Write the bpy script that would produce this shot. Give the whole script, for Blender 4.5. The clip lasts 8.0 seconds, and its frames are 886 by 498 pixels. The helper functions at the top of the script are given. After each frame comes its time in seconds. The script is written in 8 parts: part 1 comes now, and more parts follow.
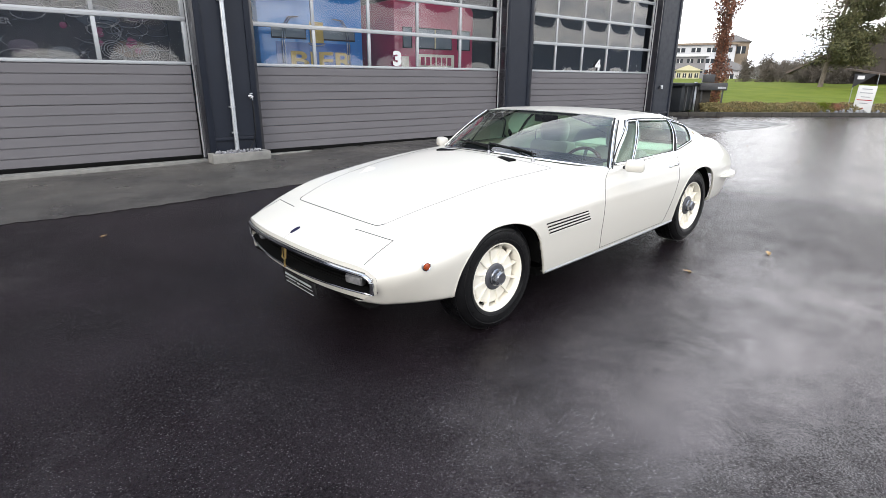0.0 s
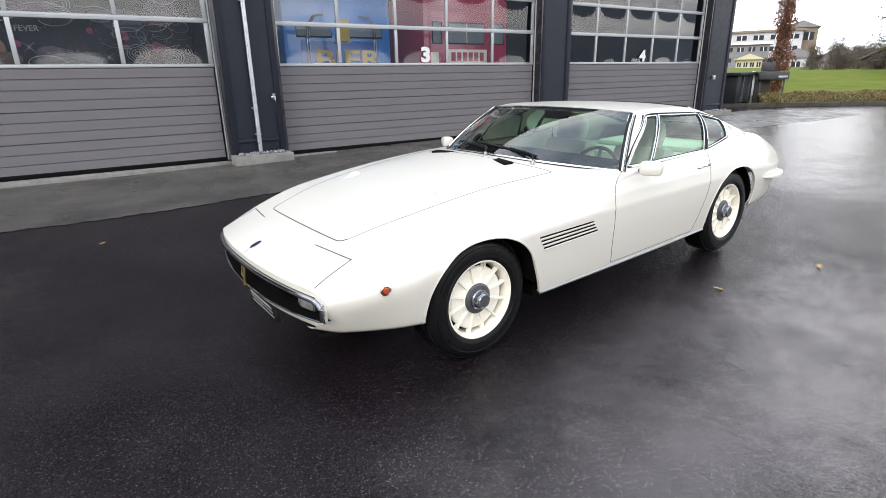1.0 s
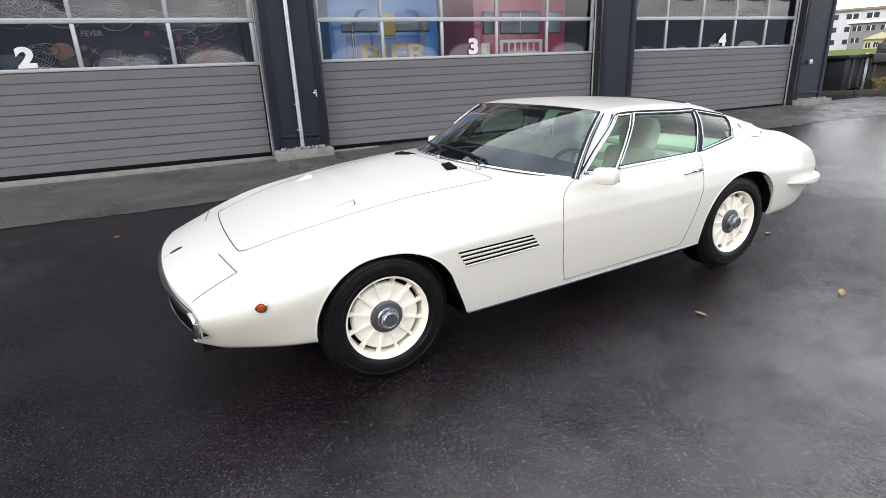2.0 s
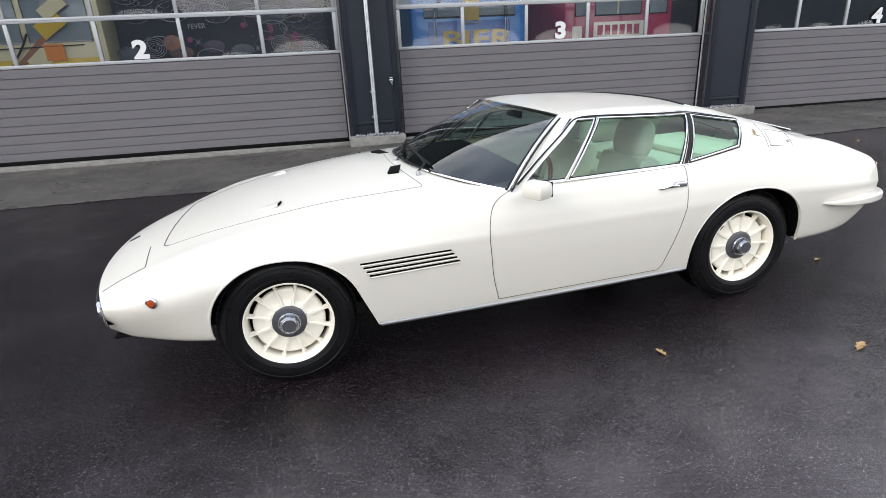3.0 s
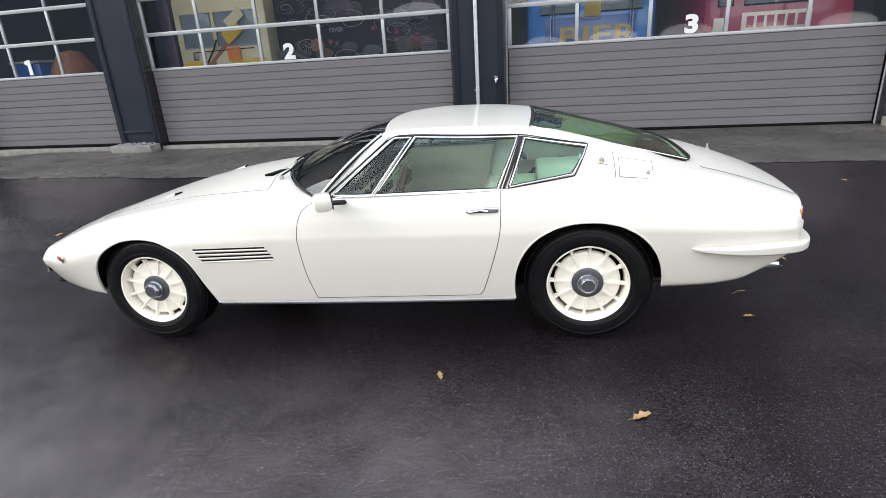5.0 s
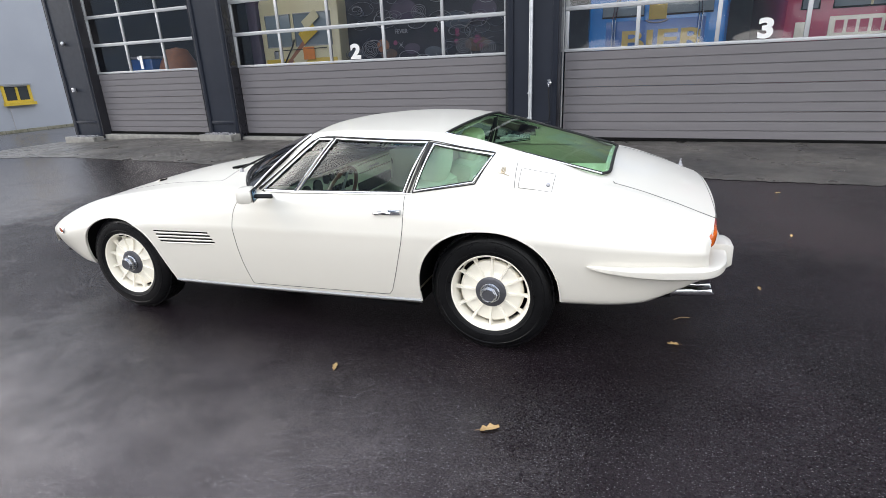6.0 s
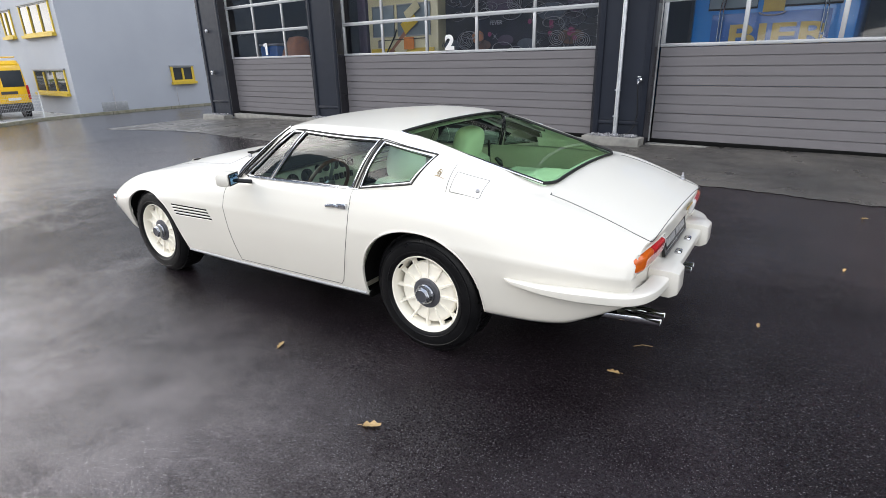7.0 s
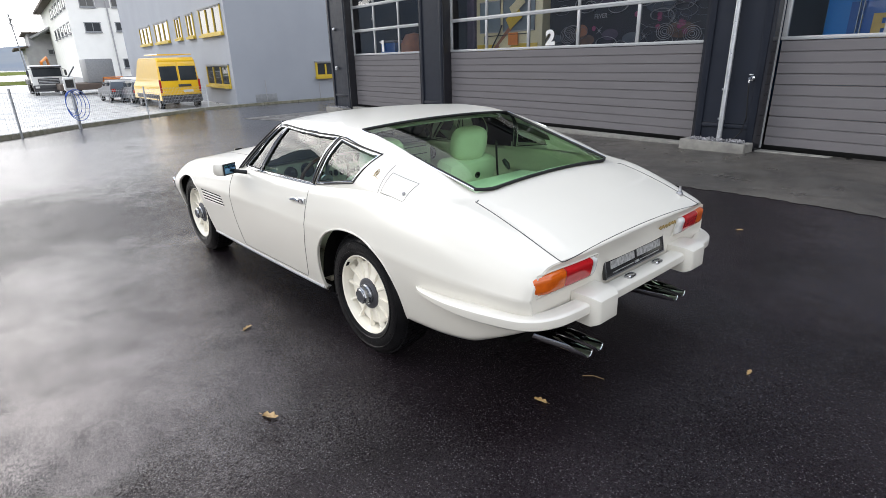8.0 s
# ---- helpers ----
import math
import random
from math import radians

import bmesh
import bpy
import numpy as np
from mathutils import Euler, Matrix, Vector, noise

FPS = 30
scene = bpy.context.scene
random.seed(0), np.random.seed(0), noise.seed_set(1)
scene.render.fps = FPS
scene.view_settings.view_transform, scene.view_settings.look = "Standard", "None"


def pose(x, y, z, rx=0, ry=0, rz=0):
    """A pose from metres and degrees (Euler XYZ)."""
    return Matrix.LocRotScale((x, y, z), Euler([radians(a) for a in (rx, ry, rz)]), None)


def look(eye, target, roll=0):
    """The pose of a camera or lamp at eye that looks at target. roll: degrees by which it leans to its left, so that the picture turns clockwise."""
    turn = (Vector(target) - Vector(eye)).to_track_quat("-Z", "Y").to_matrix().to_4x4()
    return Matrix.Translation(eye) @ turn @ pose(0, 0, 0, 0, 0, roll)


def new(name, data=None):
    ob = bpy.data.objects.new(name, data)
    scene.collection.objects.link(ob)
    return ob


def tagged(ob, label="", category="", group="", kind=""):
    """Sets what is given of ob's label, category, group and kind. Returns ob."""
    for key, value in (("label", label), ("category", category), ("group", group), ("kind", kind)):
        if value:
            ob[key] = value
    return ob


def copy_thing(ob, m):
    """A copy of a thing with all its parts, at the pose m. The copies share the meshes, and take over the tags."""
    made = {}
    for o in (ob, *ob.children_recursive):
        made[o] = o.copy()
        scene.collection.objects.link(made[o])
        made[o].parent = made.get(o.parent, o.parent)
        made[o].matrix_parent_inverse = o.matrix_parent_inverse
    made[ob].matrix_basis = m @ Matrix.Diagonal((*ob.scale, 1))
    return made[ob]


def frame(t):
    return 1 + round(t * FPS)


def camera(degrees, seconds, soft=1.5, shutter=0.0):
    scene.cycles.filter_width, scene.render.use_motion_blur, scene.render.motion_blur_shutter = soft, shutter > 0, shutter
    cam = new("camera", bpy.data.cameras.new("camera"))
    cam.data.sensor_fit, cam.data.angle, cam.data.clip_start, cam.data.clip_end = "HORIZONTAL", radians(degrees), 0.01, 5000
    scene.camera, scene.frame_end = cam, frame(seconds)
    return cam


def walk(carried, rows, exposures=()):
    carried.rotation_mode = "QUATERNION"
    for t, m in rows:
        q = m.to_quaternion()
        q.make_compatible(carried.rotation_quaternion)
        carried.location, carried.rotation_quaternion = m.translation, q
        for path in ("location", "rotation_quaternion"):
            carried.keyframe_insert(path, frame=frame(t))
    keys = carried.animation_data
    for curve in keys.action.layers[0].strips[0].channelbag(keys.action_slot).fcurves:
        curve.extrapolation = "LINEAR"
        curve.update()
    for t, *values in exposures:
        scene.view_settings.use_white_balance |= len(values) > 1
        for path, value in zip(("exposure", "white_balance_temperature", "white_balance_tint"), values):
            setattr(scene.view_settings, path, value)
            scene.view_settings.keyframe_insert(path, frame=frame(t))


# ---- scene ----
cam = camera(79.7, 8.0, soft=0.8)
PATH = [
    (0, (-2.098, -2.878, 1.38), (-0.91, -1.39, 0.768), 0.4),
    (0.5, (-1.9, -2.754, 1.366), (-0.758, -1.234, 0.746), 0.0),
    (1, (-1.537, -2.784, 1.36), (-0.498, -1.192, 0.739), -1.1),
    (1.5, (-1.137, -2.885, 1.373), (-0.224, -1.222, 0.739), -1.9),
    (1.7, (-0.95, -2.931, 1.371), (-0.09, -1.24, 0.739), -2.0),
    (2.8, (0.158, -3.129, 1.415), (0.544, -1.288, 0.736), -3.4),
    (3, (0.375, -3.144, 1.421), (0.682, -1.289, 0.739), -3.0),
    (3.5, (0.895, -3.218, 1.443), (0.998, -1.343, 0.756), -2.8),
    (4, (1.397, -3.278, 1.448), (1.289, -1.399, 0.769), -2.5),
    (4.5, (1.89, -3.277, 1.454), (1.617, -1.415, 0.775), -3.0),
    (5, (2.386, -3.256, 1.463), (1.957, -1.423, 0.789), -3.5),
    (5.2, (2.603, -3.241, 1.442), (2.091, -1.424, 0.783), -3.6),
    (6.3, (3.606, -2.906, 1.461), (2.742, -1.231, 0.792), -2.2),
    (6.5, (3.777, -2.817, 1.471), (2.836, -1.187, 0.795), -2.2),
    (7, (4.16, -2.563, 1.474), (3.014, -1.071, 0.796), -1.3),
    (7.5, (4.522, -2.236, 1.48), (3.19, -0.907, 0.802), -1.7),
    (8, (4.779, -1.834, 1.463), (3.293, -0.682, 0.782), -1.5),
]
walk(cam, [(t, look(eye, target, roll)) for t, eye, target, roll in PATH], exposures=[(0.0, 0.01), (1.5, -0.09), (3.0, -0.14), (4.5, -0.05), (6.5, 0.02), (8.0, -0.31)])

# ---- world, sun, exposure ----
SUN_EL, SUN_AZ = radians(34), radians(240)
world = bpy.data.worlds.new("overcast_sky")
scene.world = world
world.use_nodes = True
wn, wl = world.node_tree.nodes, world.node_tree.links
wn.clear()
w_out = wn.new("ShaderNodeOutputWorld")
w_bg = wn.new("ShaderNodeBackground")
w_sky = wn.new("ShaderNodeTexSky")
w_sky.sky_type = "NISHITA"
w_sky.sun_disc = False
w_sky.sun_elevation = SUN_EL
w_sky.sun_rotation = SUN_AZ
w_sky.air_density = 1.6
w_sky.dust_density = 4.0
w_hsv = wn.new("ShaderNodeHueSaturation")
w_hsv.inputs["Saturation"].default_value = 0.22
w_co = wn.new("ShaderNodeTexCoord")
w_map = wn.new("ShaderNodeMapping")
w_map.inputs["Scale"].default_value = (1.0, 1.0, 2.6)
w_no = wn.new("ShaderNodeTexNoise")
w_no.inputs["Scale"].default_value = 2.3
w_no.inputs["Detail"].default_value = 6.0
w_ramp = wn.new("ShaderNodeMapRange")
w_ramp.inputs["From Min"].default_value = 0.36
w_ramp.inputs["From Max"].default_value = 0.68
w_ramp.inputs["To Min"].default_value = 0.82
w_ramp.inputs["To Max"].default_value = 1.28
w_cloud = wn.new("ShaderNodeMix")
w_cloud.data_type = "RGBA"
w_cloud.inputs[0].default_value = 0.72
w_tone = wn.new("ShaderNodeMix")
w_tone.data_type = "RGBA"
w_tone.inputs[6].default_value = (5.6, 6.0, 6.8, 1)
w_tone.inputs[7].default_value = (9.85, 9.55, 9.30, 1)
w_tramp = wn.new("ShaderNodeMapRange")
w_tramp.inputs["From Min"].default_value = 0.40
w_tramp.inputs["From Max"].default_value = 0.64
wl.new(w_no.outputs["Fac"], w_tramp.inputs["Value"])
wl.new(w_tramp.outputs["Result"], w_tone.inputs[0])
wl.new(w_tone.outputs[2], w_cloud.inputs[7])
# the cloud is about as bright on both sides
w_dot = wn.new("ShaderNodeVectorMath")
w_dot.operation = "DOT_PRODUCT"
w_dot.inputs[1].default_value = (-0.93, -0.25, 0.0)
w_side = wn.new("ShaderNodeMapRange")
w_side.inputs["From Min"].default_value = -1.0
w_side.inputs["From Max"].default_value = 1.0
w_side.inputs["To Min"].default_value = 1.58
w_side.inputs["To Max"].default_value = 1.50
wl.new(w_co.outputs["Generated"], w_dot.inputs[0])
wl.new(w_dot.outputs["Value"], w_side.inputs["Value"])
w_both = wn.new("ShaderNodeMath")
w_both.operation = "MULTIPLY"
wl.new(w_ramp.outputs["Result"], w_both.inputs[0])
# thin bright cloud low down, heavier cloud overhead
w_up = wn.new("ShaderNodeSeparateXYZ")
wl.new(w_co.outputs["Generated"], w_up.inputs["Vector"])
w_low = wn.new("ShaderNodeMapRange")
w_low.interpolation_type = "SMOOTHSTEP"
w_low.inputs["From Max"].default_value = 0.78
w_low.inputs["To Min"].default_value = 1.30
w_low.inputs["To Max"].default_value = 1.13
wl.new(w_up.outputs["Z"], w_low.inputs["Value"])
w_three = wn.new("ShaderNodeMath")
w_three.operation = "MULTIPLY"
wl.new(w_side.outputs["Result"], w_three.inputs[0])
wl.new(w_low.outputs["Result"], w_three.inputs[1])
wl.new(w_three.outputs["Value"], w_both.inputs[1])
w_mul = wn.new("ShaderNodeVectorMath")
w_mul.operation = "SCALE"
wl.new(w_co.outputs["Generated"], w_map.inputs["Vector"])
wl.new(w_map.outputs["Vector"], w_no.inputs["Vector"])
wl.new(w_no.outputs["Fac"], w_ramp.inputs["Value"])
wl.new(w_sky.outputs["Color"], w_hsv.inputs["Color"])
wl.new(w_hsv.outputs["Color"], w_cloud.inputs[6])
# thinner, bluer cloud overhead
w_top = wn.new("ShaderNodeMapRange")
w_top.interpolation_type = "SMOOTHSTEP"
w_top.inputs["From Min"].default_value = 0.62
w_top.inputs["From Max"].default_value = 0.92
w_top.inputs["To Max"].default_value = 0.34
w_blue = wn.new("ShaderNodeMix")
w_blue.data_type = "RGBA"
w_blue.inputs[7].default_value = (3.0, 5.0, 8.6, 1)
wl.new(w_up.outputs["Z"], w_top.inputs["Value"])
wl.new(w_top.outputs["Result"], w_blue.inputs[0])
wl.new(w_cloud.outputs[2], w_blue.inputs[6])
wl.new(w_blue.outputs[2], w_mul.inputs[0])
wl.new(w_both.outputs["Value"], w_mul.inputs["Scale"])
wl.new(w_mul.outputs["Vector"], w_bg.inputs["Color"])
w_bg.inputs["Strength"].default_value = 0.210
wl.new(w_bg.outputs["Background"], w_out.inputs["Surface"])

sun_data = bpy.data.lights.new("sun", "SUN")
sun_data.energy = 0.5
sun_data.angle = radians(30)
sun_data.color = (1.0, 0.97, 0.93)
sun = new("sun", sun_data)
sun.matrix_world = Matrix.Translation((0, 0, 30)) @ Vector((math.sin(SUN_AZ) * math.cos(SUN_EL), math.cos(SUN_AZ) * math.cos(SUN_EL), math.sin(SUN_EL))).to_track_quat("Z", "Y").to_matrix().to_4x4()


# ---- materials ----
def rgb(r, g, b):
    return (r, g, b, 1.0)


def material(name, a, b=None, rough=0.5, metal=0.0, scale=8.0, detail=5.0, bump=0.0, bump_scale=60.0, rough_var=0.0, coat=0.0, coat_rough=0.04, spec=0.5, stretch=(1, 1, 1), per_object=0.0, per_island=0.0, sheen=0.0):
    """A surface whose colour wanders between a and b at one scale, with fine relief at another."""
    m = bpy.data.materials.new(name)
    m.use_nodes = True
    n, l = m.node_tree.nodes, m.node_tree.links
    p = n["Principled BSDF"]
    b = b or tuple(c * 0.85 for c in a)
    co = n.new("ShaderNodeTexCoord")
    mp = n.new("ShaderNodeMapping")
    mp.inputs["Scale"].default_value = stretch
    l.new(co.outputs["Object"], mp.inputs["Vector"])
    no = n.new("ShaderNodeTexNoise")
    no.inputs["Scale"].default_value = scale
    no.inputs["Detail"].default_value = detail
    l.new(mp.outputs["Vector"], no.inputs["Vector"])
    mix = n.new("ShaderNodeMix")
    mix.data_type = "RGBA"
    mix.inputs[6].default_value = rgb(*a)
    mix.inputs[7].default_value = rgb(*b)
    rng = n.new("ShaderNodeMapRange")
    rng.inputs["From Min"].default_value = 0.3
    rng.inputs["From Max"].default_value = 0.7
    l.new(no.outputs["Fac"], rng.inputs["Value"])
    l.new(rng.outputs["Result"], mix.inputs[0])
    colour = mix.outputs[2]
    if per_object or per_island:
        hs = n.new("ShaderNodeHueSaturation")
        r = n.new("ShaderNodeMapRange")
        amount = per_object or per_island
        r.inputs["To Min"].default_value = 1 - amount
        r.inputs["To Max"].default_value = 1 + amount
        if per_object:
            l.new(n.new("ShaderNodeObjectInfo").outputs["Random"], r.inputs["Value"])
        else:
            l.new(n.new("ShaderNodeNewGeometry").outputs["Random Per Island"], r.inputs["Value"])
        l.new(r.outputs["Result"], hs.inputs["Value"])
        l.new(colour, hs.inputs["Color"])
        colour = hs.outputs["Color"]
    l.new(colour, p.inputs["Base Color"])
    p.inputs["Metallic"].default_value = metal
    p.inputs["Specular IOR Level"].default_value = spec
    if rough_var:
        rr = n.new("ShaderNodeMapRange")
        rr.inputs["From Min"].default_value = 0.3
        rr.inputs["From Max"].default_value = 0.7
        rr.inputs["To Min"].default_value = max(0.02, rough - rough_var)
        rr.inputs["To Max"].default_value = min(1.0, rough + rough_var)
        n2 = n.new("ShaderNodeTexNoise")
        n2.inputs["Scale"].default_value = scale * 2.7
        n2.inputs["Detail"].default_value = 4
        l.new(mp.outputs["Vector"], n2.inputs["Vector"])
        l.new(n2.outputs["Fac"], rr.inputs["Value"])
        l.new(rr.outputs["Result"], p.inputs["Roughness"])
    else:
        p.inputs["Roughness"].default_value = rough
    if coat:
        p.inputs["Coat Weight"].default_value = coat
        p.inputs["Coat Roughness"].default_value = coat_rough
    if bump:
        n3 = n.new("ShaderNodeTexNoise")
        n3.inputs["Scale"].default_value = bump_scale
        n3.inputs["Detail"].default_value = 4
        l.new(mp.outputs["Vector"], n3.inputs["Vector"])
        bp = n.new("ShaderNodeBump")
        bp.inputs["Strength"].default_value = bump
        bp.inputs["Distance"].default_value = 0.01
        l.new(n3.outputs["Fac"], bp.inputs["Height"])
        l.new(bp.outputs["Normal"], p.inputs["Normal"])
    return m


def glass_material(name, tint, rough=0.0, sheets=1.5):
    """A thin pane: it reflects by Fresnel and lets tinted light through."""
    m = bpy.data.materials.new(name)
    m.use_nodes = True
    n, l = m.node_tree.nodes, m.node_tree.links
    n.remove(n["Principled BSDF"])
    gl = n.new("ShaderNodeBsdfGlossy")
    gl.inputs["Roughness"].default_value = rough
    tr = n.new("ShaderNodeBsdfTransparent")
    tr.inputs["Color"].default_value = rgb(*tint)
    fr = n.new("ShaderNodeFresnel")
    fr.inputs["IOR"].default_value = 1.5
    up = n.new("ShaderNodeMath")
    up.operation = "MULTIPLY"
    up.use_clamp = True
    up.inputs[1].default_value = sheets
    mx = n.new("ShaderNodeMixShader")
    l.new(fr.outputs["Fac"], up.inputs[0])
    l.new(up.outputs["Value"], mx.inputs["Fac"])
    l.new(tr.outputs["BSDF"], mx.inputs[1])
    l.new(gl.outputs["BSDF"], mx.inputs[2])
    l.new(mx.outputs["Shader"], n["Material Output"].inputs["Surface"])
    return m


def asphalt_material():
    """Dark wet asphalt: aggregate grains, damp film, drier streaks and a few shallow puddles."""
    m = bpy.data.materials.new("wet_asphalt")
    m.use_nodes = True
    n, l = m.node_tree.nodes, m.node_tree.links
    p = n["Principled BSDF"]
    co = n.new("ShaderNodeTexCoord")

    def tex(scale, detail, stretch=(1, 1, 1), turn=0.0):
        mp = n.new("ShaderNodeMapping")
        mp.inputs["Scale"].default_value = stretch
        mp.inputs["Rotation"].default_value = (0, 0, turn)
        t = n.new("ShaderNodeTexNoise")
        t.inputs["Scale"].default_value = scale
        t.inputs["Detail"].default_value = detail
        l.new(co.outputs["Object"], mp.inputs["Vector"])
        l.new(mp.outputs["Vector"], t.inputs["Vector"])
        return t.outputs["Fac"]

    def rng(v, a, b, c, d):
        r = n.new("ShaderNodeMapRange")
        for k, x in zip(("From Min", "From Max", "To Min", "To Max"), (a, b, c, d)):
            r.inputs[k].default_value = x
        l.new(v, r.inputs["Value"])
        return r.outputs["Result"]

    def math_node(op, a, b):
        q = n.new("ShaderNodeMath")
        q.operation = op
        for i, v in enumerate((a, b)):
            if isinstance(v, (int, float)):
                q.inputs[i].default_value = v
            else:
                l.new(v, q.inputs[i])
        return q.outputs["Value"]

    broad = tex(0.22, 4, (1, 1.6, 1), 0.5)
    mid = tex(1.1, 6)
    grain = tex(130, 3)
    vor = n.new("ShaderNodeTexVoronoi")
    vor.inputs["Scale"].default_value = 260
    l.new(co.outputs["Object"], vor.inputs["Vector"])
    mix = n.new("ShaderNodeMix")
    mix.data_type = "RGBA"
    mix.inputs[6].default_value = rgb(0.0024, 0.0016, 0.0021)
    mix.inputs[7].default_value = rgb(0.0170, 0.0122, 0.0150)
    l.new(rng(math_node("ADD", math_node("MULTIPLY", grain, 0.6), math_node("MULTIPLY", mid, 0.4)), 0.38, 0.68, 0, 1), mix.inputs[0])
    fleck = n.new("ShaderNodeMix")
    fleck.data_type = "RGBA"
    fleck.inputs[7].default_value = rgb(0.17, 0.165, 0.165)
    l.new(mix.outputs[2], fleck.inputs[6])
    sep = n.new("ShaderNodeSeparateColor")
    l.new(vor.outputs["Color"], sep.inputs["Color"])
    l.new(rng(sep.outputs["Red"], 0.950, 1.0, 0, 0.46), fleck.inputs[0])
    l.new(fleck.outputs[2], p.inputs["Base Color"])
    film = tex(0.55, 7, (1, 2.2, 1), 0.35)
    # film and gloss grow towards both ends, imitating brighter sky sheen there
    sx = n.new("ShaderNodeSeparateXYZ")
    l.new(co.outputs["Object"], sx.inputs["Vector"])
    away = rng(math_node("ABSOLUTE", math_node("SUBTRACT", sx.outputs["X"], 1.2), 0.0), 2.0, 6.4, -0.09, 0.12)
    # extra film south of the car, placed to imitate sky sheen
    south = math_node("MULTIPLY", rng(math_node("MULTIPLY", sx.outputs["Y"], -1.0), 0.5, 1.8, 0, 0.13), math_node("MULTIPLY", rng(sx.outputs["X"], -1.3, -0.1, 0, 1), rng(sx.outputs["X"], 2.0, 3.4, 1, 0)))
    south = math_node("MULTIPLY", south, rng(sx.outputs["Y"], -2.4, -2.0, 0.3, 1))
    away = math_node("ADD", away, south)
    # film and gloss vary behind the car and drop before it, imitating reflections
    away = math_node("ADD", away, math_node("MULTIPLY", math_node("MULTIPLY", rng(sx.outputs["X"], 2.9, 3.7, 0, 0.14), rng(sx.outputs["X"], 4.6, 5.6, 1, 0)), rng(sx.outputs["Y"], 0.6, 1.9, -0.8, 1)))
    away = math_node("ADD", away, math_node("MULTIPLY", rng(sx.outputs["X"], -4.5, -2.5, 0, -0.06), rng(sx.outputs["X"], -1.2, -0.4, 1, 0)))
    patch = tex(3.2, 5)
    spots = tex(11, 6)
    level = math_node("ADD", away, math_node("ADD", math_node("MULTIPLY", broad, 0.36), math_node("ADD", math_node("MULTIPLY", film, 0.17), math_node("ADD", math_node("MULTIPLY", mid, 0.10), 0.182))))
    level = math_node("ADD", level, math_node("ADD", rng(patch, 0.25, 0.75, -0.03, 0.03), rng(spots, 0.25, 0.75, -0.03, 0.03)))
    wet = rng(level, 0.445, 0.605, 0, 1)
    l.new(rng(wet, 0, 1, 0.27, 0.155), p.inputs["Roughness"])
    pores = tex(115, 3)
    ripple = tex(38, 3)
    # specular also drops towards the car's nose and beyond
    dull = math_node("MULTIPLY", rng(pores, 0.36, 0.64, 0.12, 1.75), math_node("MULTIPLY", rng(patch, 0.30, 0.66, 0.60, 1.15), rng(sx.outputs["X"], -1.6, 0.8, 0.42, 1.0)))
    # specular is cut behind the car, imitating the hall's dark reflection
    strip = math_node("MULTIPLY", math_node("MULTIPLY", rng(sx.outputs["X"], 2.5, 3.2, 0, 1), rng(sx.outputs["X"], 4.8, 5.6, 1, 0)), rng(sx.outputs["Y"], 0.4, 1.5, 1, 0))
    dull = math_node("MULTIPLY", dull, rng(strip, 0, 1, 1.0, 0.58))
    keep = math_node("ADD", math_node("MULTIPLY", dull, math_node("SUBTRACT", 1.0, wet)), wet)
    l.new(math_node("MULTIPLY", rng(wet, 0, 1, 0.48, 1.05), keep), p.inputs["Specular IOR Level"])
    p.inputs["Specular Tint"].default_value = rgb(1.0, 0.905, 0.915)
    bp = n.new("ShaderNodeBump")
    bp.inputs["Distance"].default_value = 0.004
    l.new(rng(wet, 0, 1, 0.46, 0.22), bp.inputs["Strength"])
    l.new(math_node("ADD", math_node("MULTIPLY", ripple, 1.6), math_node("ADD", vor.outputs["Distance"], math_node("MULTIPLY", grain, 0.7))), bp.inputs["Height"])
    l.new(bp.outputs["Normal"], p.inputs["Normal"])
    return m


M_ASPHALT = asphalt_material()
M_APRON = material("damp_concrete_apron", (0.080, 0.073, 0.064), (0.030, 0.028, 0.0265), rough=0.42, rough_var=0.2, scale=0.9, detail=8, bump=0.35, bump_scale=140)
M_CONCRETE = material("pale_concrete", (0.215, 0.21, 0.19), (0.135, 0.13, 0.12), rough=0.85, scale=7, bump=0.4, bump_scale=70)
M_GRAVEL = material("grey_gravel", (0.27, 0.27, 0.28), (0.11, 0.11, 0.12), rough=0.7, scale=30, per_island=0.5)
M_CLAD = material("anthracite_steel_cladding", (0.0145, 0.0178, 0.0265), (0.0120, 0.0146, 0.0220), rough=0.42, spec=0.2, rough_var=0.1, scale=2.5, bump=0.03, bump_scale=12)
M_REVEAL = material("black_gloss_reveal", (0.014, 0.014, 0.017), (0.02, 0.02, 0.024), rough=0.14, rough_var=0.05, scale=3)
M_DOORPANEL = material("grey_sectional_door_panel", (0.137, 0.131, 0.137), (0.125, 0.119, 0.125), rough=0.65, spec=0.10, rough_var=0.1, scale=4, stretch=(0.3, 1, 3), bump=0.12, bump_scale=160)
M_ALU = material("silver_aluminium_frame", (0.36, 0.37, 0.38), (0.30, 0.31, 0.32), rough=0.42, metal=0.25, scale=3, stretch=(0.3, 1, 1), rough_var=0.08)
M_RUBBER = material("black_rubber", (0.008, 0.008, 0.008), (0.013, 0.013, 0.013), rough=0.6, spec=0.25, scale=20)
M_WHITEVINYL = material("white_vinyl", (0.62, 0.62, 0.61), (0.56, 0.56, 0.56), rough=0.45, scale=5)
M_PANE = glass_material("door_pane_glass", (0.90, 0.92, 0.93), rough=0.045, sheets=1.7)
M_SIGNWHITE = material("weathered_sign_white", (0.55, 0.55, 0.54), (0.47, 0.47, 0.46), rough=0.6, scale=3, spec=0.2)
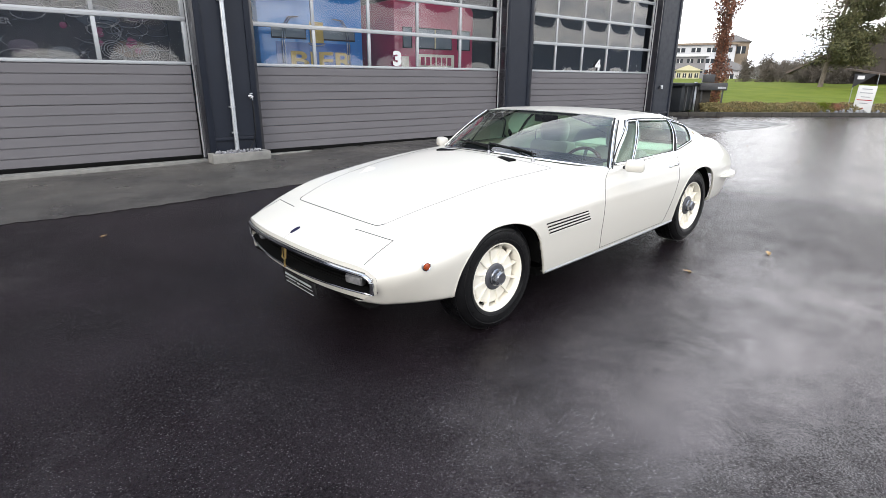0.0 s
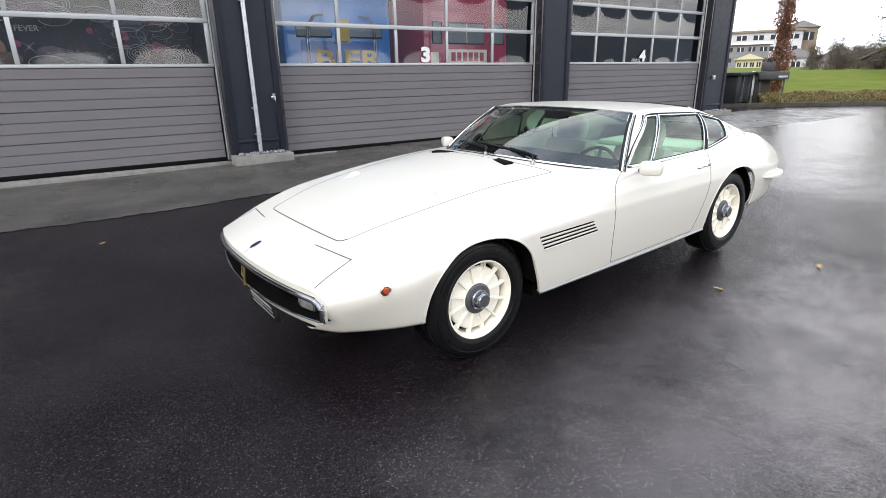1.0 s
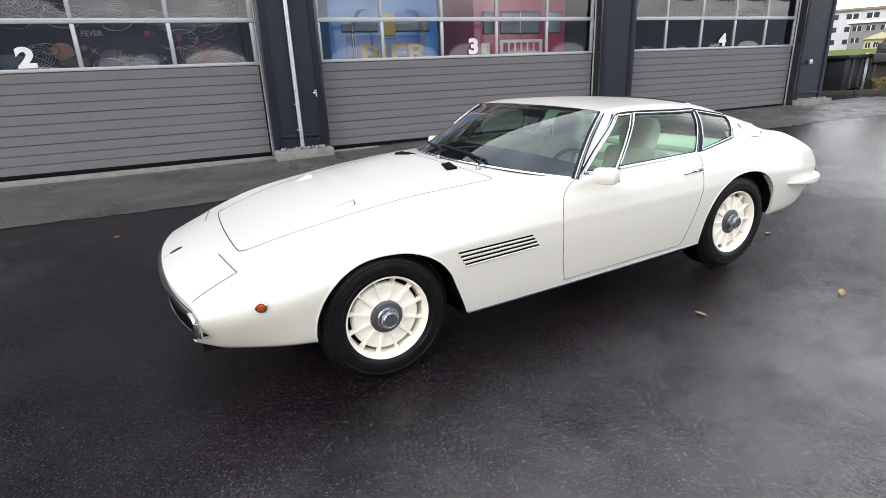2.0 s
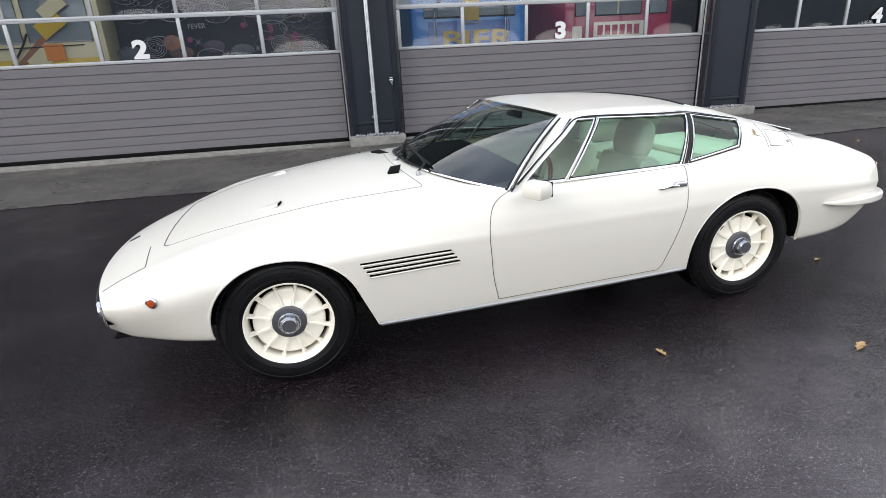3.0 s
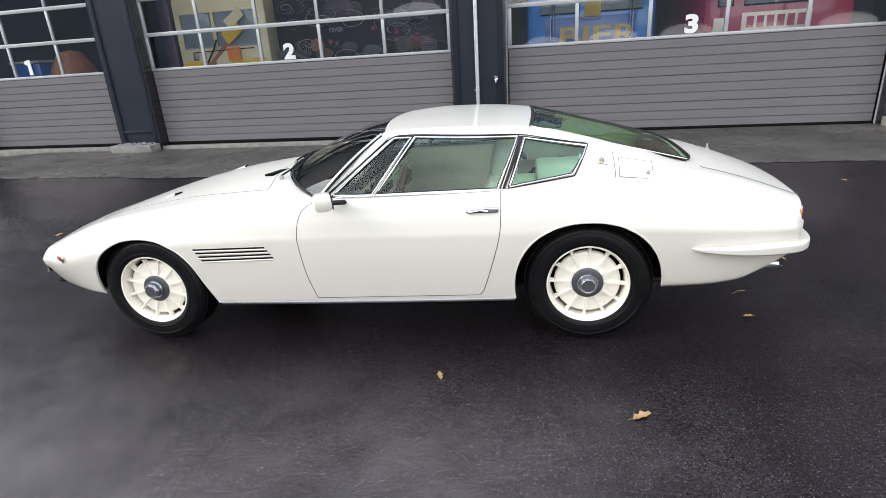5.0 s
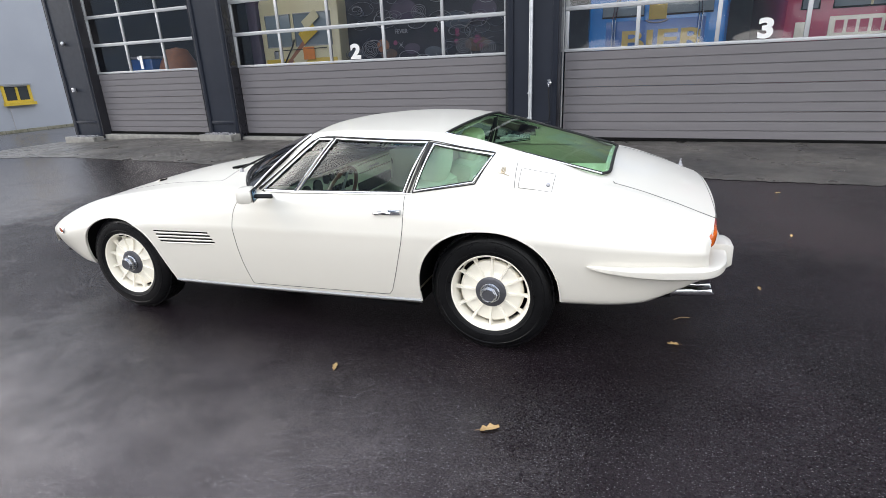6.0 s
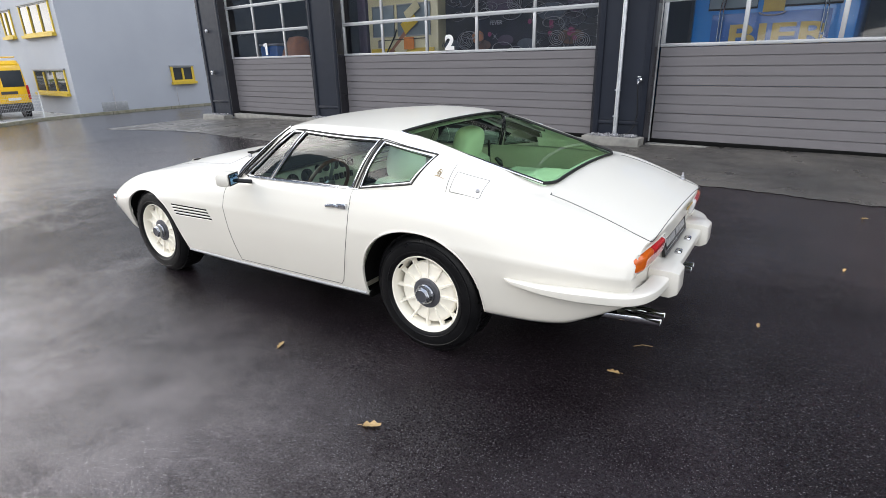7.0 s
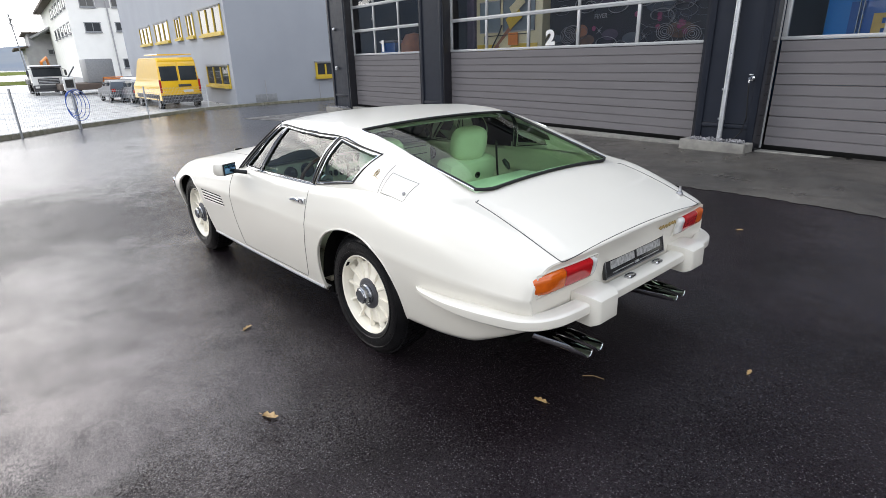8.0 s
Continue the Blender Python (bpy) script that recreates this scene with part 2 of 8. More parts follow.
M_GALV = material("galvanised_steel", (0.52, 0.54, 0.56), (0.40, 0.42, 0.44), rough=0.38, metal=0.8, scale=14, rough_var=0.12)
M_PAINT = material("pearl_white_car_paint", (0.598, 0.574, 0.512), (0.584, 0.560, 0.499), rough=0.32, scale=2, coat=0.55, coat_rough=0.05)
M_CREAM = material("cream_wheel_enamel", (0.82, 0.78, 0.68), (0.76, 0.72, 0.61), rough=0.34, scale=9, coat=0.5, coat_rough=0.1)
M_CHROME = material("polished_chrome", (0.62, 0.63, 0.65), (0.54, 0.55, 0.57), rough=0.07, metal=1.0, scale=20)
M_DULLCHROME = material("aged_chrome", (0.42, 0.43, 0.45), (0.34, 0.35, 0.37), rough=0.12, metal=1.0, scale=20)
M_STEEL = material("brushed_steel", (0.34, 0.34, 0.35), (0.26, 0.26, 0.27), rough=0.35, metal=0.9, scale=30)
M_HUBPLATE = material("dull_grey_hub_metal", (0.115, 0.115, 0.125), (0.085, 0.085, 0.095), rough=0.42, metal=0.6, scale=25)
M_SPINNER = material("worn_spinner_metal", (0.30, 0.31, 0.33), (0.20, 0.21, 0.23), rough=0.24, metal=0.9, scale=30, rough_var=0.06)
M_TYRE = material("tyre_rubber", (0.0030, 0.0030, 0.0034), (0.006, 0.006, 0.0065), rough=0.36, rough_var=0.10, spec=0.16, scale=12, bump=0.2, bump_scale=120)
M_BLACK = material("matt_black_underside", (0.003, 0.003, 0.003), (0.005, 0.005, 0.005), rough=0.85, spec=0.08, scale=10)
M_SEAM = material("dark_shut_line", (0.035, 0.035, 0.033), (0.05, 0.05, 0.048), rough=0.7, scale=30)
M_CARGLASS = glass_material("green_tinted_car_glass", (0.62, 0.75, 0.68), sheets=1.6)
M_SIDEGLASS = glass_material("pale_green_side_glass", (0.70, 0.89, 0.85), sheets=1.1)
M_REARGLASS = glass_material("deep_green_rear_glass", (0.66, 0.92, 0.70), sheets=0.55)
M_LEATHER = material("cream_leather", (0.76, 0.74, 0.62), (0.68, 0.66, 0.54), rough=0.5, scale=6, bump=0.25, bump_scale=70, rough_var=0.1)
M_CARPET = material("beige_carpet", (0.34, 0.31, 0.24), (0.26, 0.24, 0.18), rough=0.95, scale=60, bump=0.5, bump_scale=200)
M_AMBER = material("amber_lens", (0.54, 0.100, 0.004), (0.40, 0.065, 0.003), rough=0.10, scale=40, coat=0.35, coat_rough=0.12)
M_MARKER = material("orange_red_marker_lens", (0.40, 0.065, 0.012), (0.26, 0.035, 0.008), rough=0.16, scale=120, detail=2, coat=0.4)
M_RED = material("red_lens", (0.40, 0.007, 0.010), (0.30, 0.005, 0.007), rough=0.12, scale=40, coat=0.35, coat_rough=0.12)
M_CLEAR = material("clear_lens", (0.62, 0.62, 0.60), (0.5, 0.5, 0.49), rough=0.12, scale=40, coat=1.0)
M_LAMPGLASS = material("grey_lamp_glass", (0.20, 0.20, 0.20), (0.10, 0.10, 0.105), rough=0.15, scale=40, coat=1.0)
M_GOLD = material("gold_metal", (0.34, 0.24, 0.09), (0.20, 0.14, 0.05), rough=0.35, metal=0.8, scale=30)
M_BLUEBADGE = material("dark_blue_enamel", (0.01, 0.012, 0.05), (0.015, 0.015, 0.04), rough=0.2, scale=30)
M_MIRROR = material("mirror_glass", (0.13, 0.26, 0.40), (0.11, 0.23, 0.36), rough=0.02, metal=1.0, scale=5)
M_DASHBLACK = material("black_gauge", (0.012, 0.012, 0.013), (0.02, 0.02, 0.02), rough=0.25, scale=20)
M_WOOD = material("varnished_wood_rim", (0.12, 0.045, 0.02), (0.07, 0.025, 0.012), rough=0.3, scale=25, stretch=(1, 1, 4))


# ---- mesh helpers ----
def link_mesh(name, me, mat, parent=None, label="", smooth=True, angle=None):
    if mat is not None and not me.materials:
        me.materials.append(mat)
    if smooth:
        me.shade_smooth()
        if angle:
            me.set_sharp_from_angle(angle=radians(angle))
    ob = new(name, me)
    if parent is not None:
        ob.parent = parent
    if label:
        ob["label"] = label
    return ob


def part(name, bm, mat, parent=None, label="", smooth=True, angle=35):
    """Links a bmesh as one mesh object under a thing or a part."""
    me = bpy.data.meshes.new(name)
    bm.to_mesh(me)
    bm.free()
    return link_mesh(name, me, mat, parent, label, smooth, angle)


def thing(name, label, category, m=None, group="", kind=""):
    ob = new(name)
    ob.empty_display_size = 0.1
    if m is not None:
        ob.matrix_world = m
    return tagged(ob, label, category, group, kind)


def add_box(bm, x0, x1, y0, y1, z0, z1, bevel=0.0, m=None):
    pts = [(x, y, z) for z in (z0, z1) for y in (y0, y1) for x in (x0, x1)]
    v = [bm.verts.new(m @ Vector(q) if m else q) for q in pts]
    fs = [bm.faces.new([v[i] for i in f]) for f in ((0, 2, 3, 1), (4, 5, 7, 6), (0, 1, 5, 4), (2, 6, 7, 3), (0, 4, 6, 2), (1, 3, 7, 5))]
    if bevel:
        es = list({e for f in fs for e in f.edges})
        bmesh.ops.bevel(bm, geom=es, offset=bevel, segments=2, affect="EDGES", profile=0.5)
    return bm


def box(x0, x1, y0, y1, z0, z1, bevel=0.0, m=None):
    return add_box(bmesh.new(), x0, x1, y0, y1, z0, z1, bevel, m)


def add_lathe(bm, prof, n=32, m=None, close=False):
    """Turns a profile of (radius, height) round the z axis."""
    m = m or Matrix()
    rings = []
    for r, h in prof:
        if r < 1e-6:
            rings.append([bm.verts.new(m @ Vector((0, 0, h)))])
        else:
            rings.append([bm.verts.new(m @ Vector((r * math.cos(2 * math.pi * i / n), r * math.sin(2 * math.pi * i / n), h))) for i in range(n)])
    pairs = list(zip(rings, rings[1:]))
    if close:
        pairs.append((rings[-1], rings[0]))
    for a, b in pairs:
        for i in range(n):
            j = (i + 1) % n
            q = [a[i % len(a)], a[j % len(a)], b[j % len(b)], b[i % len(b)]]
            q = list(dict.fromkeys(q))
            if len(q) > 2:
                bm.faces.new(q)
    return bm


def lathe(prof, n=32, m=None, close=False):
    return add_lathe(bmesh.new(), prof, n, m, close)


def add_tube(bm, pts, r, n=8, closed=False, flat=1.0, cap=True):
    """A tube along points; flat squeezes it along its second axis."""
    pts = [Vector(p) for p in pts]
    k = len(pts)
    rings = []
    up = Vector((0, 0, 1))
    for i, p in enumerate(pts):
        a = pts[(i - 1) % k] if closed or i > 0 else p
        b = pts[(i + 1) % k] if closed or i < k - 1 else p
        t = (b - a).normalized()
        if abs(t.dot(up)) > 0.95:
            s = t.cross(Vector((0, 1, 0))).normalized()
        else:
            s = t.cross(up).normalized()
        w = s.cross(t).normalized()
        rr = r[i] if isinstance(r, (list, tuple)) else r
        rings.append([bm.verts.new(p + s * (rr * math.cos(2 * math.pi * j / n)) + w * (rr * flat * math.sin(2 * math.pi * j / n))) for j in range(n)])
    for i in range(k if closed else k - 1):
        a, b = rings[i], rings[(i + 1) % k]
        for j in range(n):
            q = (j + 1) % n
            bm.faces.new((a[j], a[q], b[q], b[j]))
    if cap and not closed:
        bm.faces.new(rings[0])
        bm.faces.new(list(reversed(rings[-1])))
    return bm


def tube(pts, r, n=8, closed=False, flat=1.0, cap=True):
    return add_tube(bmesh.new(), pts, r, n, closed, flat, cap)


def add_grid(bm, nu, nv, f, skip=None):
    """A patch of nu x nv cells; f(u, v) with u, v in 0..1 gives each point."""
    v = [[bm.verts.new(f(i / nu, j / nv)) for j in range(nv + 1)] for i in range(nu + 1)]
    for i in range(nu):
        for j in range(nv):
            if skip and skip((i + 0.5) / nu, (j + 0.5) / nv):
                continue
            bm.faces.new((v[i][j], v[i + 1][j], v[i + 1][j + 1], v[i][j + 1]))
    loose = [q for q in bm.verts if not q.link_faces]
    if loose:
        bmesh.ops.delete(bm, geom=loose, context="VERTS")
    return bm


def grid(nu, nv, f, skip=None):
    return add_grid(bmesh.new(), nu, nv, f, skip)


def text_mesh(body, size, depth=0.002, bold=0.0):
    """Letters as a flat mesh in the x, y plane, from the built-in font."""
    cu = bpy.data.curves.new("lettering", "FONT")
    cu.body, cu.size, cu.extrude, cu.align_x = body, size, depth, "CENTER"
    cu.offset = bold
    ob = bpy.data.objects.new("lettering", cu)
    scene.collection.objects.link(ob)
    me = bpy.data.meshes.new_from_object(ob.evaluated_get(bpy.context.evaluated_depsgraph_get()))
    bpy.data.objects.remove(ob)
    bpy.data.curves.remove(cu)
    return me


def spline(keys):
    """A smooth curve through (x, value) keys that does not overshoot."""
    xs, ys = [k[0] for k in keys], [k[1] for k in keys]
    n = len(xs)
    h = [xs[i + 1] - xs[i] for i in range(n - 1)]
    d = [(ys[i + 1] - ys[i]) / h[i] for i in range(n - 1)]
    s = [d[0]] + [0.0 if d[i - 1] * d[i] <= 0 else 3 * (h[i - 1] + h[i]) / ((2 * h[i] + h[i - 1]) / d[i - 1] + (h[i] + 2 * h[i - 1]) / d[i]) for i in range(1, n - 1)] + [d[-1]]

    def f(x):
        if x <= xs[0]:
            return ys[0]
        if x >= xs[-1]:
            return ys[-1]
        i = max(j for j in range(n - 1) if xs[j] <= x)
        t = (x - xs[i]) / h[i]
        return (ys[i] * (1 + 2 * t) * (1 - t) ** 2 + h[i] * s[i] * t * (1 - t) ** 2 + ys[i + 1] * t * t * (3 - 2 * t) + h[i] * s[i + 1] * t * t * (t - 1))
    return f


def smooth_step(a, b, x):
    t = min(1.0, max(0.0, (x - a) / (b - a)))
    return t * t * (3 - 2 * t)


# ---- ground ----
def ground_z(x, y):
    """The yard falls gently to the west and rises a little towards the halls."""
    z = -0.05 + 0.045 * math.tanh((x - 1.3) / 2.2) + 0.06 * smooth_step(0.8, 6.2, y)
    if x < -9:
        z -= 0.05 * min(-9 - x, 18)
    z *= smooth_step(260, 120, math.hypot(x, y)) if math.hypot(x, y) > 120 else 1
    return z


def build_ground():
    near = [i * 0.5 for i in range(-40, 61)]
    far = [-3000, -900, -400, -200, -120, -80, -60, -45, -36, -30, -27, -24, -22]
    xs = far + near + [34, 40, 50, 70, 120, 250, 600, 1500, 3000]
    ys = [-3000, -900, -300, -120, -60, -30, -15] + [i * 0.5 for i in range(-16, 31)] + [18, 24, 36, 60, 120, 250, 600, 1500, 3000]
    verts = [(x, y, ground_z(x, y)) for x in xs for y in ys]
    ny = len(ys)
    faces = [(i * ny + j, (i + 1) * ny + j, (i + 1) * ny + j + 1, i * ny + j + 1) for i in range(len(xs) - 1) for j in range(ny - 1)]
    me = bpy.data.meshes.new("ground")
    me.from_pydata(verts, [], faces)
    ob = link_mesh("ground", me, M_ASPHALT)
    tagged(ob, "dark wet asphalt yard with damp sheen and puddles", "ground", kind="structure")


build_ground()

# drier concrete strip along the halls, laid a little above the asphalt
def apron_edge(x):
    return 3.95 + 0.06 * math.sin(x * 0.7) + 0.03 * math.sin(x * 2.3 + 1) + 0.018 * math.sin(x * 9.1) * math.sin(x * 3.7) + 0.012 * math.sin(x * 31 + 2 * math.sin(x * 5)) + 0.008 * math.sin(x * 67)


def build_apron():
    def f(u, v):
        x = -13.0 + 31.0 * u
        y0 = apron_edge(x)
        y = y0 + (6.9 - y0) * v
        return (x, y, ground_z(x, y) + 0.004 + 0.004 * min(1, v * 12))
    ob = part("pavement", grid(900, 12, f), M_APRON)
    tagged(ob, "damp grey concrete strip in front of the halls", "pavement", kind="structure")


build_apron()

# ---- the halls: columns, sectional doors, interior ----
DOOR_Y, FRONT_Y, SILL_Z, ROW_H = 6.90, 6.66, 1.60, 0.66
EAVE_Z = 8.4
DOORS = [(-10.75, -6.96, 3, "1", -9.03), (-5.98, 0.40, 5, "2", -2.81), (1.42, 7.36, 5, "3", 4.45), (8.34, 13.92, 5, "4", 11.29)]
COLUMNS = [(-11.85, -10.79), (-6.92, -6.02), (0.47, 1.36), (7.42, 8.28), (13.98, 15.05)]
BASE_Z = 0.06


def sectional_door(index, x0, x1, n, digit, digit_x):
    door = thing("door_%d" % index, "closed grey sectional door with glazed upper rows and a white number %s" % digit, "garage door", pose(x0, DOOR_Y, BASE_Z), kind="structure")
    w = x1 - x0
    zs = SILL_Z - BASE_Z
    pitch = (zs - 0.07) / 10
    # ribbed steel sections, each with fine grooves
    for k, (a, b) in enumerate(((0, 3), (3, 6), (6, 10))):
        prof = [(0.022, 0.03 + a * pitch + 0.001)]
        for j in range(a, b):
            z0, z1 = 0.03 + j * pitch, 0.03 + (j + 1) * pitch
            prof += [(0.0, z0 + 0.005), (0.0, z1 - 0.014), (0.014, z1 - 0.010)]
            if j < b - 1:
                prof += [(0.014, z1 + 0.001)]
        prof += [(0.022, 0.03 + b * pitch - 0.001)]
        bm = bmesh.new()
        rows = [[bm.verts.new((x, y, z)) for y, z in prof] for x in (0.02, w - 0.02)]
        for i in range(len(prof) - 1):
            bm.faces.new((rows[0][i], rows[1][i], rows[1][i + 1], rows[0][i + 1]))
        bm.faces.new(rows[0])
        bm.faces.new(list(reversed(rows[1])))
        part("panel", bm, M_DOORPANEL, door, smooth=False)
    part("bottom_seal", box(0.0, w, -0.020, 0.055, -0.021, 0.046, 0.004), M_BLACK, door, "black rubber seal")
    edges = [0.0] + [w * i / n for i in range(1, n)] + [w]
    rows_n = 4
    for r in range(rows_n + 1):
        z = zs + r * ROW_H
        if r:
            part("rail_groove", box(0.0, w, -0.0055, -0.0042, z - 0.004, z + 0.001), M_STEEL, door)
        part("rail", box(0.0, w, -0.004, 0.05, z - 0.038, z + 0.034 if r else z + 0.012, 0.004), M_ALU, door)
    for r in range(rows_n):
        z0, z1 = zs + r * ROW_H, zs + (r + 1) * ROW_H
        lo = z0 + (0.036 if r else 0.014)
        for i, x in enumerate(edges):
            hw = 0.03 if 0 < i < n else 0.035
            cx = min(max(x, hw), w - hw)
            part("mullion", box(cx - hw, cx + hw, 0.0, 0.046, lo, z1 - 0.04, 0.004), M_ALU, door)
        for i in range(n):
            a = max(edges[i], 0.0) + (0.03 if i else 0.07)
            b = edges[i + 1] - (0.03 if i < n - 1 else 0.07)
            depth = (0.0052 if r == 0 else 0.010) + 0.004 * random.random()
            top = z1 - 0.04

            def f(u, v, a=a, b=b, lo=lo, top=top, depth=depth):
                s = (4 * u * (1 - u)) ** 0.8 * (4 * v * (1 - v)) ** 0.8
                return (a + (b - a) * u, 0.020 + depth * s, lo + (top - lo) * v)
            pane = part("pane", grid(14, 10, f), M_PANE, door, angle=None)
            pane.visible_shadow = False
    if digit == "1":
        bm = box(-0.035, 0.055, -0.006, 0.006, 0.0, 0.31)
        add_box(bm, -0.035, 0.035, -0.0058, 0.0058, -0.075, -0.005, 0, pose(-0.045, 0, 0.285, 0, 35, 0))
        me = bpy.data.meshes.new("number")
        bm.to_mesh(me)
        bm.free()
        me.transform(pose(0, 0, 0, -90, 0, 0))
    else:
        me = text_mesh(digit, 0.375, 0.002, 0.018)
    num = link_mesh("number", me, M_WHITEVINYL, door, "white number %s" % digit, smooth=False)
    num.matrix_local = pose(digit_x - x0, -0.012, zs + 0.04, 90, 0, 0) @ Matrix.Diagonal((1.0 if digit == "1" else 1.22, 1, 1, 1))
    for x in (-0.022, w + 0.002):
        part("edge_strip", box(x, x + 0.02, -0.05, -0.02, 0.0, zs + rows_n * ROW_H), M_ALU, door)
    return door


def wall_column(index, x0, x1):
    top = EAVE_Z
    col = thing("wall_column_%d" % index, "dark anthracite steel clad column between the doors", "column", pose(x0, FRONT_Y, 0), kind="structure")
    w = x1 - x0
    d = DOOR_Y - FRONT_Y
    # cladding with a recessed field between edge folds
    bm = bmesh.new()
    add_box(bm, 0, 0.10, 0.0, 0.5, -0.05, top, 0.006)
    add_box(bm, w - 0.10, w, 0.0, 0.5, -0.05, top, 0.006)
    part("edge_fold", bm, M_CLAD, col)
    part("cladding", box(0.10, w - 0.10, 0.025, 0.5, 0.40, top), M_CLAD, col)
    part("plinth_panel", box(0.10, w - 0.10, 0.03, 0.5, -0.05, 0.33), M_CLAD, col)
    part("plinth_rail", box(0.10, w - 0.10, 0.006, 0.5, 0.335, 0.395, 0.006), M_CLAD, col)
    for a, b in ((-0.045, -0.002), (w + 0.002, w + 0.045)):
        part("reveal", box(a, b, 0.012, d + 0.10, -0.05, 4.4), M_REVEAL, col, "glossy black door reveal")
    return col


def gravel_bed(x0, x1, y0):
    zt = ground_z((x0 + x1) / 2, y0) + 0.15
    bed = thing("gravel_bed", "concrete edged bed of grey gravel at a column foot", "gravel bed", pose(x0, y0, zt), group="gravel beds at the columns")
    w = x1 - x0
    d = FRONT_Y - y0 - 0.004
    part("kerb_stone", box(0, w, 0, 0.09, -0.24, 0, 0.008), M_CONCRETE, bed)
    part("kerb_stone", box(0, 0.09, 0.093, d, -0.24, 0, 0.008), M_CONCRETE, bed)
    part("kerb_stone", box(w - 0.09, w, 0.093, d, -0.24, 0, 0.008), M_CONCRETE, bed)
    rnd = random.Random(int(x0 * 10))
    bm = bmesh.new()
    add_box(bm, 0.095, w - 0.095, 0.095, d, -0.2, -0.035)
    for _ in range(260):
        m = pose(rnd.uniform(0.11, w - 0.11), rnd.uniform(0.10, d - 0.01), rnd.uniform(-0.04, 0.02), rnd.uniform(0, 360), rnd.uniform(0, 360), 0) @ Matrix.Diagonal((rnd.uniform(0.7, 1.5), 1, rnd.uniform(0.5, 0.9), 1))
        bmesh.ops.create_icosphere(bm, subdivisions=1, radius=rnd.uniform(0.013, 0.024), matrix=m)
    g = part("gravel", bm, M_GRAVEL, bed, "loose grey gravel stones", smooth=False)
    g["kind"] = "stuff"


for i, spec in enumerate(DOORS):
    sectional_door(i + 1, *spec)
for i, (a, b) in enumerate(COLUMNS):
    wall_column(i + 1, a, b)
    gravel_bed(a - 0.06, b + 0.03, 6.35)

# threshold strips, lintel, rest of the shell
for i, (x0, x1, *_r) in enumerate(DOORS):
    ob = part("threshold_%d" % (i + 1), box(x0 - 0.03, x1 + 0.03, 6.70, 6.97, -0.1, BASE_Z - 0.022, 0.006), M_CONCRETE)
    tagged(ob, "pale concrete threshold under a sectional door", "threshold", kind="structure")
ob = part("wall_lintel", box(-11.85, 15.05, FRONT_Y + 0.03, FRONT_Y + 0.24, 4.30, EAVE_Z - 0.05), M_CLAD)
tagged(ob, "dark anthracite cladding above the doors", "wall", kind="structure")
M_HALLWALL = material("grey_hall_wall", (0.16, 0.16, 0.165), (0.12, 0.12, 0.125), rough=0.8, scale=1.5)
M_HALLFLOOR = material("grey_hall_floor", (0.14, 0.14, 0.14), (0.09, 0.09, 0.09), rough=0.5, scale=2)
for nm, lab, cat, dims, mt in (
        ("wall_west", "dark clad end wall of the halls", "wall", (-11.84, -11.6, 6.97, 24, -0.1, EAVE_Z - 0.05), M_CLAD),
        ("wall_east", "dark clad end wall of the halls", "wall", (14.8, 15.04, 6.97, 24, -0.1, EAVE_Z - 0.05), M_CLAD),
        ("wall_back", "plain grey back wall of the halls", "wall", (-11.6, 14.8, 23.7, 23.95, -0.1, EAVE_Z - 0.05), M_HALLWALL),
        ("hall_floor", "grey concrete hall floor", "floor", (-11.6, 14.8, 7.0, 23.7, -0.1, 0.05), M_HALLFLOOR),
        ("ceiling", "plain grey hall ceiling", "ceiling", (-11.6, 14.8, 6.92, 23.7, 5.2, 5.3), M_HALLWALL),
        ("roof", "flat dark roof of the halls", "roof", (-11.95, 15.15, 6.55, 24.1, EAVE_Z + 0.004, EAVE_Z + 0.2), M_CLAD)):
    tagged(part(nm, box(*dims), mt), lab, cat, kind="structure")

# downpipe with brackets, tap with hose on the middle column
pipe = thing("downpipe", "galvanised round downpipe on the dark column", "downpipe", pose(0.90, FRONT_Y - 0.055, 0))
part("pipe", tube([(0, 0, 0.10), (0, 0, 3.0), (0, 0, EAVE_Z - 0.1)], 0.036, 14), M_GALV, pipe)
for z in (0.47, 0.90, 2.55, 4.2):
    part("bracket", lathe([(0.0365, -0.014), (0.043, -0.014), (0.043, 0.014), (0.0365, 0.014)], 14, pose(0, 0, z), True), M_GALV, pipe)
    part("bracket_arm", box(-0.055, -0.035, -0.012, 0.075, z - 0.012, z + 0.012), M_GALV, pipe)
tapm = thing("garden_tap", "chrome wall tap with a thin black hose", "tap", pose(1.23, FRONT_Y - 0.002, 1.06))
bm = lathe([(0.0, 0), (0.035, 0), (0.035, 0.008), (0.014, 0.012), (0.014, 0.07), (0.02, 0.075), (0.02, 0.10), (0, 0.10)], 16, pose(0, 0, 0, 90, 0, 0))
add_tube(bm, [(0, -0.085, 0), (0, -0.10, -0.03), (0, -0.10, -0.06)], 0.011, 8)
part("spout", bm, M_CHROME, tapm)
part("valve_wheel", lathe([(0.0, 0.045), (0.028, 0.045), (0.03, 0.052), (0.028, 0.06), (0, 0.06)], 12, pose(0, -0.055, 0)), M_GALV, tapm)
part("hose", tube([(0, -0.10, -0.06), (0.01, -0.08, -0.3), (0.02, -0.05, -0.55), (-0.02, -0.04, -0.75), (-0.10, -0.05, -0.86), (-0.16, -0.06, -0.9)], 0.009, 8), M_RUBBER, tapm)
